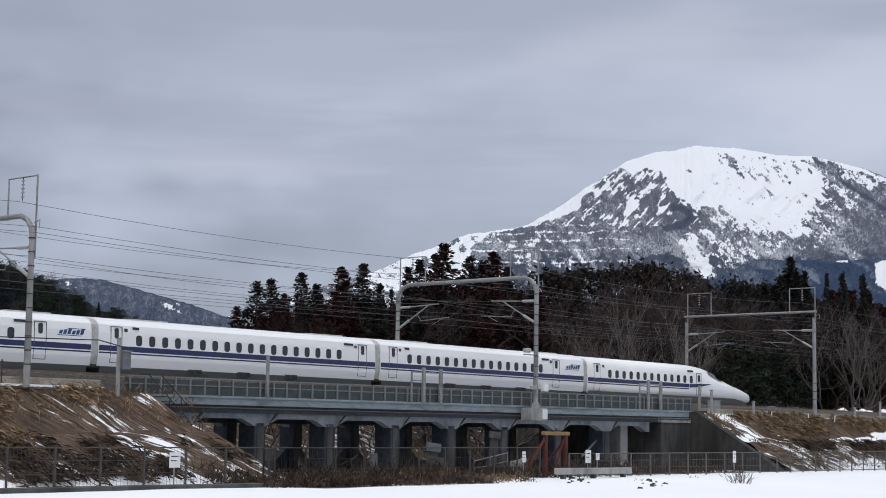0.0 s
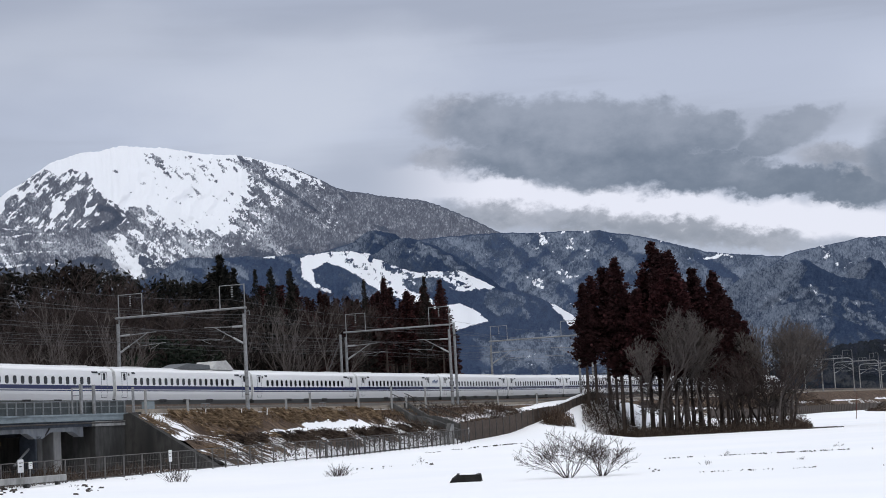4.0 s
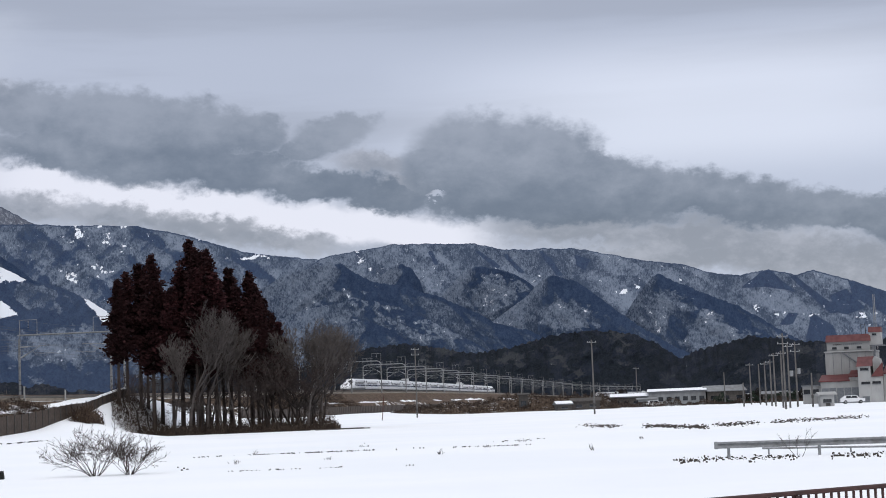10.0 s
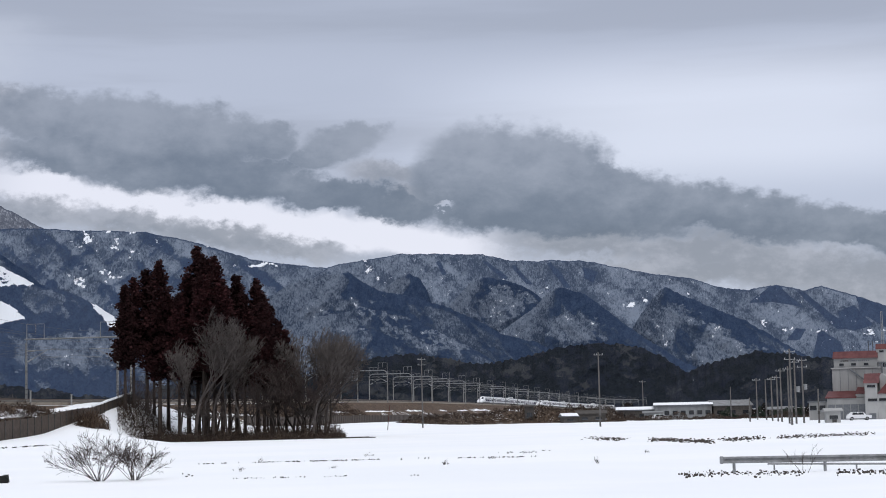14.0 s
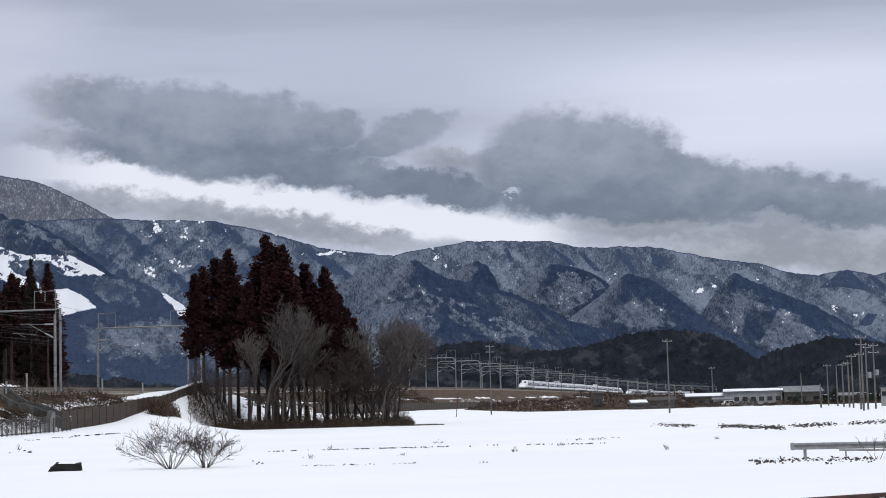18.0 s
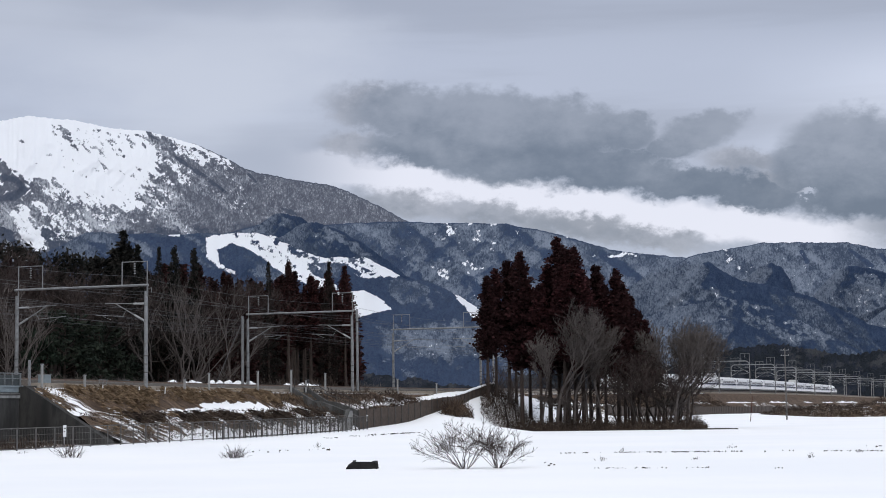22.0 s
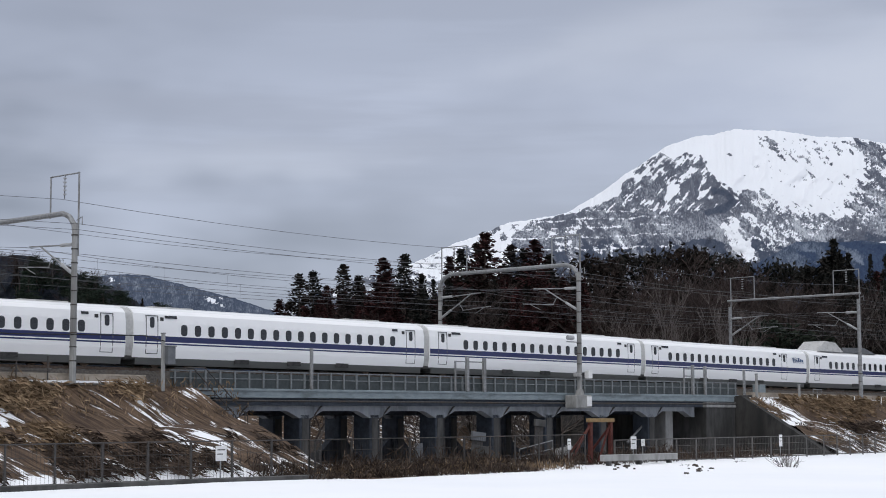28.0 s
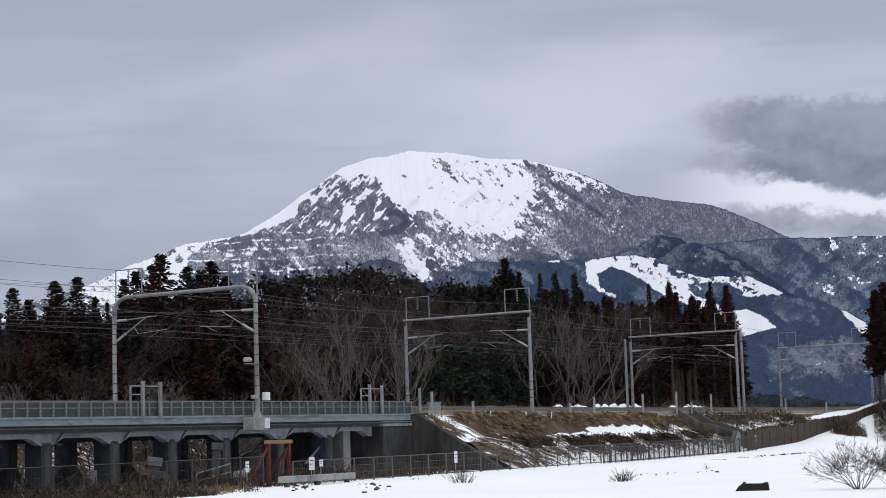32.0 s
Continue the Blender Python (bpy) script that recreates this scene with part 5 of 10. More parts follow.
def build_mountains():
    build_range("mountain_summit", (-9, -7, -4.5, -2.05, -0.95, 0.9, 2.76, 3.71, 4.9, 6.01, 7.2, 8.49, 9.6, 10.95, 12.09, 13.93, 15.44, 16.8, 18.22, 19.5, 20.73, 23, 26),
                (3.4, 3.9, 4.7, 5.5, 6.04, 6.72, 7.0, 7.55, 8.35, 9.09, 9.45, 9.62, 9.55, 9.32, 9.25, 8.77, 8.01, 7.68, 7.5, 6.98, 6.29, 5.5, 4.6), 3300, 4650, IBUKI,
                "broad snow-capped mountain with grey frosted forest on its flanks", paint=paint_summit, spur=0.10, base=0.5, step=0.036)
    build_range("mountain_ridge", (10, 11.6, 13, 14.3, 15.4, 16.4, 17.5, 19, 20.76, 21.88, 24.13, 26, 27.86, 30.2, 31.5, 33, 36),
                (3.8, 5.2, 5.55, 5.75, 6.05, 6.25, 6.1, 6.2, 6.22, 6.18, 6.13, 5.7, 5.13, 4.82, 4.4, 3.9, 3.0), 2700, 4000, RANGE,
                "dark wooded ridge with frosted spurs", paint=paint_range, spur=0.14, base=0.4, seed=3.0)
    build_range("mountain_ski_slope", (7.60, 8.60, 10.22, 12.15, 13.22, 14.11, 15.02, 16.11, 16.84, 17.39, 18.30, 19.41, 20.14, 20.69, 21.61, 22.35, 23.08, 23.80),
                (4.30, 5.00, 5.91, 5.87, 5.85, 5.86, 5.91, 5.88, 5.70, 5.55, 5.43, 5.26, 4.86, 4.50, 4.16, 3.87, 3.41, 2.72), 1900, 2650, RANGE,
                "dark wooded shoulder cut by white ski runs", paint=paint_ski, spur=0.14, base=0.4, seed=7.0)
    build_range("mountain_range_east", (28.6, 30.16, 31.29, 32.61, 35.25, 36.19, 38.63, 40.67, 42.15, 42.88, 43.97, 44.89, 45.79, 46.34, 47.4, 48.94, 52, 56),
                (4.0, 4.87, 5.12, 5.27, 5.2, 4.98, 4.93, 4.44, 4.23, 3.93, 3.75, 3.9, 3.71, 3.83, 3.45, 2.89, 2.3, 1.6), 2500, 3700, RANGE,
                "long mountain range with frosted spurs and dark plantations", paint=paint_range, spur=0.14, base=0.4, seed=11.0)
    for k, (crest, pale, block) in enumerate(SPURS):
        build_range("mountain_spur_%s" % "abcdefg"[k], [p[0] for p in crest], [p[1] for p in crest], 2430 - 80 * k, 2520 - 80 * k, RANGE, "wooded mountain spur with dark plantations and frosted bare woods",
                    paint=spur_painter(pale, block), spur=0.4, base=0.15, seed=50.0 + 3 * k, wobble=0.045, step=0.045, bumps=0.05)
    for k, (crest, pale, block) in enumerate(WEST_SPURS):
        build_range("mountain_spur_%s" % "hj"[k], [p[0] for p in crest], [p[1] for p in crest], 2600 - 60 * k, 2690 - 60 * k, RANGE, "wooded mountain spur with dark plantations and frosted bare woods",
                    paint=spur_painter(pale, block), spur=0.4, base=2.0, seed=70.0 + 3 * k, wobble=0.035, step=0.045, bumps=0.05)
    build_range("hill_east", (28, 30.27, 31.77, 33.27, 34.76, 35.89, 37.78, 39.09, 40.39, 41.3, 42.3), (0.9, 1.55, 1.9, 1.95, 1.6, 1.65, 2.08, 2.18, 2.0, 1.55, 0.9), 1650, 1800, HILL,
                "low dark wooded hill behind the fields", paint=paint_hill, spur=0.3, base=-0.1, step=0.03, wobble=0.07, seed=23.0, bumps=0.10)
    build_range("hill_far_east", (40.6, 41.6, 42.58, 44.25, 45.87, 47.2, 48.87, 52, 57), (0.4, 1.0, 1.4, 1.78, 1.55, 1.45, 1.5, 1.4, 0.9), 1620, 1760, HILL,
                "low dark wooded hill behind the grain store", paint=paint_hill, spur=0.3, base=-0.1, step=0.03, wobble=0.07, seed=29.0, bumps=0.10)
    build_range("hill_middle", (13, 16, 19, 21, 23, 25, 27, 29), (0.8, 1.0, 1.25, 1.0, 0.7, 1.1, 1.5, 1.2), 1690, 1840, HILL,
                "dark tree line at the foot of the mountains", paint=paint_hill, spur=0.2, base=-0.1, step=0.04, wobble=0.12, seed=31.0, bumps=0.10)
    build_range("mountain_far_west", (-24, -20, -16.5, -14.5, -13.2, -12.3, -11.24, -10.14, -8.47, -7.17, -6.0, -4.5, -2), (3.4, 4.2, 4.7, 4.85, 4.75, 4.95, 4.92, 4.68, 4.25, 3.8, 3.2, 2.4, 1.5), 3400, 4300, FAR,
                "far mountains with thin snow, haze put into their blue colour", paint=paint_far, spur=0.4, base=0.4, seed=37.0)
    build_range("hill_west", (-26, -21, -18, -16.5, -15.3, -14.4, -13.6, -12.6, -11.6, -10.6, -9.6), (3.5, 4.6, 5.0, 5.35, 5.5, 5.3, 5.1, 4.6, 4.1, 3.6, 2.8), 330, 420, HILL,
                "near dark wooded hill", paint=paint_hill, spur=0.3, base=0.4, step=0.06, wobble=0.16, seed=41.0)


build_mountains()

# ---------------------------------------------------------------- railway: tracks, bridge, portals, wires
LINE = line_pose(0, 0)
rail_z = lambda s: RAIL + rise(s)              # level of the line
track_z = lambda s: RAIL + rise(s) + float(dip(s))    # top of the rails


def sweep(shape, off0, off1, z0, z1, s0, s1, n=1, level=None):
    """A bar along the line between two offsets and two heights over the rails."""
    at_ = [s0 + (s1 - s0) * k / n for k in range(n + 1)]
    level = level or rail_z
    shape.loft([[(s, o + bend(s), level(s) + z) for o, z in ((off0, z0), (off1, z0), (off1, z1), (off0, z1))] for s in at_])
    return shape


def build_tracks():
    bed = Shape()
    bends = (-420, -100, 40, 70, 100, 125, 165, 230, 300, 380, 500, 620, 700, 800, 900, 1000, 1100, 1250, 1400, 1600, 1800, 2100, 2400)
    for off in (-2.15, 2.15):
        bed.loft([[(s, o + bend(s), z) for o, z in ((off - 1.9, rail_z(s) - 1.0), (off + 1.9, rail_z(s) - 1.0), (off + 1.45, track_z(s) - 0.2), (off - 1.45, track_z(s) - 0.2))] for s in bends])
    tagged(part("track_bed", bed, BALLAST, m=LINE), "grey-brown ballast under two railway tracks", "track bed", kind="structure")
    for off in (-2.15, 2.15):
        tr = thing("railway_track", "pair of steel rails on concrete sleepers", "railway track", LINE, "railway tracks")
        for g in (-0.72, 0.72):
            part("rail", Shape().loft([[(s, off + g + bend(s) + w, track_z(s) + h) for w, h in ((-0.035, -0.17), (0.035, -0.17), (0.035, 0.0), (-0.035, 0.0))] for s in bends]), RAIL_STEEL, tr)
        sl = Shape()
        for k in range(420):
            s = -20 + k * 0.75
            sl.box(s - 0.12, s + 0.12, off - 1.2, off + 1.2, track_z(s) - 0.28, track_z(s) - 0.165)
        tagged(part("sleeper_row", sl, CONCRETE, tr, "concrete sleepers", fix=False), kind="stuff")
    # cable trough with a lid along the near edge
    for s0, s1, n in ((-120, 60, 6), (122.5, 181, 5), (183, 420, 9), (420, 1500, 14)):
        tro = thing("cable_trough", "low beige concrete cable trough along the track", "cable trough", LINE, "cable troughs")
        part("trough", sweep(Shape(), -6.35, -5.75, -1.05, -0.62, s0, s1, n, track_z), SLAB, tro)
        part("lid", sweep(Shape(), -6.4, -5.7, -0.62, -0.54, s0, s1, n, track_z), SLAB, tro)
        if s0 < 400:
            part("snow_line", sweep(Shape(), -6.75, -6.42, -1.05, -0.93, s0, s1, n, track_z), SNOW, tro, "strip of old snow")


def build_bridge():
    br = thing("railway_bridge", "blue-grey railway viaduct on short frames with haunched beams", "bridge", LINE)
    s0, s1 = 62.2, 121.0
    z = lambda s, d: rail_z(s) + d
    deck = Shape()
    sweep(deck, -5.6, 5.6, -1.55, -0.98, s0, s1, 4)
    part("deck", deck, CONCRETE, br)
    edge = sweep(Shape(), -5.95, -5.6, -1.52, -1.12, s0, s1, 4)
    part("edge_beam", edge, GREY_PAINT, br, "pale blue-grey edge beam")
    part("edge_lip", sweep(Shape(), -6.02, -5.6, -1.115, -0.98, s0, s1, 4), GREY_PAINT, br)
    part("lower_girder", sweep(Shape(), -5.75, -5.45, -1.98, -1.54, s0, s1, 4), SHADED_PIER, br, "dark girder under the edge beam")
    part("far_girder", sweep(Shape(), 5.4, 5.8, -1.98, -1.0, s0, s1, 4), SHADED_PIER, br)
    part("pipe", Shape().path([(s0, -6.1, z(s0, -1.70)), (92, -6.1, z(92, -1.74)), (s1, -6.1, z(s1, -1.70))], 0.06, 8), DARK_STEEL, br, "thin service pipe")
    # haunched frames
    cols = [67.0, 73.1, 79.2, 85.4, 91.2, 97.0, 103.4, 109.6]
    for off in (-5.05, 4.6):
        for a, b in zip([64.0] + cols, cols + [115.5]):
            h, w = 0.75, 1.5
            prof = [(a, z(a, -2.75)), (a + 0.45, z(a, -2.75)), (a + w, z(a, -2.30)), (b - w, z(b, -2.30)), (b - 0.45, z(b, -2.75)), (b, z(b, -2.75)), (b, z(b, -1.9)), (a, z(a, -1.9))]
            part("haunched_beam", Shape().prism(prof, "y", off - 0.30, off + 0.30), BEAM_PAINT, br, "pale grey concrete beam with haunches")
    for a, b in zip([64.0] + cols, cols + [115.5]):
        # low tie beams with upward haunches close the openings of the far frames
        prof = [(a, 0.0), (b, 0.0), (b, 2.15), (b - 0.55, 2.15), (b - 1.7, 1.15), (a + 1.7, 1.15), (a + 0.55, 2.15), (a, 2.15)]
        part("tie_beam", Shape().prism(prof, "y", 4.3, 4.9), SHADED_PIER, br, "dark low tie beam with haunches")
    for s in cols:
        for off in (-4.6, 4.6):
            # side shade is put into the dark column colour, light into its front plate
            part("column", Shape().box(s - 0.42, s + 0.42, off - 0.75, off + 0.75, -0.3, z(s, -2.5), 0.05), SHADED_PIER, br, "blue-grey column with its side shade put into the dark colour")
            part("column_face", Shape().box(s - 0.26, s + 0.30, off - 0.79, off - 0.752, 0.36, z(s, -2.76)), DARK_CONCRETE, br, "paler plate colouring the lit front of the column")
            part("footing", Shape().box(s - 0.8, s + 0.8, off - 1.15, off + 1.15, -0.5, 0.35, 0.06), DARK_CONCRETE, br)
        part("cross_beam", Shape().box(s - 0.35, s + 0.35, -3.6, 3.6, z(s, -2.55), z(s, -1.9)), SHADED_PIER, br)
        part("drain_pipe", Shape().path([(s + 1.4, -5.4, z(s, -1.95)), (s + 0.9, -5.35, z(s, -2.45)), (s + 0.55, -5.2, z(s, -2.9)), (s + 0.55, -5.2, 0.3)], 0.055, 7), DARK_STEEL, br)
    # abutments and wing walls
    for a, b, wing in ((60.6, 63.4, -1), (116.2, 121.4, 1)):
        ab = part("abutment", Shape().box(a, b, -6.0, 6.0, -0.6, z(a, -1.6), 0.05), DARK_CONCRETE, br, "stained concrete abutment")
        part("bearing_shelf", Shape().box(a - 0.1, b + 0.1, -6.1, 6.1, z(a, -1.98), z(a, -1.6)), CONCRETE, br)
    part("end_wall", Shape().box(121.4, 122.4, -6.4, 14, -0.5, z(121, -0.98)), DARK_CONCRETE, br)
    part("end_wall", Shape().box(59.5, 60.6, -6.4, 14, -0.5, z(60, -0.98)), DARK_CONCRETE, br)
    prof = [(-14.3, -0.5), (-5.9, -0.5), (-5.9, z(121, -1.05)), (-6.6, z(121, -1.05)), (-14.3, 0.75)]
    part("wing_wall", Shape().prism(prof, "x", 120.4, 121.1), WING, br, "sloping dark concrete wing wall")
    part("pier", Shape().box(112.6, 113.6, -4.6, -3.4, -0.5, z(113, -1.9), 0.06), CONCRETE, br)
    part("prop", Shape().tube((107.3, -4.7, 1.6), (110.6, -4.7, 3.7), 0.09), GALV, br)
    # parapet: panel, posts and rails
    for off, sgn in ((-5.78, -1), (5.78, 1)):
        # added height of sheet fills the open railing, dark as the track bed behind
        part("parapet_panel", sweep(Shape(), off - 0.02, off + 0.02, -0.98, -0.12, s0, s1, 4), PANEL_FILL, br, "dark blue-grey parapet sheet, also filling the open upper railing")
        part("top_rail", sweep(Shape(), off - 0.05, off + 0.05, -0.03, 0.05, s0, s1, 4), PARAPET_STEEL, br)
        part("middle_rail", sweep(Shape(), off - 0.07, off - 0.022, -0.45, -0.39, s0, s1, 4), PARAPET_STEEL, br)
        n = int((s1 - s0) / 1.12)
        me = Shape().box(-0.045, 0.045, -0.05, 0.05, 0, 0.98).mesh("parapet_post", PARAPET_STEEL)
        for k in range(n + 1):
            s = s0 + 0.3 + k * 1.12
            if s < s1:
                part("parapet_post", me, GALV, br, m=Matrix.Translation((s, off + sgn * 0.075, z(s, -0.96))))
    # tall marker posts and gate frames on the edge
    for s, h in ((73.0, 1.55), (121.8, 1.1)):
        part("tall_post", Shape().box(s - 0.09, s + 0.09, -6.12, -5.94, z(s, -1.0), z(s, h), 0.02), GALV, br)
    for s in (86.3, 113.2):
        part("gate_post", Shape().box(s + 1.0, s + 1.24, -6.15, -5.95, z(s, -1.0), z(s, 1.35), 0.02), GALV, br)
        part("gate_post", Shape().box(s + 2.75, s + 2.99, -6.15, -5.95, z(s, -1.0), z(s, 1.30), 0.02), GALV, br)
        part("gate_rail", Shape().box(s - 0.1, s + 2.8, -6.07, -6.01, z(s, 0.98), z(s, 1.06)), GALV, br)
        part("gate_rail", Shape().box(s - 0.1, s + 1.0, -6.07, -6.01, z(s, 0.42), z(s, 0.50)), GALV, br)
        part("gate_stile", Shape().box(s - 0.14, s - 0.04, -6.1, -6.0, z(s, -1.0), z(s, 1.06)), GALV, br)
    # stairs down the west slope
    for k in range(9):
        part("stair_tread", Shape().box(63.6 + k * 0.32, 64.0 + k * 0.32, -7.4, -6.4, z(63, -1.2 - k * 0.28), z(63, -1.14 - k * 0.28)), DARK_STEEL, br)
    for off in (-7.45, -6.4):
        part("stair_rail", Shape().path([(62.0, off, z(62, 0.1)), (63.4, off, z(62, 0.1)), (66.6, off, z(62, -2.6)), (66.6, off, 1.2)], 0.035, 6), DARK_STEEL, br)
        for k in (0, 4, 8):
            part("stair_post", Shape().tube((63.6 + k * 0.35, off, z(63, -1.2 - k * 0.28)), (63.6 + k * 0.35, off, z(63, -0.0 - k * 0.29)), 0.03, n=6), DARK_STEEL, br)


def build_portal(curved, near_base):
    """Overhead line portal across both tracks; its space has the rails' middle at the origin."""
    po = thing("overhead_line_portal", "grey steel overhead line portal spanning both tracks", "line portal", None, "overhead line portals")
    n0, n1 = -6.8, 6.8
    stripe = curved
    for off, b in ((n0, near_base), (n1, -1.0)):
        r = 0.17
        part("pole", Shape().tube((0, off, b), (0, off, 7.75), r + 0.02, r - 0.02, 10), CONCRETE if stripe else GALV, po)
        for k in range(10 if stripe else 3):
            zz = 0.3 + k * 0.75
            part("pole_band", Shape().tube((0, off, zz), (0, off, zz + 0.07), r + 0.022, n=10), DARK_STEEL, po)
        part("cap_mast", Shape().tube((0.22, off, 6.0), (0.22, off, 10.55), 0.055, n=6), GALV, po)
    # beam
    if curved:
        pts = [(0, n0, 7.2), (0, n0 + 0.12, 7.7), (0, n0 + 0.5, 8.12), (0, n0 + 1.1, 8.35), (0, n1 - 1.1, 8.35), (0, n1 - 0.5, 8.12), (0, n1 - 0.12, 7.7), (0, n1, 7.2)]
    else:
        pts = [(0, n0 - 0.25, 8.3), (0, n1 + 0.25, 8.3)]
    part("beam", Shape().path(pts, 0.15 if curved else 0.11, 9), GALV, po)
    # feeder loops over both ends
    for a, b in ((n0, n0 + 2.6), (n1 - 2.6, n1)):
        lp = part("feeder_frame", Shape().path([(0.22, a, 8.2), (0.22, a, 10.5), (0.22, b, 10.5), (0.22, b, 8.2)], 0.055, 6), GALV, po)
        m = (a + b) / 2
        for k in range(5):
            part("insulator_disc", Shape().tube((0.22, m, 10.35 - k * 0.22), (0.22, m, 10.27 - k * 0.22), 0.11, 0.07, 8), INSULATOR, lp)
        part("hanger", Shape().tube((0.22, m, 10.5), (0.22, m, 9.2), 0.025, n=5), DARK_STEEL, lp)
    # cantilevers that hold the contact wires
    for sgn, off in ((-1, n0), (1, n1)):
        inn = -sgn
        tip = off + inn * 3.9
        ca = part("cantilever", Shape().path([(0, off + inn * 1.2, 6.62), (0, tip + inn * 0.3, 6.75)], 0.045, 6), GALV, po)
        part("brace", Shape().path([(0, off + inn * 1.1, 5.55), (0, off + inn * 3.1, 6.66)], 0.05, 6), GALV, po)
        part("upper_insulator", Shape().tube((0, off + inn * 0.2, 6.6), (0, off + inn * 1.25, 6.62), 0.10, n=8), INSULATOR, po)
        part("lower_insulator", Shape().tube((0, off + inn * 0.2, 5.05), (0, off + inn * 1.15, 5.58), 0.10, n=8), INSULATOR, po)
        part("registration_arm", Shape().path([(0, off + inn * 2.3, 5.5), (0, off + inn * 5.2, 5.68)], 0.03, 5), GALV, po)
        part("steady_arm", Shape().path([(0, off + inn * 4.6, 5.65), (0, off + inn * 4.2, 5.45), (0, off + inn * 3.6, 5.2)], 0.022, 5), GALV, po)
        part("drop_bar", Shape().path([(0, off + inn * 2.0, 6.05), (0, off + inn * 2.4, 5.5)], 0.025, 5), GALV, po)
    part("wire_bracket", Shape().path([(0.1, n0, 7.9), (0.1, n0 - 0.5, 8.05), (0.1, n0 - 0.5, 7.6)], 0.03, 5), GALV, po)
    return po


PORTALS = [8.0, 54.8, 98.8, 139.8] + [190.0 + 50 * k for k in range(29)]


def build_portals():
    first = build_portal(True, -0.9)
    plain_ = build_portal(False, -1.2)
    first.matrix_basis = line_pose(PORTALS[1], 0, rail_z(PORTALS[1]))
    plain_.matrix_basis = line_pose(PORTALS[3], 0, rail_z(PORTALS[3]))
    for i, s in enumerate(PORTALS):
        if i in (1, 3):
            continue
        copy_thing(first if (i in (0, 2) or i > 5) else plain_, line_pose(s, 0, rail_z(s)))
    # double pole beside the fourth portal
    for ds in (1.6,):
        p = thing("strain_mast", "plain grey strain mast beside a line portal", "mast", line_pose(190 + ds, -6.8, rail_z(190)))
        part("pole", Shape().tube((0, 0, -1.2), (0, 0, 8.6), 0.17, 0.15, 9), GALV, p)
        part("strap", Shape().tube((0, 0, 7.0), (0, 0, 7.15), 0.19, n=9), DARK_STEEL, p)
        p = thing("strain_mast", "plain grey strain mast beside a line portal", "mast", line_pose(190 - 1.5, 6.8, rail_z(190)))
        part("pole", Shape().tube((0, 0, -1.2), (0, 0, 8.0), 0.17, 0.15, 9), GALV, p)
        part("stay", Shape().tube((0, 0, 7.5), (-7, 0, 0), 0.03, n=5), WIRE, p)
    # bracket under the pole on the bridge, cabinets on it
    s = PORTALS[2]
    fx = thing("pole_bracket", "pale concrete bracket carrying a line pole on the bridge edge", "bracket", line_pose(s, -6.8, rail_z(s)))
    part("block", Shape().box(-0.85, 0.95, -0.35, 0.7, -2.1, -1.15, 0.05), CONCRETE, fx)
    part("plate", Shape().box(0.35, 0.9, -0.40, -0.352, -1.95, -1.25), WHITE_SIGN, fx)
    part("collar", Shape().tube((0, 0, -1.15), (0, 0, -0.75), 0.36, 0.22, 10), CONCRETE, fx)
    sw = thing("line_switch_box", "small pale switch boxes fixed to a line pole", "switch box", line_pose(s, -6.8, rail_z(s)))
    part("box_large", Shape().box(0.62, 1.1, -0.35, 0.05, 0.05, 0.62, 0.03), WHITE_SIGN, sw)
    part("box_small", Shape().box(-0.75, -0.2, -0.3, 0.0, 0.15, 0.42, 0.03), CONCRETE, sw)
    part("drum", Shape().tube((-1.35, 0, 2.95), (-0.75, 0, 2.95), 0.17, n=10), INSULATOR, sw)
    part("drum_arm", Shape().tube((-1.45, 0, 2.65), (0, 0, 2.65), 0.04, n=6), GALV, sw)


def build_wires():
    """Each overhead wire hangs from portal to portal."""
    kinds = [(-5.5, 9.15, 0.55, "feeder_wire"), (5.5, 9.15, 0.55, "feeder_wire"), (-7.3, 7.65, 0.45, "feeder_wire"), (-7.15, 7.35, 0.4, "feeder_wire"),
             (-2.2, 6.75, 0.75, "messenger_wire"), (2.2, 6.75, 0.75, "messenger_wire"), (-2.2, 5.72, 0.35, "auxiliary_wire"), (2.2, 5.72, 0.35, "auxiliary_wire"),
             (-2.2, 5.15, 0.03, "contact_wire"), (2.2, 5.15, 0.03, "contact_wire"), (-6.8, 6.1, 0.3, "return_wire"), (6.8, 7.6, 0.4, "feeder_wire")]
    for off, h, sag, name in kinds:
        pts = [(PORTALS[0], off, rail_z(PORTALS[0]) + h)]
        for a, b in zip(PORTALS, PORTALS[1:]):
            n = 8 if a < 300 else 3
            for k in range(1, n + 1):
                u = k / n
                s = a + (b - a) * u
                pts.append((s, off + float(bend(s)), rail_z(s) + h - 4 * sag * u * (1 - u)))
        sh = Shape().path(pts, 0.015, 4)
        w = part(name, sh, WIRE, m=LINE, fix=False)
        tagged(w, "thin dark overhead wire sagging between portals", "overhead wire", "overhead wires")
    dr = Shape()
    for off in (-2.2, 2.2):
        for a, b in list(zip(PORTALS, PORTALS[1:]))[:8]:
            for k in range(1, 9):
                u = k / 9
                s = a + (b - a) * u
                dr.tube((s, off, rail_z(s) + 5.15), (s, off, rail_z(s) + 6.75 - 3.0 * u * (1 - u)), 0.005, n=3, caps=False)
    tagged(part("wire_droppers", dr, WIRE, m=LINE, fix=False), "thin droppers between the overhead wires", "droppers", kind="stuff")


build_tracks()
build_bridge()
build_portals()
build_wires()

# ---------------------------------------------------------------- trees


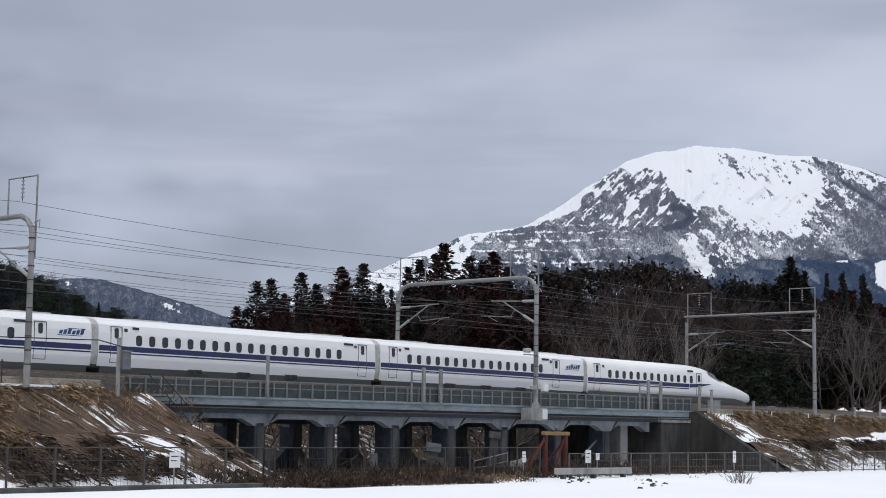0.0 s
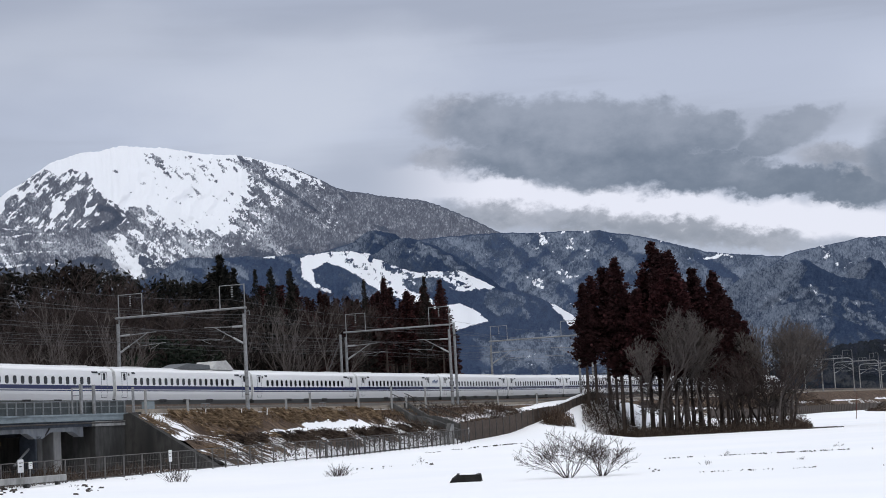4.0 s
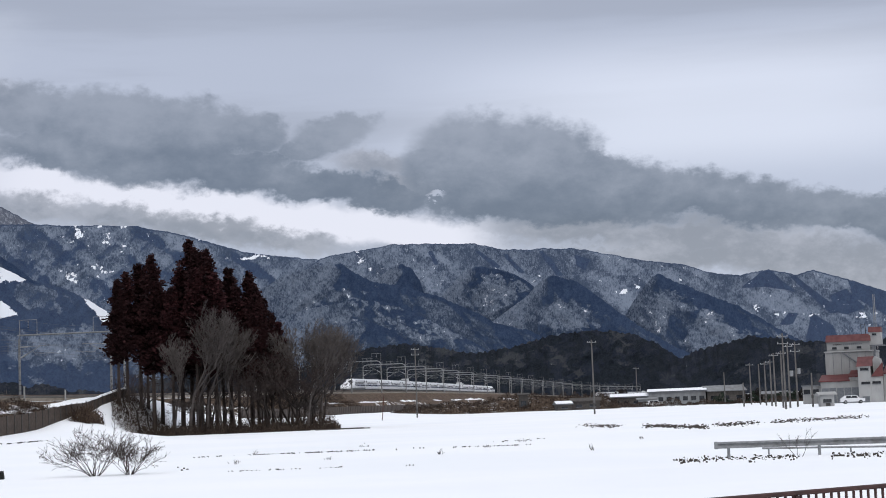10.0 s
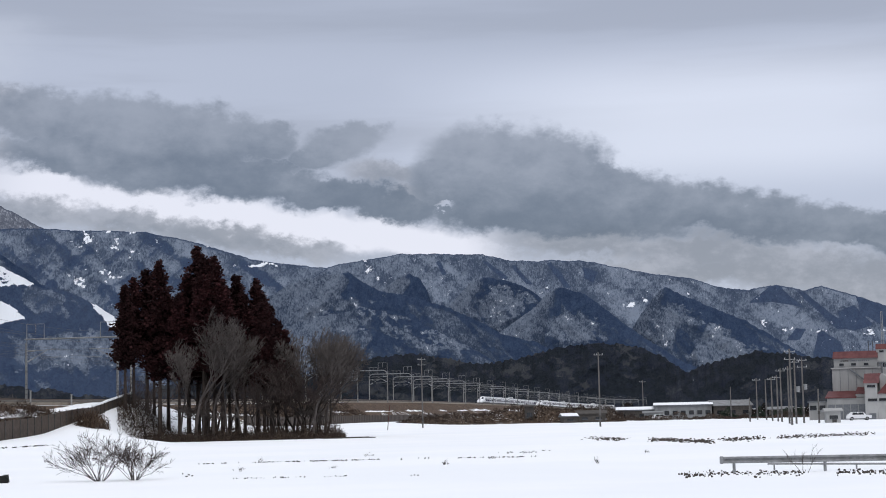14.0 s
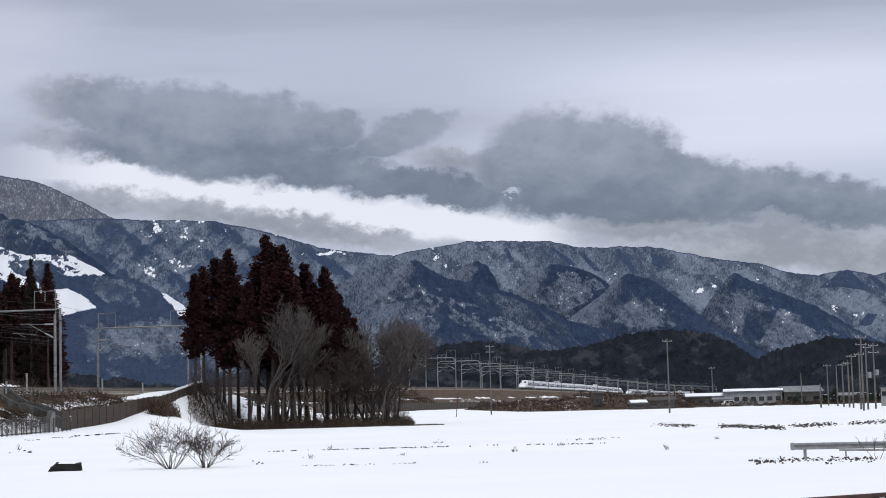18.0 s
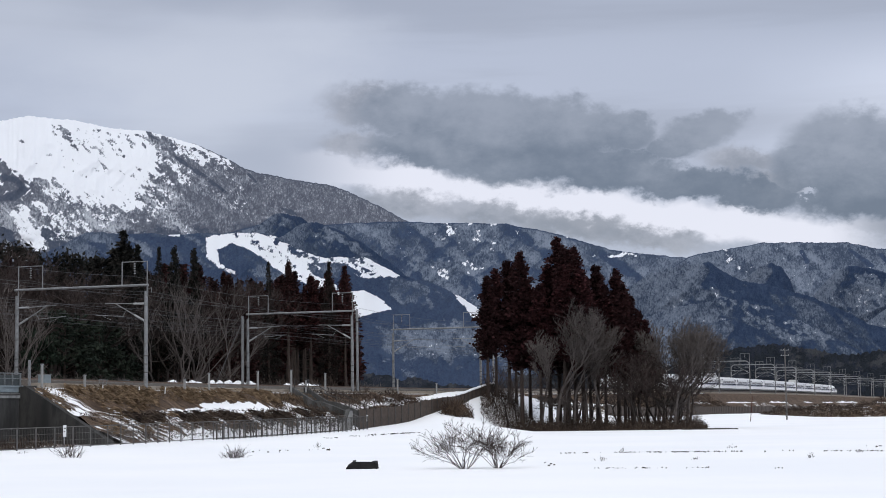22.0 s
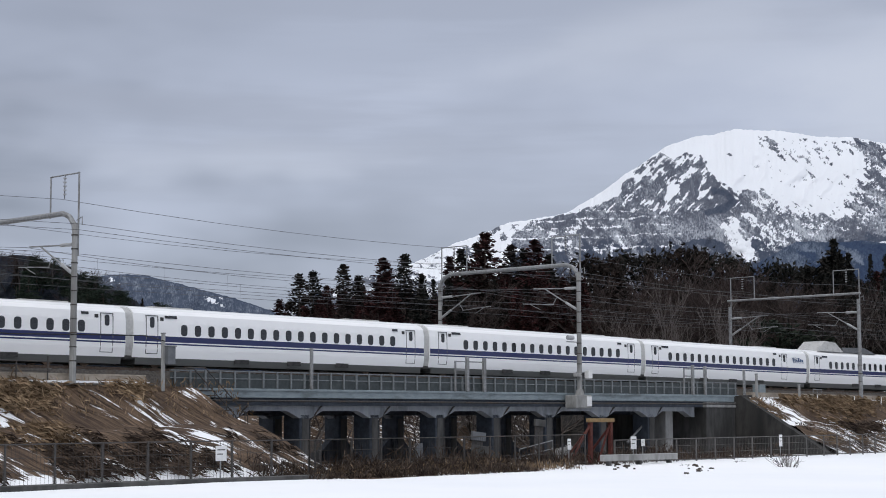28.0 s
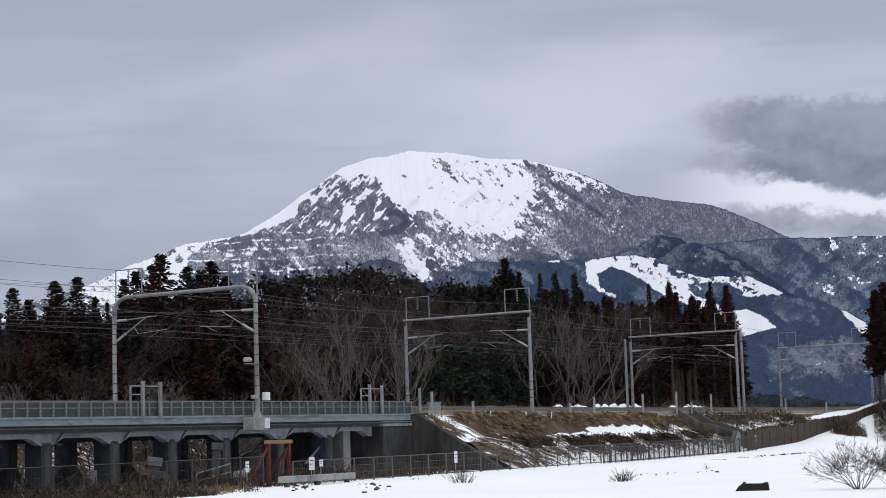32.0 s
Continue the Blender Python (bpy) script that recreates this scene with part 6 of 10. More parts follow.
def leaf_mesh(name, C, Dv, length, width, mat, rng):
    """Many small pointed sprays: each a bent diamond at C along Dv."""
    n = len(C)
    Dv = Dv / np.linalg.norm(Dv, axis=1, keepdims=True)
    side = np.cross(Dv, rng.normal(size=(n, 3)))
    side /= np.linalg.norm(side, axis=1, keepdims=True) + 1e-9
    up = np.cross(side, Dv)
    l, w = np.broadcast_to(length, n)[:, None], np.broadcast_to(width, n)[:, None]
    A = C - Dv * l * 0.5
    B = C + side * w * 0.5 + up * l * 0.12
    E = C + Dv * l * 0.5 - up * l * 0.08
    F = C - side * w * 0.5 + up * l * 0.12
    V = np.stack([A, B, E, F], 1).reshape(-1, 3)
    me = bpy.data.meshes.new(name)
    i = np.arange(n)[:, None] * 4
    me.from_pydata(V.tolist(), [], np.concatenate([i + np.array([[0, 1, 2, 3]])], 0).tolist())
    me.materials.append(mat)
    me.update()
    return me


def make_cedar(seed, mat, bare=0.25, spread=0.13, n=3600, label="", category="tree", ragged=0.3, boughs=150, taper=0.75, loose=1.0):
    """A conifer one metre tall, to be scaled: tapered trunk, dead lower branches, crown of sprays in uneven whorls."""
    rng = np.random.RandomState(seed)
    H = 20.0
    t = thing("cedar_tree", label, category)
    tk = Shape()
    lean = rng.normal(size=2) * 0.15
    pts = [(lean[0] * u * u, lean[1] * u * u, H * u * 0.97) for u in np.linspace(0, 1, 8)]
    for k, (a, b) in enumerate(zip(pts, pts[1:])):
        tk.tube(a, b, 0.27 * (1 - k / 7.3), 0.27 * (1 - (k + 1) / 7.3), 7, False)
    for k in range(26):
        z = H * rng.uniform(bare * 0.5, 0.9)
        a = rng.uniform(0, 6.28)
        r = rng.uniform(0.6, 1.0) * H * spread * max(0.25, 1 - z / H)
        tk.tube((0, 0, z), (math.cos(a) * r, math.sin(a) * r, z + rng.uniform(-0.2, 0.5)), 0.045, 0.015, 4, False)
    part("trunk", tk, CEDAR_BARK, t, fix=False)
    # crown: boughs with clusters of sprays along them
    C, Dv, Ln = [], [], []
    for k in range(boughs):
        u = bare + (1 - bare) * ((k + rng.rand()) / boughs) ** 0.92
        prof = (1 - u) ** taper * min(1.0, 0.45 + (u - bare) / (1 - bare) * 2.6)
        r = H * spread * (prof + 0.05) * rng.uniform(1 - ragged, 1 + ragged * 0.6)
        a = rng.uniform(0, 6.28)
        m = max(5, int(n / boughs * (0.5 + prof)))
        q = rng.rand(m) ** 0.6
        jit = rng.normal(size=(m, 3)) * (0.16 + 0.18 * prof) * loose
        base = np.stack([np.cos(a) * r * q, np.sin(a) * r * q, H * u + 0.35 * r * q * q - 0.5 * r * q + 0 * q], 1)
        C.append(base + jit)
        d = np.stack([np.cos(a) + rng.normal(size=m) * 0.5, np.sin(a) + rng.normal(size=m) * 0.5, rng.normal(size=m) * 0.5 + 0.25], 1)
        Dv.append(d)
        Ln.append(rng.uniform(0.35, 0.75, m) * (0.6 + 0.4 * prof) * (1.0 if n > 1500 else 1.7) * (0.4 + 0.6 * loose))
    # leader
    m = 40
    z = H * rng.uniform(0.93, 1.0, m)
    C.append(np.stack([rng.normal(size=m) * 0.12, rng.normal(size=m) * 0.12, z], 1))
    Dv.append(np.stack([rng.normal(size=m) * 0.5, rng.normal(size=m) * 0.5, np.ones(m)], 1))
    Ln.append(np.full(m, 0.4))
    C, Dv, Ln = np.concatenate(C), np.concatenate(Dv), np.concatenate(Ln)
    part("crown", leaf_mesh("crown", C, Dv, Ln, Ln * (0.75 if n > 1500 else 1.1), mat, rng), mat, t)
    return t


def make_bare(seed, label, H=14.0, stems=1, spread=0.32, twigs=True, name="bare_tree", r0=0.16, depth=5, upward=0.55, mat=None, fork=3, thin=0.016):
    """A leafless tree or shrub: forking limbs down to fine twigs."""
    rng = np.random.RandomState(seed)
    t = thing(name, label, "tree" if name == "bare_tree" else "shrub")
    limb, twig = Shape(), Shape()

    def grow(p, d, length, r, level):
        n = 3 if level < 2 else 2
        q = p
        for k in range(n):
            d = (d + Vector(rng.normal(size=3)) * 0.13 + Vector((0, 0, 0.05 * upward))).normalized()
            e = q + d * (length / n)
            ra, rb = r * (1 - 0.35 * k / n), r * (1 - 0.35 * (k + 1) / n)
            if level < depth:
                (limb if level < 3 else twig).tube(q, e, ra, rb, 6 if level < 1 else (4 if level < 3 else 3), False)
            else:
                w = d.orthogonal().normalized() * ra * 1.3
                twig.add([q - w, q + w, e + w * 0.6, e - w * 0.6], [(0, 1, 2, 3)])
            q = e
            if level < depth and k < n - 1 and level > 0:
                side = (d + Vector(rng.normal(size=3)) * 0.8 + Vector((0, 0, 0.25))).normalized()
                grow(q, side, length * rng.uniform(0.45, 0.65), max(r * 0.45, thin), level + 1)
        if level < depth:
            for k in range(rng.randint(2, 4) if level < 3 else fork):
                ang = rng.uniform(0, 6.28)
                out = Vector((math.cos(ang), math.sin(ang), 0)) * spread * 2.0
                nd = (d * 1.0 + out + Vector((0, 0, upward * 0.6))).normalized()
                grow(q, nd, length * rng.uniform(0.58, 0.8), max(r * 0.58, thin), level + 1)

    for k in range(stems):
        a = rng.uniform(0, 6.28)
        out = 0.0 if stems == 1 else rng.uniform(0.1, 1.25)
        d = Vector((math.cos(a) * out, math.sin(a) * out, 1)).normalized()
        grow(Vector((math.cos(a) * 0.15 * (stems > 1), math.sin(a) * 0.15 * (stems > 1), -0.1)), d, H * (0.30 if stems == 1 else 0.36) * rng.uniform(0.8, 1.1), r0, 0)
    part("trunk", limb, mat or BARK, t, fix=False)
    part("twig_crown", twig, mat or TWIG, t, fix=False)
    return t


def make_pine(seed, label, H=9.0, wide=0.42, n=2600, mat=None):
    """A broad evergreen in rounded tiers of needles."""
    rng = np.random.RandomState(seed)
    t = thing("pine_tree", label, "tree")
    tk = Shape()
    C, Dv = [], []
    for k in range(7):
        tk.tube((0, 0, H * 0.135 * k), (0, 0, H * 0.135 * (k + 1)), 0.16 * (1 - k / 8), 0.16 * (1 - (k + 1) / 8), 6, False)
    tiers = 34
    for k in range(tiers):
        u = 0.06 + 0.93 * rng.rand()
        r = H * wide * (1 - u) ** 0.55 * rng.uniform(0.55, 1.0)
        a = rng.uniform(0, 6.28)
        c = np.array([math.cos(a) * r, math.sin(a) * r, H * u])
        tk.tube((0, 0, H * u * 0.85), c, 0.05, 0.02, 4, False)
        m = n // tiers
        pt = rng.normal(size=(m, 3)) * np.array([0.75, 0.75, 0.30]) * H / 11
        C.append(c + pt)
        Dv.append(rng.normal(size=(m, 3)) * np.array([1, 1, 0.7]) + np.array([0, 0, 0.4]))
    part("trunk", tk, CEDAR_BARK, t, fix=False)
    C, Dv = np.concatenate(C), np.concatenate(Dv)
    part("crown", leaf_mesh("crown", C, Dv, rng.uniform(0.3, 0.6, len(C)), 0.22, mat or PINE, rng), PINE, t)
    return t


OWN = {}


def plant(ob, p, height, own, wide=1.0, turn=0.0):
    """A copy of a tree of own height at p."""
    own = max(max(v.co.z for v in ch.data.vertices) for ch in ob.children) if ob not in OWN else OWN[ob]
    OWN[ob] = own
    k = height / own
    c = copy_thing(ob, pose(p.x, p.y, p.z - 0.15, 0, 0, turn))
    c.scale = (k * wide, k * wide, k)
    return c


def at_az(az, off):
    a = PHI - radians(az)
    r = (DIST + off) / math.sin(a)
    p = polar(az, r)
    p.z = ground_at(p.x, p.y)
    return p, r


BROWN = "tall cedar with reddish-brown winter needles"
GREEN = "dark blackish-green cedar in a dense wood"
cedars = [make_cedar(11 + k, WOOD_CEDAR, 0.10 + 0.04 * k, 0.125 + 0.012 * (k % 3), label=BROWN) for k in range(4)]
darks = [make_cedar(31 + k, DARK_CEDAR, 0.18, 0.12 + 0.015 * k, label=GREEN, ragged=0.4) for k in range(3)]
poles_ = [make_cedar(51 + k, WOOD_CEDAR, 0.50, 0.13, n=2400, label="slender cedar with a bare trunk and a high dark crown", ragged=0.4) for k in range(2)]
spires = [make_cedar(211 + k, (WOOD_CEDAR, DARK_CEDAR, DARK_CEDAR)[k], 0.06, 0.165 + 0.01 * k, n=4600, label="tall ragged cedar standing clear of the wood", ragged=0.35, boughs=380, taper=0.9, loose=0.55) for k in range(3)]
plain_darks = [make_cedar(41 + k, DARK_CEDAR, 0.2, 0.13, n=900, label=GREEN, ragged=0.4) for k in range(2)]
high = [make_cedar(61 + k, CEDAR, 0.34 + 0.05 * k, 0.132, n=6500, label="tall reddish-brown cedar with a bare lower trunk in a roadside grove", ragged=0.50, boughs=110, taper=0.62) for k in range(3)]
bares = [make_bare(71 + k, "leafless grey-brown broad tree in the wood", depth=5, spread=0.30 + 0.05 * k) for k in range(4)]
pales = [make_bare(171 + k, "leafless tree with pale grey limbs at the edge of the wood", depth=4, spread=0.30 + 0.08 * k, stems=3, r0=0.15, mat=PALE_TWIG, fork=4) for k in range(2)]
big_bare = make_bare(91, "dense leafless grey tree at the front of the grove", depth=6, spread=0.24, r0=0.13, fork=3, upward=0.8, mat=GROVE_TWIG)
pines = [make_pine(81, "broad dark green evergreen beside the track"), make_pine(82, "pine with flat tiers and snow-dusted tips", H=9, wide=0.28, n=1800, mat=DARK_CEDAR)]
TEMPLATES = cedars + spires + darks + plain_darks + poles_ + high + bares + pales + [big_bare] + pines

SKY_AZ = (-8.0, -6.9, -6.2, -5.0, -3.6, -1.6, 0.3, 2.0, 3.2, 5.2, 6.5, 8.3, 10.2, 11.4, 12.6, 13.6, 14.7, 16.0, 16.9, 18.2, 19.1, 20.2)
SKY_EL = (3.6, 4.3, 5.2, 5.3, 5.7, 5.8, 6.3, 6.25, 5.8, 5.9, 6.0, 5.6, 5.35, 6.05, 5.25, 5.35, 5.0, 4.85, 5.0, 4.9, 4.85, 4.0)


def build_forest():
    rng = np.random.RandomState(3)

    def tall(az, drop):
        return float(np.interp(az, SKY_AZ, SKY_EL)) - drop

    rows = [(20, 0.9, 0.55), (27, 0.55, 0.42), (36, 0.45, 0.42), (46, 0.45, 0.42), (58, 0.7, 0.45)]
    for off, drop, gap in rows:
        az = -6.9
        while az < 19.3:
            az += gap * rng.uniform(0.7, 1.3)
            p, r = at_az(min(az, 18.75), off + rng.uniform(-3, 3))
            if az > 15.5 and off < 25:
                continue
            h = EYE + r * math.tan(radians(tall(az, drop * rng.uniform(0.2, 1.6) + rng.uniform(0, 0.55)))) - p.z
            if az < 3.3:
                h *= rng.uniform(0.80, 0.93)
            u = rng.rand()
            if az < 3.3:
                kind = cedars if u < 0.62 else (darks if u < 0.9 else bares)
                if off < 25 and u > 0.45:
                    kind = bares
                    h *= 0.62
            elif az < 11.0:
                kind = bares if u < (0.85 if off < 30 else 0.30) else (cedars if u < 0.5 else darks)
                if off > 30 and kind is darks:
                    h *= rng.uniform(0.55, 0.76)
            elif az < 12.2:
                kind = darks
            elif az < 14.7:
                kind = bares if off < 30 else (cedars if u < 0.5 else darks)
            else:
                kind = poles_ if u < 0.7 else cedars
            ob = kind[rng.randint(len(kind))]
            if off > 40 and ob in darks:
                ob = plain_darks[rng.randint(2)]
            own = 20.0 if ob in cedars + spires + darks + plain_darks + poles_ + high else (14.0 if ob in bares else 9.0)
            own = {"bare_tree": 13.2}.get(ob.name.split(".")[0], own)
            if off > 55:
                ob, own = plain_darks[rng.randint(2)], 20.0
                if 3.0 < az < 11.0:
                    ob = bares[rng.randint(4)]
            c = plant(ob, p, max(h, 5), own, rng.uniform(1.0, 1.35) * (1.15 if own == 20 else 1.0), rng.uniform(0, 360))
            tagged(c, group="wood beside the railway")
    # single trees that stand out
    for az, off, el, ob, own, wide in ((11.45, 22, 6.05, darks[1], 20, 1.15), (11.9, 24, 5.6, darks[0], 20, 1.0), (9.6, 13.5, 3.5, pines[0], 9, 1.15), (10.7, 14.5, 3.1, pines[0], 9, 1.1), (8.7, 15, 2.9, pines[0], 9, 0.9),
                                       (18.72, 20, 4.85, poles_[1], 20, 0.85), (16.85, 22, 5.05, poles_[0], 20, 1.0), (13.1, 23, 5.55, darks[2], 20, 0.8), (13.75, 24, 5.45, darks[0], 20, 0.8), (16.2, 23, 5.0, spires[1], 20, 0.7), (18.2, 22, 5.0, spires[2], 20, 0.8), (12.6, 25, 5.5, spires[1], 20, 0.7)):
        p, r = at_az(az, off)
        h = EYE + r * math.tan(radians(el)) - p.z
        tagged(plant(ob, p, h, own, wide, 40 * az), group="wood beside the railway")
    # spires along the western skyline, then pines in tiers
    for k, (az, el, wide) in enumerate(((-6.81, 4.25, 1.2), (-6.18, 5.10, 1.2), (-5.71, 5.2, 1.2), (-5.25, 4.7, 1.0), (-4.69, 5.42, 1.1), (-4.21, 5.05, 1.1), (-3.38, 5.62, 1.2), (-2.67, 5.75, 1.1), (-2.1, 5.1, 1.0), (-1.14, 5.65, 1.0), (-0.78, 5.92, 1.0), (-0.24, 6.14, 1.0), (0.03, 6.46, 1.2),
                                        (0.9, 6.05, 1.1), (1.32, 5.92, 1.1), (1.69, 6.2, 1.1), (2.15, 5.7, 1.0))):
        p, r = at_az(az, 29 + 5 * (k % 3))
        tagged(plant(spires[k % 3], p, EYE + r * math.tan(radians(el)) - p.z, 20.0, wide * 1.75, 77 * k), group="wood beside the railway")
    for k, (az, el) in enumerate(((3.63, 5.75), (4.57, 5.85), (5.6, 5.85), (6.63, 6.02), (7.19, 5.88), (8.13, 5.68), (9.64, 5.45), (10.58, 5.35))):
        p, r = at_az(az, 33 + 4 * (k % 3))
        tagged(plant(pines[1], p, EYE + r * math.tan(radians(el)) - p.z, 9.0, rng.uniform(0.75, 1.0), 131 * k), group="wood beside the railway")
    # low leafless shrubs along the edge of the wood
    for k in range(60):
        az = rng.uniform(-6.5, 15.0) if k % 2 else rng.uniform(-2.8, 3.4)
        p, r = at_az(az, rng.uniform(11.5, 17))
        tagged(plant(pales[k % 2] if k % 3 else bares[k % 4], p, rng.uniform(3.0, 7.0), 13.2, rng.uniform(1.0, 1.5), rng.uniform(0, 360)), "low leafless grey shrub at the edge of the wood", group="wood beside the railway")
    for az, off, el in ((6.0, 15, 4.6), (6.9, 16, 4.9), (7.6, 15, 4.0), (5.2, 16, 4.0), (12.9, 17, 4.6), (13.6, 18, 4.9), (14.2, 17, 4.2)):
        p, r = at_az(az, off)
        tagged(plant(pales[int(az) % 2], p, EYE + r * math.tan(radians(el)) - p.z, 13.2, 0.8, 70 * az), "leafless tree with pale grey limbs at the edge of the wood", group="wood beside the railway")
    # wooded knoll beyond the west end
    for k in range(120):
        az = rng.uniform(-20, -10.2)
        r = rng.uniform(385, 419) if k % 2 else rng.uniform(318, 400)
        el = float(np.interp(az, (-21, -18, -15.3, -13.6, -11.6, -10.6), (4.3, 4.8, 5.3, 4.9, 4.0, 3.4))) * (rng.uniform(0.90, 0.98) if k % 2 else rng.uniform(0.55, 0.92))
        p = polar(az, r, EYE + r * math.tan(radians(el)) - 2.5)
        ob = (darks[:1] + bares + pines[:1] * 3)[rng.randint(8)]
        tagged(plant(ob, p, rng.uniform(4.5, 8), 20.0 if ob in darks else 13.2, 1.3, rng.uniform(0, 360)), "small dark tree on a wooded knoll", group="knoll trees")


def build_brush(name, s0, s1, o0, o1, n, tall, mat, label, seed, base=None):
    rng = np.random.RandomState(seed)
    S, O = rng.uniform(s0, s1, n), rng.uniform(o0, o1, n)
    clump = fbm(S * 0.35, O * 0.35, 3)
    h = tall * rng.uniform(0.3, 1.0, n) * np.clip(clump * 2 - 0.35, 0.1, 1.2)
    Zg = ground_z(S, O) if base is None else base(S, O)
    C = np.stack([ACROSS.x * (DIST + O) + ALONG.x * S, ACROSS.y * (DIST + O) + ALONG.y * S, Zg + h * rng.rand(n) * 0.9], 1)
    Dv = rng.normal(size=(n, 3)) * np.array([0.55, 0.55, 0.3]) + np.array([0, 0, 0.9])
    me = leaf_mesh(name, C, Dv, np.clip(h, 0.3, 1.4) * 0.9, 0.07, mat, rng)
    return tagged(new(name, me), label, "brush", kind="stuff")


def build_grove():
    """The grove of cedars that hides the line: az, top height, kind, width, distance."""
    rng = np.random.RandomState(9)
    rows = [(23.45, 21.1, high[0], 0.80, 231), (23.73, 22.3, high[1], 0.72, 235), (24.16, 23.7, high[2], 0.78, 238), (24.57, 24.5, high[0], 0.70, 233), (24.84, 20.5, high[1], 0.80, 240), (25.20, 19.8, high[2], 0.72, 231), (25.50, 22.9, high[0], 0.78, 235), (25.81, 26.8, high[1], 0.70, 238), (26.10, 24.8, high[2], 0.80, 233), (26.34, 25.7, high[0], 0.72, 240), (26.60, 21.7, high[1], 0.78, 231), (26.82, 19.4, high[2], 0.70, 235), (27.07, 22.8, high[0], 0.80, 238), (27.33, 19.7, high[1], 0.72, 233), (27.75, 22.4, high[2], 0.78, 240), (27.96, 19.5, high[0], 0.70, 231), (28.19, 18.2, high[1], 0.80, 235), (28.42, 16.3, high[2], 0.72, 238), (28.67, 14.9, high[0], 0.78, 233), (24.38, 20.9, high[1], 0.70, 240), (25.99, 22.4, high[2], 0.80, 231)]
    for az, top, ob, wide, r in rows:
        p = polar(az, r)
        p.z = ground_at(p.x, p.y)
        tagged(plant(ob, p, top - p.z, 20.0, wide * 1.5, az * 371), group="roadside grove")
    bare_rows = [(25.7, 17.6, 226, 1.0), (26.3, 15.5, 227, 0.9), (25.2, 13.5, 228, 0.8), (27.2, 13.0, 227, 0.8), (29.6, 15.0, 230, 1.05), (29.95, 13.5, 232, 1.0), (28.2, 11.0, 228, 0.8), (29.4, 14.5, 233, 0.9),
                 (29.0, 13.0, 235, 0.8), (25.95, 16.5, 229, 0.8), (26.75, 14.0, 229, 0.9), (28.9, 15.0, 236, 0.8), (29.55, 14.8, 227, 0.9), (29.75, 13.8, 235, 0.9), (30.0, 14.2, 229, 0.8)]
    # lower bare trees fill the front, dense at the eastern end
    bare_rows += [(rng.uniform(23.7, 28.8), rng.uniform(7.0, 12.0), rng.uniform(224.5, 234), rng.uniform(0.75, 1.0)) for k in range(17)]
    bare_rows += [(rng.uniform(28.9, 30.4), rng.uniform(8.5, 12.5), rng.uniform(226, 234), rng.uniform(0.9, 1.1)) for k in range(9)]
    for az, top, r, wide in bare_rows:
        p = polar(az, r)
        p.z = ground_at(p.x, p.y)
        ob = big_bare if top > 12.5 else bares[int(az * 10) % 4]
        tagged(plant(ob, p, top - p.z, 13.2, wide * 1.25, az * 91), "leafless grey tree among roadside cedars", group="roadside grove")
    n = 32000
    az = rng.uniform(23.2, 30.6, n)
    r = rng.uniform(221.5, 240, n)
    a = np.radians(az)
    X, Y = np.sin(a) * r, np.cos(a) * r
    S, O = X * ALONG.x + Y * ALONG.y, X * ACROSS.x + Y * ACROSS.y - DIST
    h = 2.1 * rng.uniform(0.1, 1, n) ** 1.1 * np.clip(fbm(az * 2.0, r * 0.3, 3) * 2 - 0.2, 0.15, 1.3)
    h = h * np.where(az > 29.0, 1.8, 1.0) * (0.12 + 0.88 * smooth(30.7, 30.0, az))
    C = np.stack([X, Y, ground_z(S, O) + h * rng.rand(n)], 1)
    Dv = rng.normal(size=(n, 3)) * np.array([0.7, 0.7, 0.4]) + np.array([0, 0, 0.7])
    tagged(new("grove_undergrowth", leaf_mesh("grove_undergrowth", C, Dv, rng.uniform(0.3, 1.0, n), 0.05, BRUSH, rng)), "tangled brown undergrowth below the roadside trees", "undergrowth", kind="stuff")
    # dark water-filled ditch in front
    for a0, a1, r, dz in ((24.6, 29.6, 222.0, 0.05), (29.8, 31.6, 218.0, 0.05), (30.4, 31.4, 222.5, 0.05)):
        sh = Shape()
        pts = []
        for k in range(9):
            az = a0 + (a1 - a0) * k / 8
            for rr, h in ((r, 0.0), (r + 0.9, 0.06)):
                p = polar(az, rr)
                pts.append((p.x, p.y, ground_at(p.x, p.y) + dz + h))
        base = [(x, y, z - 0.3) for x, y, z in pts]
        m = len(pts)
        fs = []
        for k in range(8):
            fs += [(2 * k, 2 * k + 2, 2 * k + 3, 2 * k + 1), (m + 2 * k, m + 2 * k + 1, m + 2 * k + 3, m + 2 * k + 2), (2 * k, m + 2 * k, m + 2 * k + 2, 2 * k + 2), (2 * k + 1, 2 * k + 3, m + 2 * k + 3, m + 2 * k + 1)]
        fs += [(0, 1, m + 1, m), (m - 2, 2 * m - 2, 2 * m - 1, m - 1)]
        sh.add(pts + base, fs)
        tagged(part("ditch_edge", sh, SOIL), "thin dark strip of thawed soil along a ditch", "ditch", "ditch edges")


build_forest()
build_grove()
build_brush("western_undergrowth", 40, 124, 24, 34, 5000, 3.0, BRUSH, "brown leafless undergrowth behind the bridge", 31)
build_brush("wood_undergrowth", 124, 250, 11, 30, 11000, 3.2, BRUSH, "brown leafless undergrowth at the edge of the wood", 21)
build_brush("bridge_undergrowth", 60, 124, 9, 24, 500, 0.8, BRUSH, "dead brush behind the bridge", 22)
def slope_z(S, O):
    g = ground_z(S, np.full_like(S, -15.5))
    return g + (RAIL - 0.95 + rise(S) + dip(S) - g) * np.interp(O, (-15.5, -12.0, -10.4, -9.4, -7.1, -6.6), (0, 0.40, 0.545, 0.575, 0.95, 1.0))


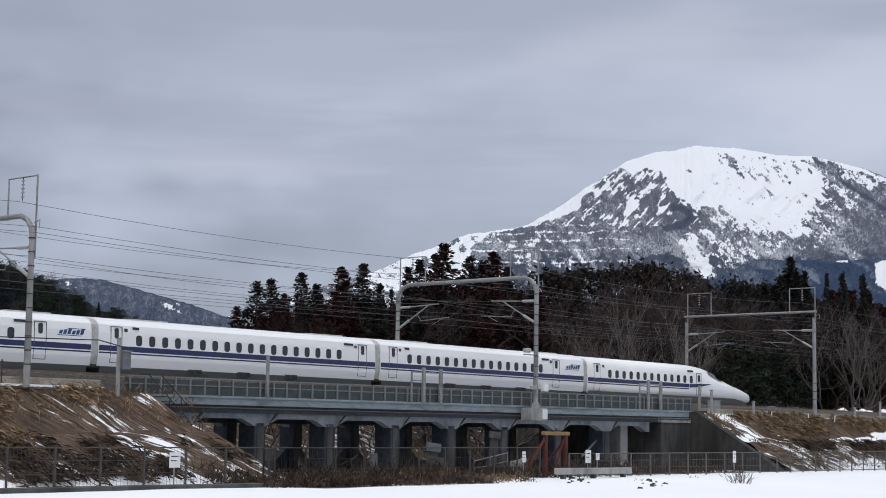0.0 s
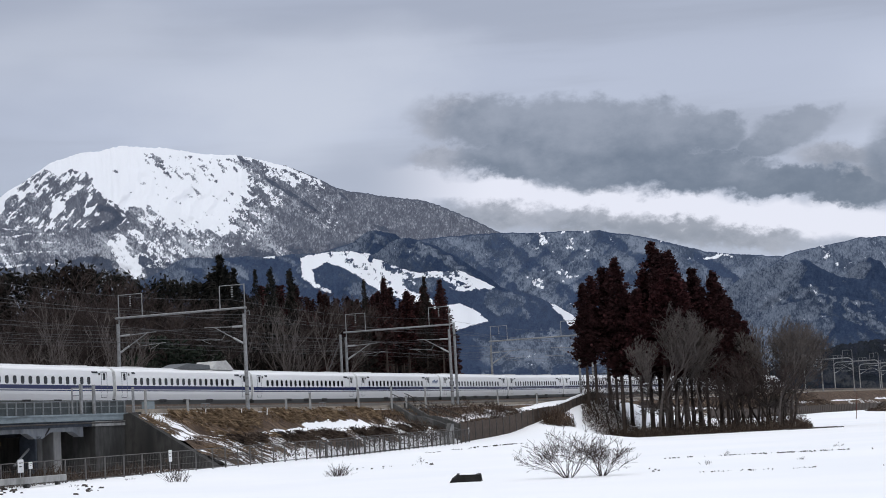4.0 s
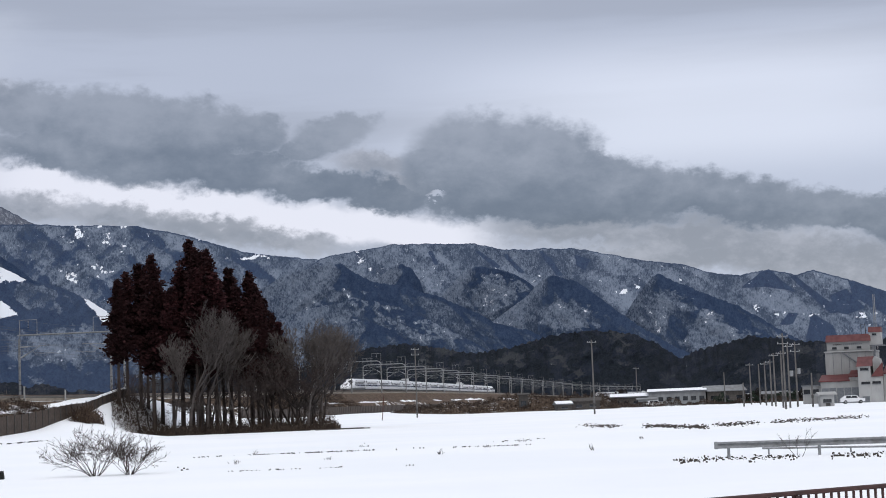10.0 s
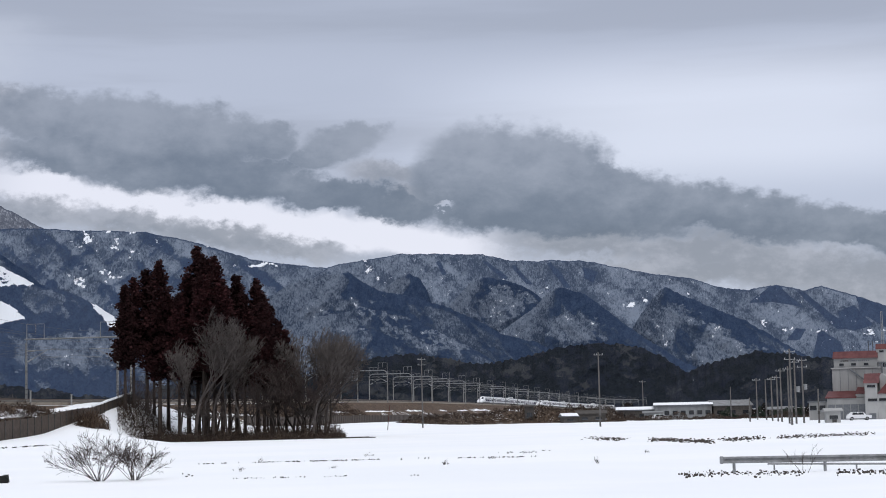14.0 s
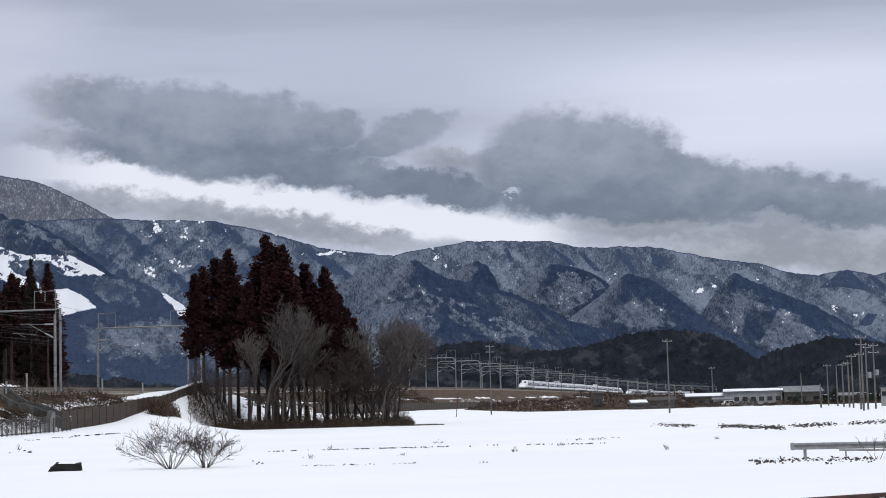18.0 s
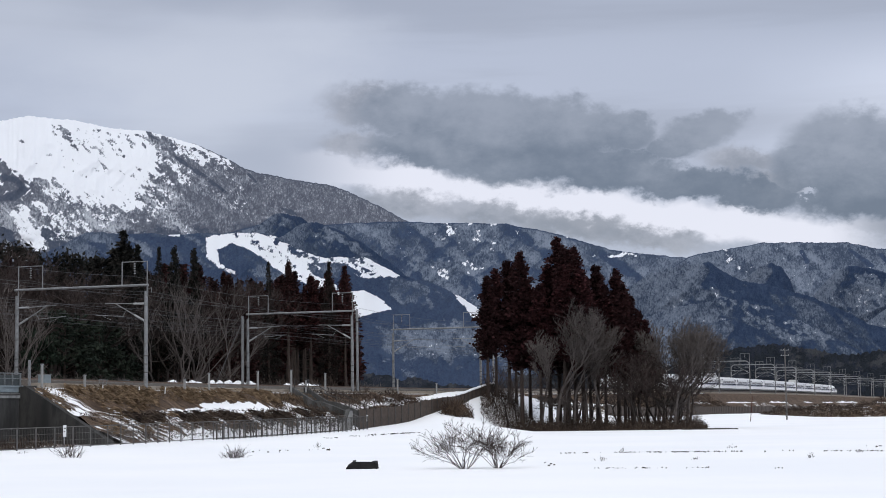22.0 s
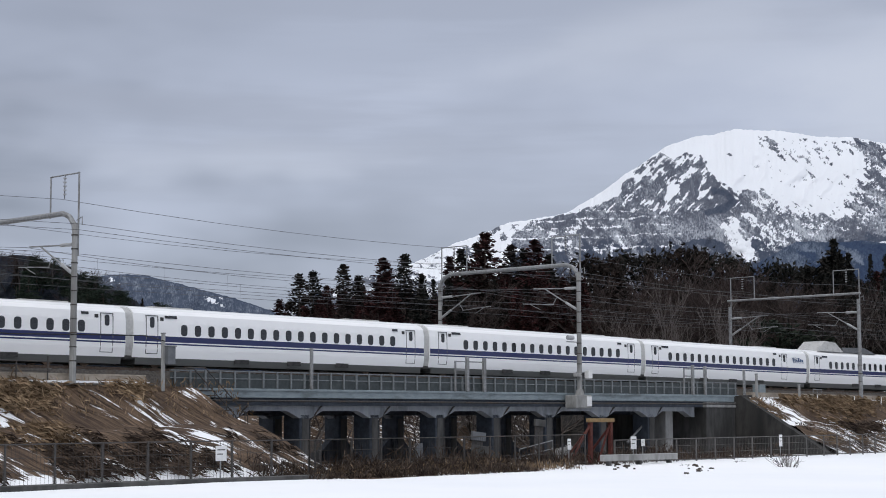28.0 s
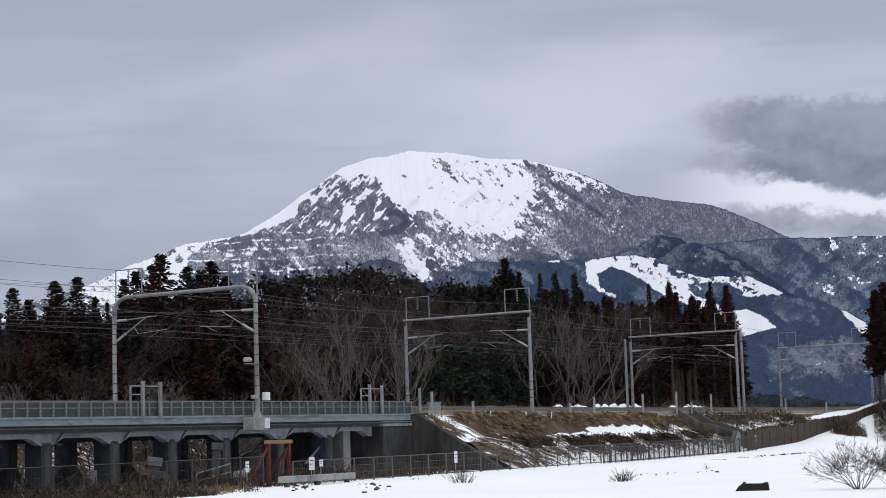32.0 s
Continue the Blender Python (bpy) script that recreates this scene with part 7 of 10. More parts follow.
def build_thatch(name, s0, s1, o0, o1, n, size, mat, label, seed, share=0.5, tilt=0.5, base=slope_z):
    """Dead grass combed down a bank in overlapping tufts; share is how much of the bank it covers."""
    rng = np.random.RandomState(seed)
    m = n // 14
    Sc, Oc = rng.uniform(s0, s1, m * 3), rng.uniform(o0, o1, m * 3)
    keep = fbm(Sc * 0.55 + Oc * 0.5 + seed, Oc * 0.5, 4, 0.6) > 0.5 - 0.26 * (share - 0.5) * 2
    keep &= ~((Sc > 146) & (Sc < 160.5) & (Oc < -7.9) & (Oc > -10.9))
    Sc, Oc = np.repeat(Sc[keep][:m], 14), np.repeat(Oc[keep][:m], 14)
    k = len(Sc)
    S, O = Sc + rng.normal(size=k) * 0.22, np.clip(Oc + rng.normal(size=k) * 0.30, -15.4, -6.6)
    lift = rng.uniform(0.05, 0.38, k)
    C = np.stack([ACROSS.x * (DIST + O) + ALONG.x * S, ACROSS.y * (DIST + O) + ALONG.y * S, base(S, O) + lift], 1)
    # downhill is towards the eye; tilt leans the tufts along the line
    way = np.array(ALONG) * tilt - np.array(ACROSS) * 0.9 + np.array((0, 0, -0.42))
    Dv = way + rng.normal(size=(k, 3)) * 0.34
    return tagged(new(name, leaf_mesh(name, C, Dv, rng.uniform(0.5, 1.1, k) * size, 0.10, mat, rng)), label, "dry grass", kind="stuff")


build_thatch("bank_thatch_upper", 126, 166, -8.5, -6.8, 4600, 0.7, STRAW, "combed straw-coloured grass hanging over the upper bank", 61, 0.62, 0.5)
build_thatch("bank_thatch_lower", 128, 168, -12.8, -11.3, 3600, 0.75, BRUSH, "combed brown grass on the lower bank", 62, 0.55, 0.6)
build_thatch("bank_thatch_end", 121, 136, -14.0, -6.8, 1700, 0.8, STRAW, "combed grass with snow between beside the wing wall", 63, 0.25, 0.9)
build_thatch("west_thatch_upper", 18, 62, -8.3, -6.7, 3400, 0.85, STRAW, "combed straw-coloured grass hanging over the western bank", 64, 0.5, 0.5, lambda S, O: slope_z(S, O) - dip(S))
build_thatch("west_thatch_middle", 18, 52, -12.2, -9.9, 4200, 0.95, STRAW, "thick straw-coloured grass below the snowy berm", 66, 0.72, 0.4, lambda S, O: slope_z(S, O) - dip(S))
build_thatch("west_thatch_lower", 18, 66, -14.6, -11.4, 6400, 0.9, BRUSH, "combed brown grass on the lower western bank", 65, 0.5, 0.6, lambda S, O: slope_z(S, O) - dip(S))
build_brush("bank_grass", 122, 178, -8.3, -6.9, 3600, 0.55, STRAW, "dry straw-coloured grass along the top of the bank", 23, slope_z)
build_brush("bank_weeds", 122, 172, -15.2, -10.4, 3500, 0.55, BRUSH, "dead brown weeds on the lower slope of the bank", 26, slope_z)
build_brush("far_bank_grass", 296, 420, -14.0, -6.3, 14000, 0.8, BRUSH, "dry grass on the bank beyond the grove", 27, slope_z)
build_brush("bank_grass_west", 20, 66, -9.0, -6.4, 1800, 0.9, STRAW, "dry straw-coloured grass on the western bank", 24, lambda S, O: RAIL + rise(S) - 0.95 - (6.6 + O) * -0.72 * (O < -6.6))
build_brush("lineside_scrub", 124, 245, 6.5, 9.5, 6000, 1.9, PALE_TWIG, "pale leafless scrub along the far side of the line", 29, lambda S, O: RAIL + rise(S) + dip(S) - 0.7)
build_brush("ramp_brush", 193.5, 199.5, -18.8, -16.3, 1500, 2.1, RAMP_BRUSH, "brown dead brush on the snowy slope beside the grove", 33)
build_brush("culvert_brush", 178, 202, -14.8, -6.5, 4600, 1.2, BRUSH, "dark tangled brush where the bank is cut", 32, slope_z)
build_brush("stair_brush", 163, 172, -14.8, -7.0, 1500, 0.6, BRUSH, "dead brush beside the stairs in the bank", 36, slope_z)
build_brush("fence_weeds", 60, 113, -15.0, -9, 9000, 1.35, BRUSH, "dead weeds in front of the bridge", 25)
build_brush("verge_weeds", 61, 79, -19.6, -13.6, 6500, 1.0, BRUSH, "dead weeds on the verge before the bridge", 34)
build_brush("verge_grass", 62, 84, -18.8, -13.0, 2600, 0.8, STRAW, "dry yellowish grass on the verge before the bridge", 35)
# the first tree of each kind stands in the back row
for k, ob in enumerate(TEMPLATES):
    az = -5.6 + 0.78 * k
    p, r = at_az(az, 52 + 2 * (k % 3))
    h = EYE + r * math.tan(radians(float(np.interp(az, SKY_AZ, SKY_EL)) - 0.9)) - p.z
    if 3.0 < az < 11.0 or k > 17:
        h *= 0.6
    f = h / max(max(v.co.z for v in ch.data.vertices) for ch in ob.children)
    ob.matrix_basis = pose(p.x, p.y, p.z - 0.15) @ Matrix.Diagonal((f, f, f, 1))
    tagged(ob, group="wood beside the railway")

# ---------------------------------------------------------------- fences, signs and small things by the bridge
def ground_on(s, off):
    return float(ground_z(np.array(s, dtype=float), np.array(off, dtype=float)))


def build_fence(name, pts, height, label, mat, step=2.0, wires=3, group="", mesh_rows=True):
    """Posts and wires along points (s, off); every post stands on the snow."""
    fe = thing(name, label, "fence", LINE, group)
    post = Shape().box(-0.045, 0.045, -0.045, 0.045, -0.2, height, 0.01).mesh("post", mat)
    line = []
    for (s0, o0), (s1, o1) in zip(pts, pts[1:]):
        n = max(1, int(math.hypot(s1 - s0, o1 - o0) / step))
        for k in range(n):
            line.append((s0 + (s1 - s0) * k / n, o0 + (o1 - o0) * k / n))
    line.append(pts[-1])
    P = [(s, o, ground_on(s, o)) for s, o in line]
    for p in P:
        part("post", post, None, fe, m=Matrix.Translation(p))
    for k in range(wires):
        h = height * (0.08 + 0.90 * k / max(1, wires - 1))
        part("rail" if k in (0, wires - 1) else "wire", Shape().path([(a, b, c + h) for a, b, c in P], 0.035 if k in (0, wires - 1) else 0.012, 5), mat, fe, fix=False)
    if mesh_rows:
        w = Shape()
        for (a, b) in zip(P, P[1:]):
            n = 12
            for k in range(n):
                u = (k + 0.5) / n
                q = [a[i] + (b[i] - a[i]) * u for i in range(3)]
                w.tube((q[0], q[1], q[2] + 0.08), (q[0], q[1], q[2] + height * 0.97), 0.008, n=3, caps=False)
        tagged(part("wire_mesh", w, mat, fe, "thin vertical mesh wires", fix=False), kind="stuff")
    return fe


def build_sheet_fence(pts, height, label, sinks=False):
    """Panels and posts along points (s, off); one that sinks stands ever deeper in the drifted snow."""
    fe = thing("sheet_fence", label, "fence", LINE, "brown sheet fences")
    for (s0, o0), (s1, o1) in zip(pts, pts[1:]):
        n = max(1, int(abs(s1 - s0) / 2.2))
        for k in range(n):
            a = (s0 + (s1 - s0) * k / n, o0 + (o1 - o0) * k / n)
            b = (s0 + (s1 - s0) * (k + 1) / n, o0 + (o1 - o0) * (k + 1) / n)
            za, zb = ground_on(*a), ground_on(*b)
            ha, hb = (height * (float(np.interp(p[0], (184, 203, 217), (1.0, 0.68, 0.52))) if sinks else 1.0) for p in (a, b))
            sh = Shape()
            sh.loft([[(a[0], a[1] - 0.03, za - 0.3), (a[0], a[1] + 0.03, za - 0.3), (a[0], a[1] + 0.03, za + ha), (a[0], a[1] - 0.03, za + ha)],
                     [(b[0] - 0.03, b[1] - 0.03, zb - 0.3), (b[0] - 0.03, b[1] + 0.03, zb - 0.3), (b[0] - 0.03, b[1] + 0.03, zb + hb), (b[0] - 0.03, b[1] - 0.03, zb + hb)]])
            part("panel", sh, BROWN_FENCE, fe)
            part("post", Shape().box(a[0] - 0.06, a[0] + 0.06, a[1] - 0.1, a[1] - 0.032, za - 0.3, za + ha + 0.1), DARK_STEEL, fe)
            if 203 < a[0] < 230:
                cap = [[(p[0] - e, p[1] + u, zz + w) for u, w in ((-0.12, 0.002), (0.14, 0.002), (0.10, 0.24), (-0.06, 0.18))] for p, zz, e in ((a, za + ha, 0), (b, zb + hb, 0.04))]
                part("snow_cap", Shape().loft(cap), SNOW, fe, "cap of old snow")
    return fe


def build_sign(s, off, z, w, h, bars=2, post=True):
    g = ground_on(s, off)
    sg = thing("notice_board", "small white notice board on the fence", "sign", LINE @ Matrix.Translation((s, off, 0)), "notice boards")
    part("board", Shape().box(-w / 2, w / 2, -0.02, 0.01, z, z + h, 0.005), WHITE_SIGN, sg)
    for k in range(bars):
        zz = z + h * (0.70 - 0.28 * k)
        part("writing_bar", Shape().box(-w * 0.36, w * (0.36 - 0.2 * (k % 2)), -0.024, -0.0205, zz, zz + h * 0.07), DARK_STEEL, sg)
    if post:
        part("post", Shape().box(-0.03, 0.03, 0.012, 0.06, g - 0.2, z + h * 0.9), GALV, sg)


def build_near_bridge():
    build_fence("wire_fence", [(20, -17.2), (62.5, -17.0)], 2.05, "rusty brown wire fence along the foot of the western bank", DARK_STEEL, 2.6, 4, "lineside fences")
    build_fence("wire_fence", [(62.5, -17.0), (66, -14.2), (90, -14.0)], 2.0, "rusty brown wire fence before the bridge", DARK_STEEL, 2.2, 4, "lineside fences")
    build_fence("wire_fence", [(92.0, -14.9), (107, -16.0), (116, -16.6), (163, -16.9)], 1.6, "grey wire fence along the foot of the bank", FENCE_STEEL, 1.9, 4, "lineside fences")
    build_fence("wire_fence", [(133, -17.3), (168.0, -17.3)], 1.4, "dark wire fence with close posts along the bank", DARK_STEEL, 1.1, 3, "lineside fences")
    build_sheet_fence([(168, -16.3), (186, -16.0), (202, -15.2), (214, -13.8), (228, -12.6)], 1.95, "dark brown sheet fence climbing beside the line", True)
    build_sheet_fence([(286, -14.2), (330, -14.6), (420, -15.0), (560, -16.0)], 1.7, "dark brown sheet fence along the far bank")
    tr_ = thing("track_railing", "low grey pipe railing on top of the western bank", "railing", LINE)
    for z in (0.55, 1.05):
        part("rail", Shape().path([(s_, -6.55, track_z(s_) - 1.0 + z) for s_ in (30.0, 38.0, 46.0, 53.5)], 0.035, 6), DARK_STEEL, tr_)
    for k in range(13):
        s_ = 30.0 + k * 1.95
        part("post", Shape().tube((s_, -6.55, track_z(s_) - 1.3), (s_, -6.55, track_z(s_) + 0.08 + 0.25 * (k % 3 == 0)), 0.04, n=6), DARK_STEEL, tr_)
    cb = thing("control_box", "grey steel control box on a lineside post", "control box", LINE @ Matrix.Translation((60.8, -7.05, track_z(60.8))))
    part("body", Shape().box(0.06, 0.62, -0.2, 0.08, 0.05, 1.05, 0.03), SHUTTER, cb)
    part("hood", Shape().box(0.02, 0.66, -0.26, 0.10, 1.052, 1.12, 0.02), GALV, cb)
    part("cable", Shape().path([(0.0, 0, 1.35), (-1.5, 0, 1.62), (-3.0, 0.05, 1.58), (-6.0, 0.1, 1.52), (-10.0, 0.1, 1.42), (-16.0, 0.1, 1.60), (-24.0, 0.1, 1.9)], 0.03, 6), RUBBER, cb, "black sagging cable")
    # kerb of the road at the west
    kb = thing("road_kerb", "dark low concrete kerb at the edge of the snow", "kerb", LINE)
    part("kerb", Shape().loft([[(s, -18.3, ground_on(s, -18) - 0.2), (s, -17.9, ground_on(s, -18) - 0.2), (s, -17.9, ground_on(s, -18) + 0.24), (s, -18.3, ground_on(s, -18) + 0.2)] for s in (20, 40, 62.5)]), DARK_CONCRETE, kb)
    for s, off, z, w, h in ((93.7, -15.2, 1.15, 0.62, 0.85), (94.7, -15.25, 1.35, 0.4, 0.45), (110.2, -16.4, 1.1, 0.42, 0.85), (56.4, -17.1, 1.15, 0.7, 0.75), (88.2, -14.1, 1.2, 0.35, 0.7), (168.2, -17.2, 1.3, 0.35, 0.7)):
        build_sign(s, off, z + ground_on(s, off) * 0.5, w, h)
    # plates, blocks and a short handrail under the bridge
    for s_, off, w, h, z, mat in ((86.6, -7.5, 1.1, 0.55, 1.6, SHUTTER), (86.2, -8.2, 1.5, 0.5, 0.75, DARK_CONCRETE), (93.6, -9.5, 1.5, 0.7, 0.35, CONCRETE), (92.4, -8.0, 0.9, 0.45, 2.5, DARK_CONCRETE), (79.5, -9.0, 0.5, 1.2, 0.3, SHUTTER)):
        pl = thing("leaning_slab", "grey concrete slab stacked under the bridge", "slab", LINE @ Matrix.Translation((s_, off, ground_on(s_, off))) @ pose(0, 0, 0, 0, 8 * math.sin(s_ * 3), 12 * math.sin(s_)), "stacked slabs")
        part("slab", Shape().box(-w / 2, w / 2, -0.12, 0.12, z - 0.02, z + h, 0.02), mat, pl)
        part("prop", Shape().box(-w * 0.4, w * 0.4, 0.0, 0.10, -0.2, z - 0.022), DARK_STEEL, pl)
    hr = thing("pipe_handrail", "grey pipe handrail beside the way under the bridge", "handrail", LINE @ Matrix.Translation((0, -10.5, 0)))
    g0 = ground_on(88.5, -10.5)
    part("rail", Shape().path([(87.5, 0, g0 + 1.0), (91.0, 0, g0 + 1.55), (91.0, 0, g0)], 0.04, 6), GALV, hr)
    part("rail", Shape().path([(87.5, 0, g0 + 0.5), (91.0, 0, g0 + 1.0)], 0.035, 6), GALV, hr)
    for x in (87.5, 89.2):
        part("post", Shape().tube((x, 0, g0 - 0.2), (x, 0, g0 + 1.0 + (x - 87.5) * 0.157), 0.04, n=6), GALV, hr)
    # red height gate before the way under the bridge
    gt = thing("height_gate", "red steel height gate with a yellow beam", "height gate", LINE @ Matrix.Translation((91.2, -13.6, ground_on(91.2, -13.6))))
    for x in (-0.1, 2.1):
        part("post", Shape().box(x - 0.13, x + 0.13, -0.13, 0.13, -0.2, 2.75, 0.02), RED_PAINT, gt)
        part("brace", Shape().path([(x, 0, 2.5), (x, 2.3, 0.1)], 0.09, 6), RED_PAINT, gt)
    part("beam", Shape().box(-0.35, 2.4, -0.15, 0.15, 2.752, 3.0, 0.02), YELLOW_PAINT, gt)
    part("brace", Shape().path([(-0.1, 0, 2.6), (-1.9, 0.3, 0.1)], 0.09, 6), RED_PAINT, gt)
    part("brace", Shape().path([(2.0, 0.02, 2.5), (0.8, 0.02, 0.2)], 0.08, 6), RED_PAINT, gt)
    # concrete beam on the snow
    bb = thing("barrier_beam", "pale concrete barrier beam lying by the fence", "barrier", LINE @ Matrix.Translation((88.9, -16.2, ground_on(92, -16.2))))
    part("beam", Shape().box(0, 8.2, -0.2, 0.2, 0.26, 0.68, 0.04), CONCRETE, bb)
    for x in (0.7, 4.0, 7.4):
        part("foot", Shape().box(x - 0.12, x + 0.12, -0.15, 0.15, -0.2, 0.27), DARK_CONCRETE, bb)
    # lineside cabinets, posts, trestles
    for s, off, w, h in ((125.4, -5.2, 0.95, 1.1), (163.0, 8.5, 1.2, 1.5)):
        cb = thing("lineside_cabinet", "grey-green steel lineside cabinet", "cabinet", LINE @ Matrix.Translation((s, off, track_z(s) - 0.95)), "lineside cabinets")
        part("body", Shape().box(-w / 2, w / 2, -0.35, 0.35, 0.1, h, 0.03), GREY_PAINT, cb)
        part("roof", Shape().box(-w / 2 - 0.06, w / 2 + 0.06, -0.41, 0.41, h + 0.002, h + 0.06, 0.02), GALV, cb)
        part("plinth", Shape().box(-w / 2, w / 2, -0.33, 0.33, -0.1, 0.098), CONCRETE, cb)
    for s, h in ((122.3, 2.05), (129.0, 1.3), (147.2, 1.25), (152.3, 1.9), (163.5, 2.3), (172.0, 2.6), (181.5, 2.4), (205, 2.0), (220, 1.6), (60.8, 2.9), (176.0, 1.5)):
        ps = thing("lineside_post", "weathered grey concrete lineside post", "post", LINE @ Matrix.Translation((s, -6.9, track_z(s) - 1.15)), "lineside posts")
        part("shaft", Shape().box(-0.09, 0.09, -0.09, 0.09, -0.3, h, 0.02), CONCRETE, ps)
        part("cap", Shape().box(-0.12, 0.12, -0.12, 0.12, h + 0.002, h + 0.08, 0.02), GALV, ps)
    for s in (134.6, 158.0):
        ts = thing("cable_trestle", "small grey steel trestle beside the track", "trestle", LINE @ Matrix.Translation((s, -5.4, track_z(s) - 0.95)), "cable trestles")
        for x in (-0.65, 0, 0.65):
            part("leg", Shape().tube((x, 0, 0), (x, 0, 0.85), 0.035, n=6), GALV, ts)
        for z in (0.45, 0.85):
            part("bar", Shape().tube((-0.75, 0, z), (0.75, 0, z), 0.035, n=6), GALV, ts)
    for s in (131.2, 142.5, 137.6):
        mk_ = thing("marker_stake", "short white marker stake leaning in the grass", "stake", LINE @ Matrix.Translation((s, -7.3, track_z(s) - 1.4)) @ pose(0, 0, 0, 0, 9, 0), "marker stakes")
        part("stake", Shape().box(-0.05, 0.05, -0.03, 0.03, -0.2, 0.75, 0.01), WHITE_SIGN, mk_)
    # snow heaps and clutter behind the line
    rng = np.random.RandomState(12)
    for k in range(56):
        s = (174, 180, 184, 188, 203, 210, 178, 186)[k % 8] + rng.normal() * 3.0
        off = rng.uniform(6.6, 7.8)
        w = rng.uniform(0.25, 0.85)
        hp = thing("snow_heap", "heap of old snow beside the line", "snow heap", LINE @ Matrix.Translation((s, off, track_z(s) + rng.uniform(-0.1, 0.45))), "snow heaps")
        rings = []
        for u, rr in ((-4.5, 2.2), (0.0, 1.0), (0.35, 0.72), (0.55, 0.3)):
            rings.append([(math.cos(a) * w * rr * rng.uniform(0.55, 1.5), math.sin(a) * w * 0.6 * rr * rng.uniform(0.6, 1.4), u * w * 0.8 + rng.uniform(-0.12, 0.12) * w) for a in np.linspace(0, 2 * math.pi, 9)[:-1]])
        part("snow_lump", Shape().loft(rings), SNOW, hp)
    # stairs and culvert walls where the bank is cut
    cu = thing("culvert_stairs", "dark concrete stairs and walls cut into the bank", "stairs", LINE)
    bank = lambda s_, off: float(slope_z(np.array(s_, dtype=float), np.array(off, dtype=float)))
    line_ = [(off, bank(174.2, off) + 0.65) for off in (-6.6, -7.1, -9.4, -10.4, -12.0, -15.0)]
    prof = [(-15.0, 0.4), (-6.6, 0.4)] + line_
    for s_ in (172.2, 176.0):
        part("cheek_wall", Shape().prism(prof, "x", s_, s_ + 0.5), DARK_CONCRETE, cu)
    for k in range(18):
        off = -14.6 + k * 0.44
        part("step", Shape().box(172.7, 176.0, off, off + 0.5, 0.3, bank(174.2, off) + 0.25), DARK_CONCRETE, cu)
    for s_ in (172.45, 176.25):
        part("handrail", Shape().path([(s_, off, z + 1.0) for off, z in line_], 0.045, 6), DARK_STEEL, cu)
        for off, z in line_[1:]:
            part("post", Shape().tube((s_, off, z - 0.1), (s_, off, z + 1.0), 0.035, n=6), DARK_STEEL, cu)
    g = ground_on(166.5, -15.9)
    we = thing("wall_end", "pale weathered concrete wall end beside the sheet fence", "wall", LINE @ Matrix.Translation((165.2, -15.7, g)))
    part("wall", Shape().prism([(0.0, -0.3), (2.7, -0.3), (2.7, 1.95), (1.9, 2.0), (1.2, 1.2), (0.0, 0.75)], "y", 0.0, 0.35), CONCRETE, we)
    part("coping", Shape().prism([(0.0, 0.752), (1.2, 1.202), (1.9, 2.002), (2.7, 1.952), (2.7, 2.06), (1.84, 2.12), (1.12, 1.32), (0.0, 0.86)], "y", -0.04, 0.39), DARK_CONCRETE, we)


# ---------------------------------------------------------------- out in the snow
def stand(az, r, turn=0.0, dz=0.0):
    """Ground pose whose y points away from the eye."""
    p = polar(az, r)
    return pose(p.x, p.y, ground_at(p.x, p.y) + dz, 0, 0, -az + turn)


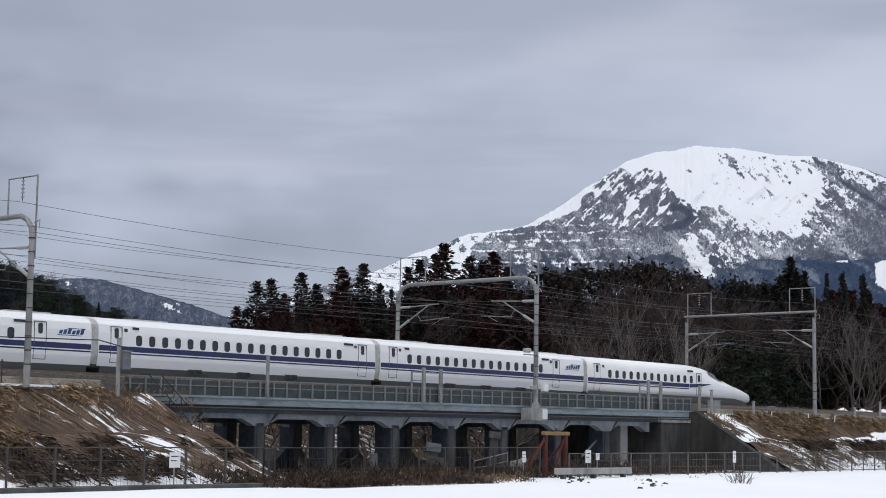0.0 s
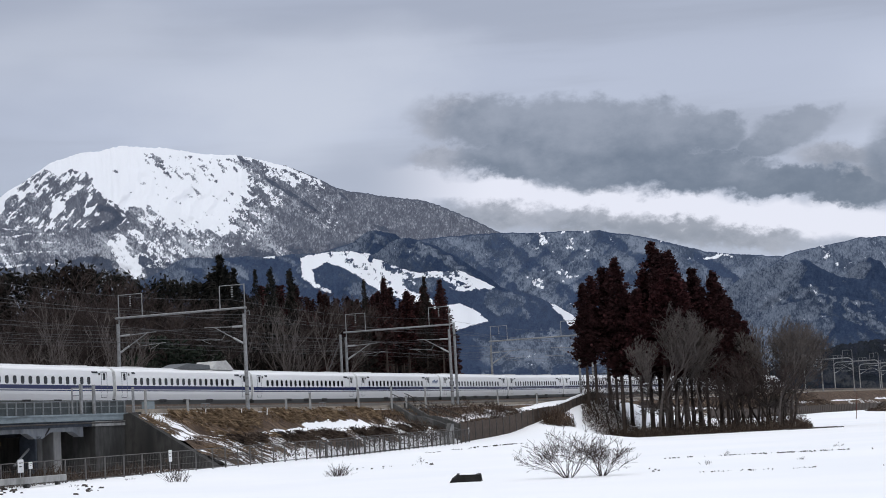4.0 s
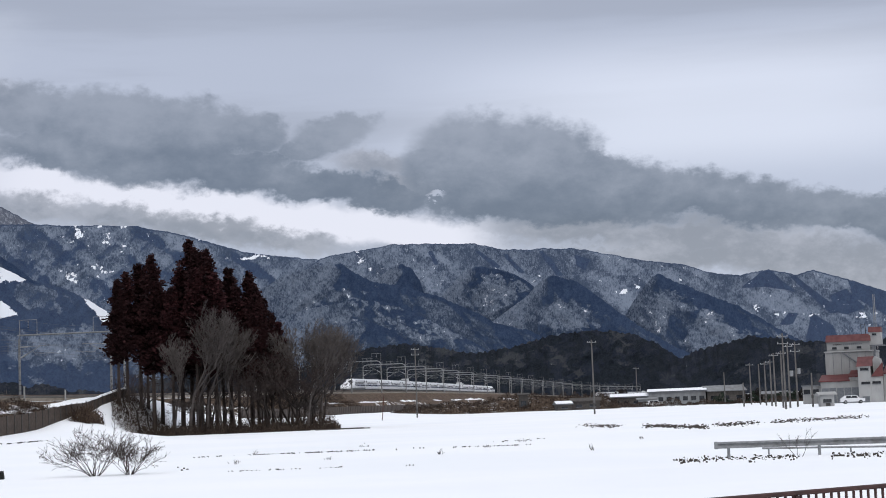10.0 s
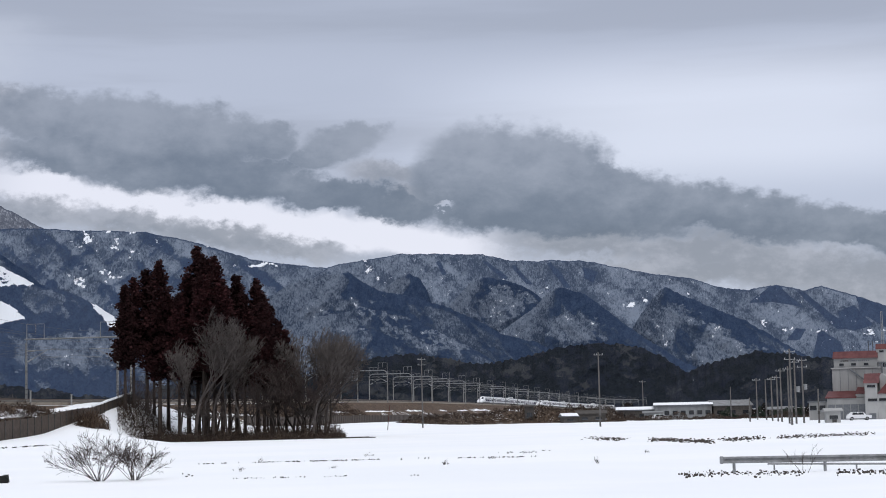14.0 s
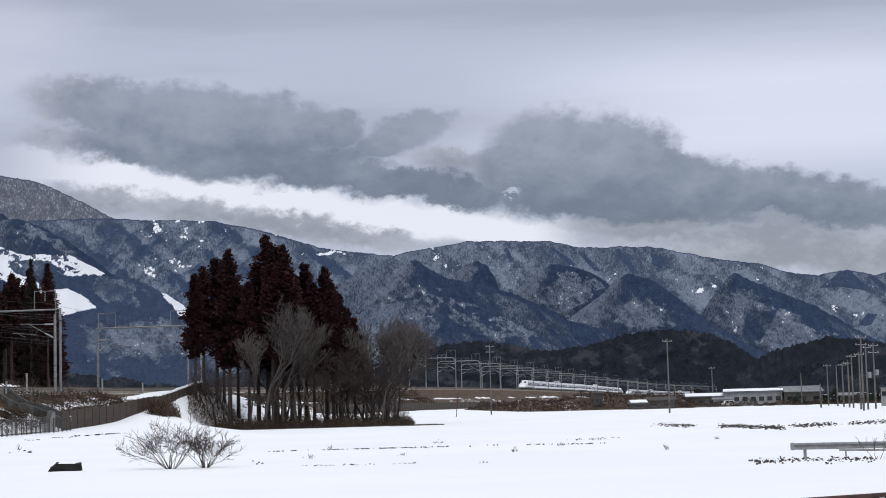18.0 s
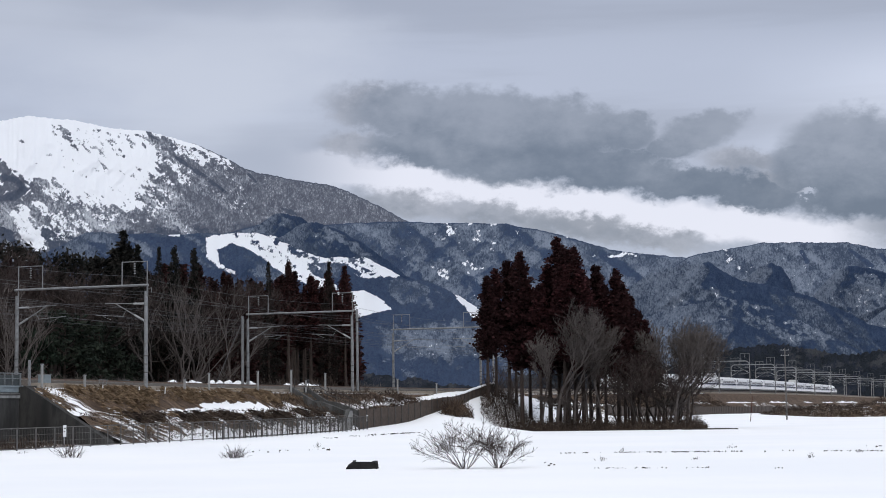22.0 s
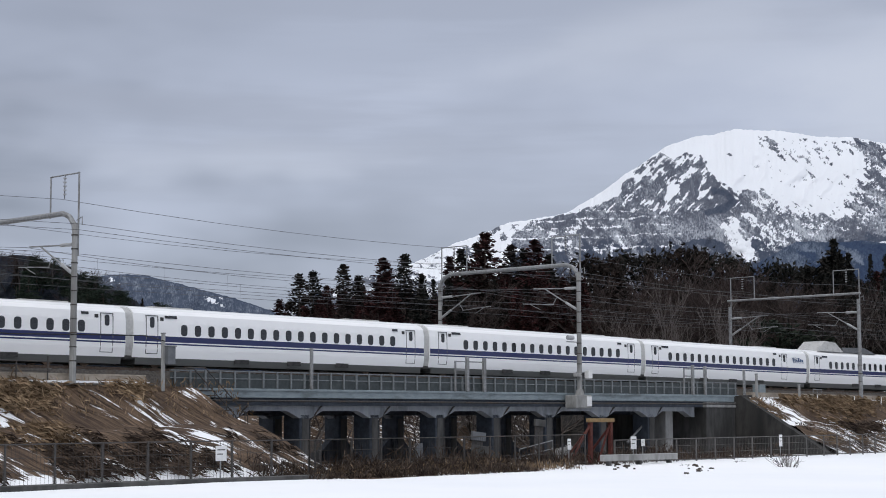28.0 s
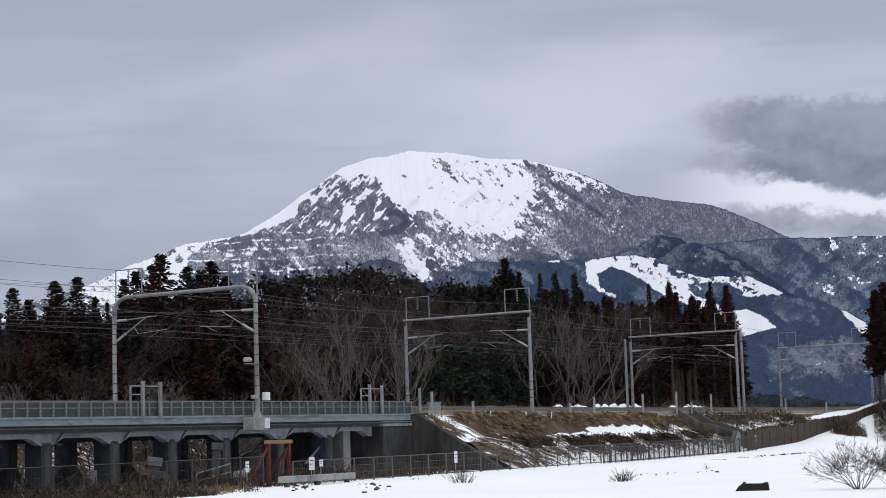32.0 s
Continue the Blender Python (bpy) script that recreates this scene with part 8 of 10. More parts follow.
def build_field():
    sh = make_bare(101, "leafless brown many-stemmed shrub standing in the snow", H=3.3, stems=21, spread=0.34, name="bare_shrub", r0=0.019, depth=3, upward=0.1, fork=2, mat=SHRUB_TWIG, thin=0.0095)
    sh.matrix_basis = stand(22.62, 88.6) @ Matrix.Diagonal((1.0, 1.0, 0.92, 1))
    tagged(sh, group="shrubs in the snow")
    c = copy_thing(sh, stand(23.72, 88.3, 120))
    c.scale = (0.8, 0.8, 0.72)
    # dark drain box
    dr = thing("drain_box", "dark weathered concrete drain box half buried in snow", "drain box", stand(19.22, 90.0))
    # the dark of the open drain is put into the front's black colour
    part("front_slab", Shape().prism([(-0.98, -0.3), (0.92, -0.3), (0.80, 0.16), (0.66, 0.30), (-0.42, 0.33), (-0.74, 0.14)], "y", -0.42, -0.28), DRAIN, dr)
    part("back_slab", Shape().prism([(-0.80, -0.3), (0.95, -0.3), (0.86, 0.34), (-0.40, 0.40), (-0.70, 0.20)], "y", 0.35, 0.5), DARK_CONCRETE, dr)
    part("cover", Shape().loft([[(-0.46, -0.34, 0.30), (-0.40, 0.46, 0.38), (-0.40, 0.46, 0.45), (-0.46, -0.34, 0.37)], [(0.70, -0.40, 0.28), (0.86, 0.48, 0.32), (0.86, 0.48, 0.40), (0.70, -0.40, 0.35)]]), DRAIN, dr)
    part("snow_cap", Shape().loft([[(-0.30, -0.20, 0.37), (-0.26, 0.36, 0.44), (-0.20, 0.30, 0.50), (-0.24, -0.12, 0.43)], [(0.52, -0.26, 0.35), (0.68, 0.38, 0.40), (0.60, 0.30, 0.46), (0.46, -0.16, 0.41)]]), SNOW, dr, "thin cap of old snow")
    part("side_slab", Shape().box(0.72, 0.84, -0.278, 0.348, -0.3, 0.26, 0.02), DRAIN, dr)
    # tufts of dry grass
    rng = np.random.RandomState(44)

    def tuft(az, r, w, h, n, label):
        C = np.stack([rng.normal(size=n) * w * 0.3, rng.normal(size=n) * w * 0.3, np.abs(rng.normal(size=n)) * h * 0.32 + 0.02], 1)
        Dv = np.stack([C[:, 0] * 1.6 / w + rng.normal(size=n) * 0.3, C[:, 1] * 1.6 / w + rng.normal(size=n) * 0.3, np.full(n, 1.0)], 1)
        me = leaf_mesh("grass_tuft", C, Dv, rng.uniform(0.5, 1.0, n) * h, 0.035, SHRUB_TWIG, rng)
        ob = new("grass_tuft", me)
        ob.matrix_basis = stand(az, r)
        return tagged(ob, label, "grass tuft", "grass tufts", "stuff")

    tuft(9.8, 112.6, 1.3, 1.3, 90, "tuft of dry brown grass poking out of the snow")
    tuft(15.1, 110.2, 1.3, 0.85, 150, "flattened tuft of dry grass in the snow")
    for az, r, w, h in ((21.0, 130, 0.5, 0.6), (22.3, 118, 0.5, 0.4), (8.25, 119, 0.9, 0.25), (6.5, 112, 0.9, 0.25), (27.2, 97, 0.5, 0.5), (27.8, 113, 0.6, 0.6), (36.6, 124, 0.6, 0.5), (31.4, 125, 0.8, 0.35), (33.9, 100, 0.3, 0.55), (38.9, 96, 0.25, 0.6), (30.2, 98, 0.4, 0.3), (35.4, 112, 0.5, 0.3), (40.5, 118, 0.4, 0.4), (17.8, 131, 0.3, 1.0)):
        tuft(az, r, w, h * 0.7, 16, "few dry stalks sticking out of the snow")
    # stubble and clods breaking through the snow, in loose rows
    for k, (a0, a1, r0, r1, n, big) in enumerate(((38.6, 42.8, 182, 150, 900, 0.23), (43.0, 50.5, 158, 186, 1000, 0.23), (41.6, 50.0, 78.0, 76.0, 420, 0.13), (26.5, 33.5, 103, 118, 46, 0.16), (33.5, 37.5, 118, 130, 40, 0.2), (2.6, 7.2, 119, 106, 110, 0.34), (21.0, 25.5, 96, 92, 26, 0.16), (15.5, 23.0, 121, 140, 34, 0.2), (18.05, 20.98, 155, 174, 150, 0.18), (25.7, 32.1, 113, 116, 130, 0.13), (27.0, 34.7, 85, 82, 90, 0.085), (34.3, 36.9, 116, 115, 70, 0.13))):
        sh_ = Shape()
        for i in range(n):
            u = rng.rand()
            if vnoise(np.array(u * 9.0 + k * 3.1), np.array(0.5 + k)) < (0.25 if k == 2 else 0.45):
                continue
            az, r = a0 + (a1 - a0) * u + rng.normal() * 0.12, r0 + (r1 - r0) * u + rng.normal() * (0.35 if k > 7 else (4.5 if big > 0.22 else 1.6))
            p = polar(az, r)
            z = ground_at(p.x, p.y) + 0.04
            w = big * rng.uniform(0.12, 0.7) ** 1.3
            ring = [(p.x + math.cos(t) * w * rng.uniform(0.6, 1.3) * 1.5, p.y + math.sin(t) * w * rng.uniform(0.6, 1.3), z - 0.2) for t in np.linspace(0, 6.28, 7)[:-1]]
            topr = [(x * 0.55 + p.x * 0.45, y * 0.55 + p.y * 0.45, z + w * rng.uniform(0.05, 0.45)) for x, y, _ in ring]
            sh_.loft([ring, topr])
        ob = part("earth_clods", sh_, SOIL, fix=False)
        tagged(ob, "row of dark clods and stubble breaking through the snow", "earth clods", kind="stuff")
    sp = make_bare(131, "thin leafless sapling behind the guard rail", H=2.2, stems=3, spread=0.3, name="bare_sapling", r0=0.014, depth=2, thin=0.006, mat=SHRUB_TWIG)
    sp.matrix_basis = stand(45.55, 77.5)
    # guard rail
    gr = thing("guard_rail", "grey steel road guard rail on posts in the snow", "guard rail", stand(43.0, 79.0) @ Matrix.Diagonal((1, 1, 0.86, 1)))
    L_ = 14.0
    beam = []
    for x in (0.0, L_):
        beam.append([(x, -0.03, 0.50), (x, -0.09, 0.54), (x, -0.09, 0.60), (x, -0.02, 0.655), (x, -0.02, 0.695), (x, -0.09, 0.75), (x, -0.09, 0.81), (x, -0.03, 0.85), (x, 0.0, 0.84), (x, 0.0, 0.51)])
    part("beam", Shape().loft(beam), GALV, gr)
    part("end_plate", Shape().box(-0.18, 0.0, -0.1, 0.02, 0.48, 0.87, 0.03), GALV, gr)
    for k in range(4):
        x = 0.45 + k * 4.0
        part("post", Shape().tube((x, 0.1, -0.3), (x, 0.1, 0.80), 0.07, n=10), GALV, gr)
        part("spacer", Shape().box(x - 0.06, x + 0.06, -0.0, 0.12, 0.58, 0.78), GALV, gr)
    pr = thing("low_pipe_rail", "thin grey pipe rail low over the snow", "pipe rail", stand(44.4, 81.5))
    part("pipe", Shape().tube((0, 0, 0.30), (8.5, 0, 0.16), 0.045, n=8), GALV, pr)
    for x in (0.3, 4.0, 8.0):
        part("stub", Shape().tube((x, 0, -0.3), (x, 0, 0.28 - 0.016 * x), 0.04, n=6), GALV, pr)
    # dark brown railing close to the camera
    a, b = Vector((11.4, 14.75, 0)), Vector((18.4, 14.6, 0))
    d = (b - a).normalized()
    rl = thing("road_railing", "dark brown steel railing with close upright bars", "railing", pose(a.x, a.y, 0, 0, 0, math.degrees(math.atan2(d.y, d.x))))
    ln = (b - a).length
    part("kerb_wall", Shape().box(-0.3, ln + 0.3, -0.15, 0.15, -0.3, 0.62, 0.03), CONCRETE, rl)
    part("top_rail", Shape().box(-0.05, ln, -0.035, 0.035, 1.745, 1.80, 0.012), RUST_RAIL, rl)
    part("bottom_rail", Shape().box(-0.05, ln, -0.025, 0.025, 0.78, 0.82), RUST_RAIL, rl)
    bar = Shape().box(-0.012, 0.012, -0.012, 0.012, 0.822, 1.744).mesh("baluster", RUST_RAIL)
    for k in range(int(ln / 0.125)):
        part("baluster", bar, None, rl, m=Matrix.Translation((0.06 + k * 0.125, 0, 0)))
    for k in range(5):
        x = 0.0 + k * 1.74
        part("post", Shape().box(x - 0.03, x + 0.03, -0.036, 0.036, 0.60, 1.743), RUST_RAIL, rl)


# ---------------------------------------------------------------- utility poles and buildings to the east
def build_pole(az, r, h, arms=1, label="grey concrete utility pole in the snow", box=False):
    po = thing("utility_pole", label, "utility pole", stand(az, r, 20), "utility poles")
    part("shaft", Shape().tube((0, 0, -0.5), (0, 0, h), 0.165, 0.11, 9), POLE_CONCRETE, po)
    for k in range(arms):
        z = h - 0.5 - 1.1 * k
        a = part("cross_arm", Shape().box(-0.85, 0.85, -0.06, 0.06, z, z + 0.1), GALV, po)
        for x in (-0.75, 0.0 if k else -0.3, 0.75):
            part("insulator", Shape().tube((x, 0, z + 0.1), (x, 0, z + 0.3), 0.06, 0.04, 7), INSULATOR, a)
    if box:
        part("transformer", Shape().tube((0.45, 0, h - 5.2), (0.45, 0, h - 4.3), 0.3, n=12), GALV, po)
    part("band", Shape().tube((0, 0, 1.4), (0, 0, 1.9), 0.20, n=9), DARK_STEEL, po)
    return po


def build_poles():
    rows = [(33.17, 352, 14.3, 2, False), (39.03, 300.5, 12.8, 1, False), (40.45, 470, 10.5, 1, False), (44.14, 369, 8.7, 1, False), (44.43, 355, 8.2, 0, False), (44.62, 333, 8.3, 1, False), (44.80, 320, 8.4, 1, False), (44.92, 307, 9.3, 1, False),
            (45.16, 284, 9.2, 1, False), (45.24, 260, 11.2, 2, False), (45.38, 281, 10.2, 1, True), (45.62, 287, 10.6, 2, True), (46.1, 282, 5.4, 0, False), (43.3, 420, 7.5, 0, False), (43.9, 330, 4.5, 0, False)]
    for az, r, h, arms, box in rows:
        build_pole(az, r, h, arms, box=box)
    # leaning snow stake by the far track
    st = thing("marker_pole", "thin reddish marker pole standing in the snow", "marker pole", stand(32.0, 330))
    part("shaft", Shape().tube((0, 0, -0.3), (0.5, 0, 4.6), 0.07, 0.05, 6), RED_PAINT, st)


def gable(w, d, h, rise_, over=0.4):
    """Gabled roof along x over a block w wide and d deep, as one closed solid."""
    sh = Shape()
    prof = [(-d / 2 - over, h - 0.05), (d / 2 + over, h - 0.05), (d / 2 + over, h + 0.12), (0, h + rise_ + 0.15), (-d / 2 - over, h + 0.12)]
    return sh.prism(prof, "x", -w / 2 - over, w / 2 + over)


def shed_roof(x0, x1, y0, y1, z0, z1, over=0.3, t=0.18):
    """Roof sloping up from the near edge z0 to the far edge z1."""
    return Shape().prism([(y0 - over, z0), (y1 + 0.02, z1), (y1 + 0.02, z1 + t), (y0 - over, z0 + t)], "x", x0 - over, x1 + over)


def window_part(parent, x, z, w, h, y, mat=None):
    wd = part("window", Shape().box(x - w / 2, x + w / 2, y - 0.06, y - 0.004, z, z + h), GLASS, parent)
    part("sill", Shape().box(x - w / 2 - 0.05, x + w / 2 + 0.05, y - 0.12, y - 0.003, z - 0.1, z - 0.01), SHUTTER, wd)
    return wd


def build_silo():
    """The grain store: a tall pale block with a red-roofed loft, lean-tos and an annex. x runs to the right, y away."""
    st = thing("grain_store", "pale grey grain store with red sheet roofs", "grain store", stand(47.5, 335, -6))
    x0, x1 = -5.50, 3.45
    part("main_block", Shape().box(x0, x1, 0, 12, -0.3, 9.55, 0.05), SILO_WALL, st)
    for k in range(1, 6):
        x = x0 + (x1 - x0) * k / 6
        part("wall_joint", Shape().box(x - 0.05, x + 0.05, -0.03, -0.003, 4.6, 9.55 - 0.1), SHUTTER, st)
    part("ledge", Shape().box(x0 - 0.15, x1 + 0.1, -0.3, 12.1, 9.55 + 0.002, 9.55 + 0.2), HOUSE_WALL, st)
    part("loft", Shape().box(-5.15, 2.86, 0.4, 11.5, 9.55 + 0.202, 11.48, 0.03), SILO_WALL, st)
    for x in (0.18, 0.46, 0.75):
        window_part(st, -5.15 + x * (2.86 - -5.15), 9.67 + 0.45, 0.85, 0.42, 0.4)
    for k in range(15):
        x = -5.15 + 1.3 + k * 0.36
        part("writing_bar", Shape().box(x, x + (0.26 if k % 4 else 0.18), 0.34, 0.396, 11.48 - 0.60, 11.48 - 0.36), DARK_STEEL if k < 4 else SHUTTER, st)
    part("loft_roof", Shape().prism([(0.0, 11.48 + 0.002), (11.9, 11.48 + 0.002), (10.9, 12.83), (1.3, 12.83)], "x", -5.15 - 0.15, 2.86 + 0.15), RED_ROOF, st, "red sheet roof")
    part("head_house", Shape().box(2.75, 4.91, 1.0, 4.5, 10.66, 13.06, 0.03), HOUSE_WALL, st)
    part("head_floor", Shape().box(2.75 - 0.2, 4.91 + 0.5, 0.8, 4.7, 10.66 - 0.2, 10.66 - 0.002), SHUTTER, st)
    part("head_roof", Shape().prism([(0.8, 13.06 + 0.002), (4.7, 13.06 + 0.002), (4.3, 14.05), (1.3, 14.05)], "x", 2.75 - 0.1, 4.91 + 0.05), RED_ROOF, st, "red sheet roof")
    window_part(st, (2.75 + 4.91) / 2 - 0.1, 13.06 - 0.55, 0.8, 0.3, 1.0)
    for x in (0.45, 0.8):
        part("support", Shape().box(2.75 + x, 2.75 + x + 0.25, 0.6, 1.2, 9.55 - 2.4, 10.66 - 0.2), SHUTTER, st)
    part("chute", Shape().path([(x0 + 3.3, -0.3, 9.55 - 0.1), (x0 + 7.4, -0.3, 9.55 - 3.2)], 0.15, 8), SHUTTER, st)
    part("mast_frame", Shape().path([(2.75 - 1.6, 3, 12.83), (2.75 - 1.6, 3, 14.05 + 0.6), (2.75 - 0.8, 3, 14.05 + 0.6), (2.75 - 0.8, 3, 12.83)], 0.07, 5), DARK_STEEL, st)
    # lean-to with shutters, its roof stepping up beside the annex
    part("lean_to", Shape().box(-6.02, 1.17, -5.0, -0.01, -0.3, 3.98, 0.03), SILO_WALL, st)
    part("lean_to_roof", shed_roof(-6.02, 1.17 - 2.1, -5.0, -0.03, 3.98 + 0.02, 5.16), RED_ROOF, st, "red sheet roof")
    part("upper_lean_to_roof", shed_roof(1.17 - 1.75, 1.17 - 0.35, -4.4, -0.03, 3.98 + 0.75, 5.75 + 0.1), RED_ROOF, st, "red sheet roof")
    part("upper_lean_to", Shape().box(1.17 - 2.0, 1.17 - 0.1, -4.6, -0.02, 3.98 + 0.05, 3.98 + 0.72), SILO_WALL, st)
    for k in range(5):
        xa = -6.02 + 0.2 + k * (1.17 - -6.02 - 0.3) / 5
        part("shutter", Shape().box(xa, xa + (1.17 - -6.02) / 5 - 0.18, -5.06, -5.003, 0.0, 3.98 - 1.15), SHUTTER, st, "grey roller shutter")
    # annex: a tower with a steep red roof, a lower gabled wing, a long barn behind
    ax0, ax1 = 1.17, 5.55
    part("annex", Shape().box(ax0, 3.45, -7.5, -0.2, -0.3, 6.61, 0.03), HOUSE_WALL, st)
    part("annex_roof", Shape().prism([(-7.8, 6.61 + 0.002), (0.0, 6.61 + 0.002), (-2.2, 8.44), (-4.5, 8.44)], "x", ax0 - 0.2, 3.45 + 0.35), RED_ROOF, st, "red sheet roof")
    part("annex_gable", Shape().prism([(3.45 + 0.352, 6.61 - 1.2), (3.45 + 1.9, 6.61 - 0.1), (3.45 + 1.5, 8.44 - 0.5), (3.45 + 0.7, 8.44 - 0.05), (3.45 + 0.352, 8.44 - 0.6)], "y", -6.0, -1.0), HOUSE_WALL, st)
    part("wing", Shape().box(3.45 + 0.005, ax1, -7.45, -0.2, -0.3, 4.66, 0.03), HOUSE_WALL, st)
    part("wing_roof", Shape().prism([(3.45 + 0.005, 4.66 + 0.002), (ax1 + 0.1, 4.66 + 0.002), (ax1 + 0.1, 6.84 + 0.4)], "y", -7.7, -6.1), RED_ROOF, st, "red sheet roof")
    part("barn", Shape().box(5.55 + 0.02, 15.03, -6.0, 5.0, -0.3, 5.07, 0.03), HOUSE_WALL, st)
    part("barn_roof", shed_roof(5.55 + 0.3, 15.03, -6.0, 5.0, 5.07 + 0.02, 7.49), RED_ROOF, st, "red sheet roof")
    for x, z, w in ((ax0 + 1.2, 6.61 - 0.75, 1.5), (ax0 + 1.35, 6.61 - 3.25, 1.6), (3.45 + 1.0, 6.61 - 3.25, 1.5)):
        window_part(st, x, z, w, 0.42, -7.5)
    for x in (1.6, 4.5, 7.4):
        window_part(st, 5.55 + x, 5.07 - 1.4, 1.6, 0.45, -6.0)
    part("door", Shape().box(ax0 + 0.7, ax0 + 1.9, -7.56, -7.503, -0.1, 1.1), SHUTTER, st)
    # side porch
    pc = thing("store_porch", "low pale porch with dark windows beside the grain store", "porch", stand(46.1, 333, -6))
    part("wall", Shape().box(-1.8, 1.6, 0, 4, -0.3, 3.3, 0.03), SILO_WALL, pc)
    for x in (-1.0, 0.6):
        window_part(pc, x, 1.9, 1.2, 0.8, 0)
    part("roof", Shape().box(-2.0, 1.8, -0.3, 4.2, 3.302, 3.5), SHUTTER, pc)
    # antenna mast behind
    am = thing("antenna_mast", "thin lattice mast behind the grain store", "mast", stand(48.2, 352))
    for x in (-0.4, 0.4):
        part("leg", Shape().tube((x, 0, -0.3), (x * 0.3, 0, 21), 0.07, n=5), GALV, am)
    for k in range(9):
        part("brace", Shape().tube((-0.4 + 0.03 * k, 0, k * 2.2), (0.4 - 0.03 * k, 0, k * 2.2 + 2.1), 0.035, n=4), GALV, am)


def build_house(az, r, w, d, h, rise_, label, wall, roof, turn=0, snow=True, windows=3):
    hs = thing("house", label, "house", stand(az, r, turn), "buildings beyond the field")
    part("wall", Shape().box(-w / 2, w / 2, 0, d, -0.3, h, 0.03), wall, hs)
    rf = part("roof", gable(w, d, h + 0.06, rise_), roof, hs, m=Matrix.Translation((0, d / 2, 0)))
    if snow:
        part("roof_snow", Shape().prism([(-d / 2 - 0.35, h + 0.28), (d / 2 + 0.35, h + 0.28), (0, h + rise_ + 0.42)], "x", -w / 2 - 0.3, w / 2 + 0.3), SNOW, hs, "thin snow on the roof", m=Matrix.Translation((0, d / 2, 0)))
    for k in range(windows):
        window_part(hs, -w / 2 + w * (k + 0.5) / windows, h * 0.35, min(1.4, w / windows * 0.6), h * 0.3, 0)
    return hs


def build_terrace():
    """A brown grass bank with scrub that closes the far field."""
    az, v = np.arange(31.9, 39.9, 0.03), np.linspace(0, 1, 14)
    AZ, V = np.meshgrid(az, v)
    R = 407 + 34 * V + 3.0 * (fbm(AZ * 1.3, V * 0, 3) - 0.5)
    H = np.interp(AZ, (31.9, 32.8, 35.1, 36.4, 38.4, 39.4, 39.9), (0.1, 1.3, 1.9, 3.2, 2.9, 2.3, 0.4)) + 1.1 * (fbm(AZ * 2.2, V * 2, 4) - 0.5)
    Z = H * smooth(0.0, 0.42, V) * smooth(1.0, 0.75, V) + 0.5 * (fbm(AZ * 9, V * 5, 4) - 0.5) * smooth(0.0, 0.15, V) - 0.12
    A = np.radians(AZ)
    snow = 0.37 + 0.35 * (fbm(AZ * 3.5, V * 7, 4) - 0.5)
    ob = new("field_bank", bank_uv(grid_mesh("field_bank", np.sin(A) * R, np.cos(A) * R, Z, BANK, {"snow": snow}), AZ * 7.1, R))
    tagged(ob, "brown grass bank with scraps of snow along the far edge of the field", "embankment", kind="structure")
    rng = np.random.RandomState(58)
    n = 8500
    az, v = rng.uniform(32.3, 39.8, n), rng.uniform(0.02, 0.55, n)
    top = np.interp(az, (31.9, 32.8, 35.1, 36.4, 38.4, 39.4, 39.9), (0.1, 1.3, 1.9, 3.2, 2.9, 2.3, 0.4)) * smooth(0.0, 0.42, v)
    tall = 1.5 * np.clip(fbm(az * 5, v * 3, 3) * 2.4 - 0.6, 0.12, 1.2)
    a = np.radians(az)
    C = np.stack([np.sin(a) * (407 + 34 * v), np.cos(a) * (407 + 34 * v), top + tall * rng.rand(n)], 1)
    tagged(new("field_bank_scrub", leaf_mesh("field_bank_scrub", C, rng.normal(size=(n, 3)) + np.array([0, 0, 0.8]), 0.75, 0.12, BRUSH, rng)), "dark leafless scrub on the bank behind the field", "scrub", kind="stuff")


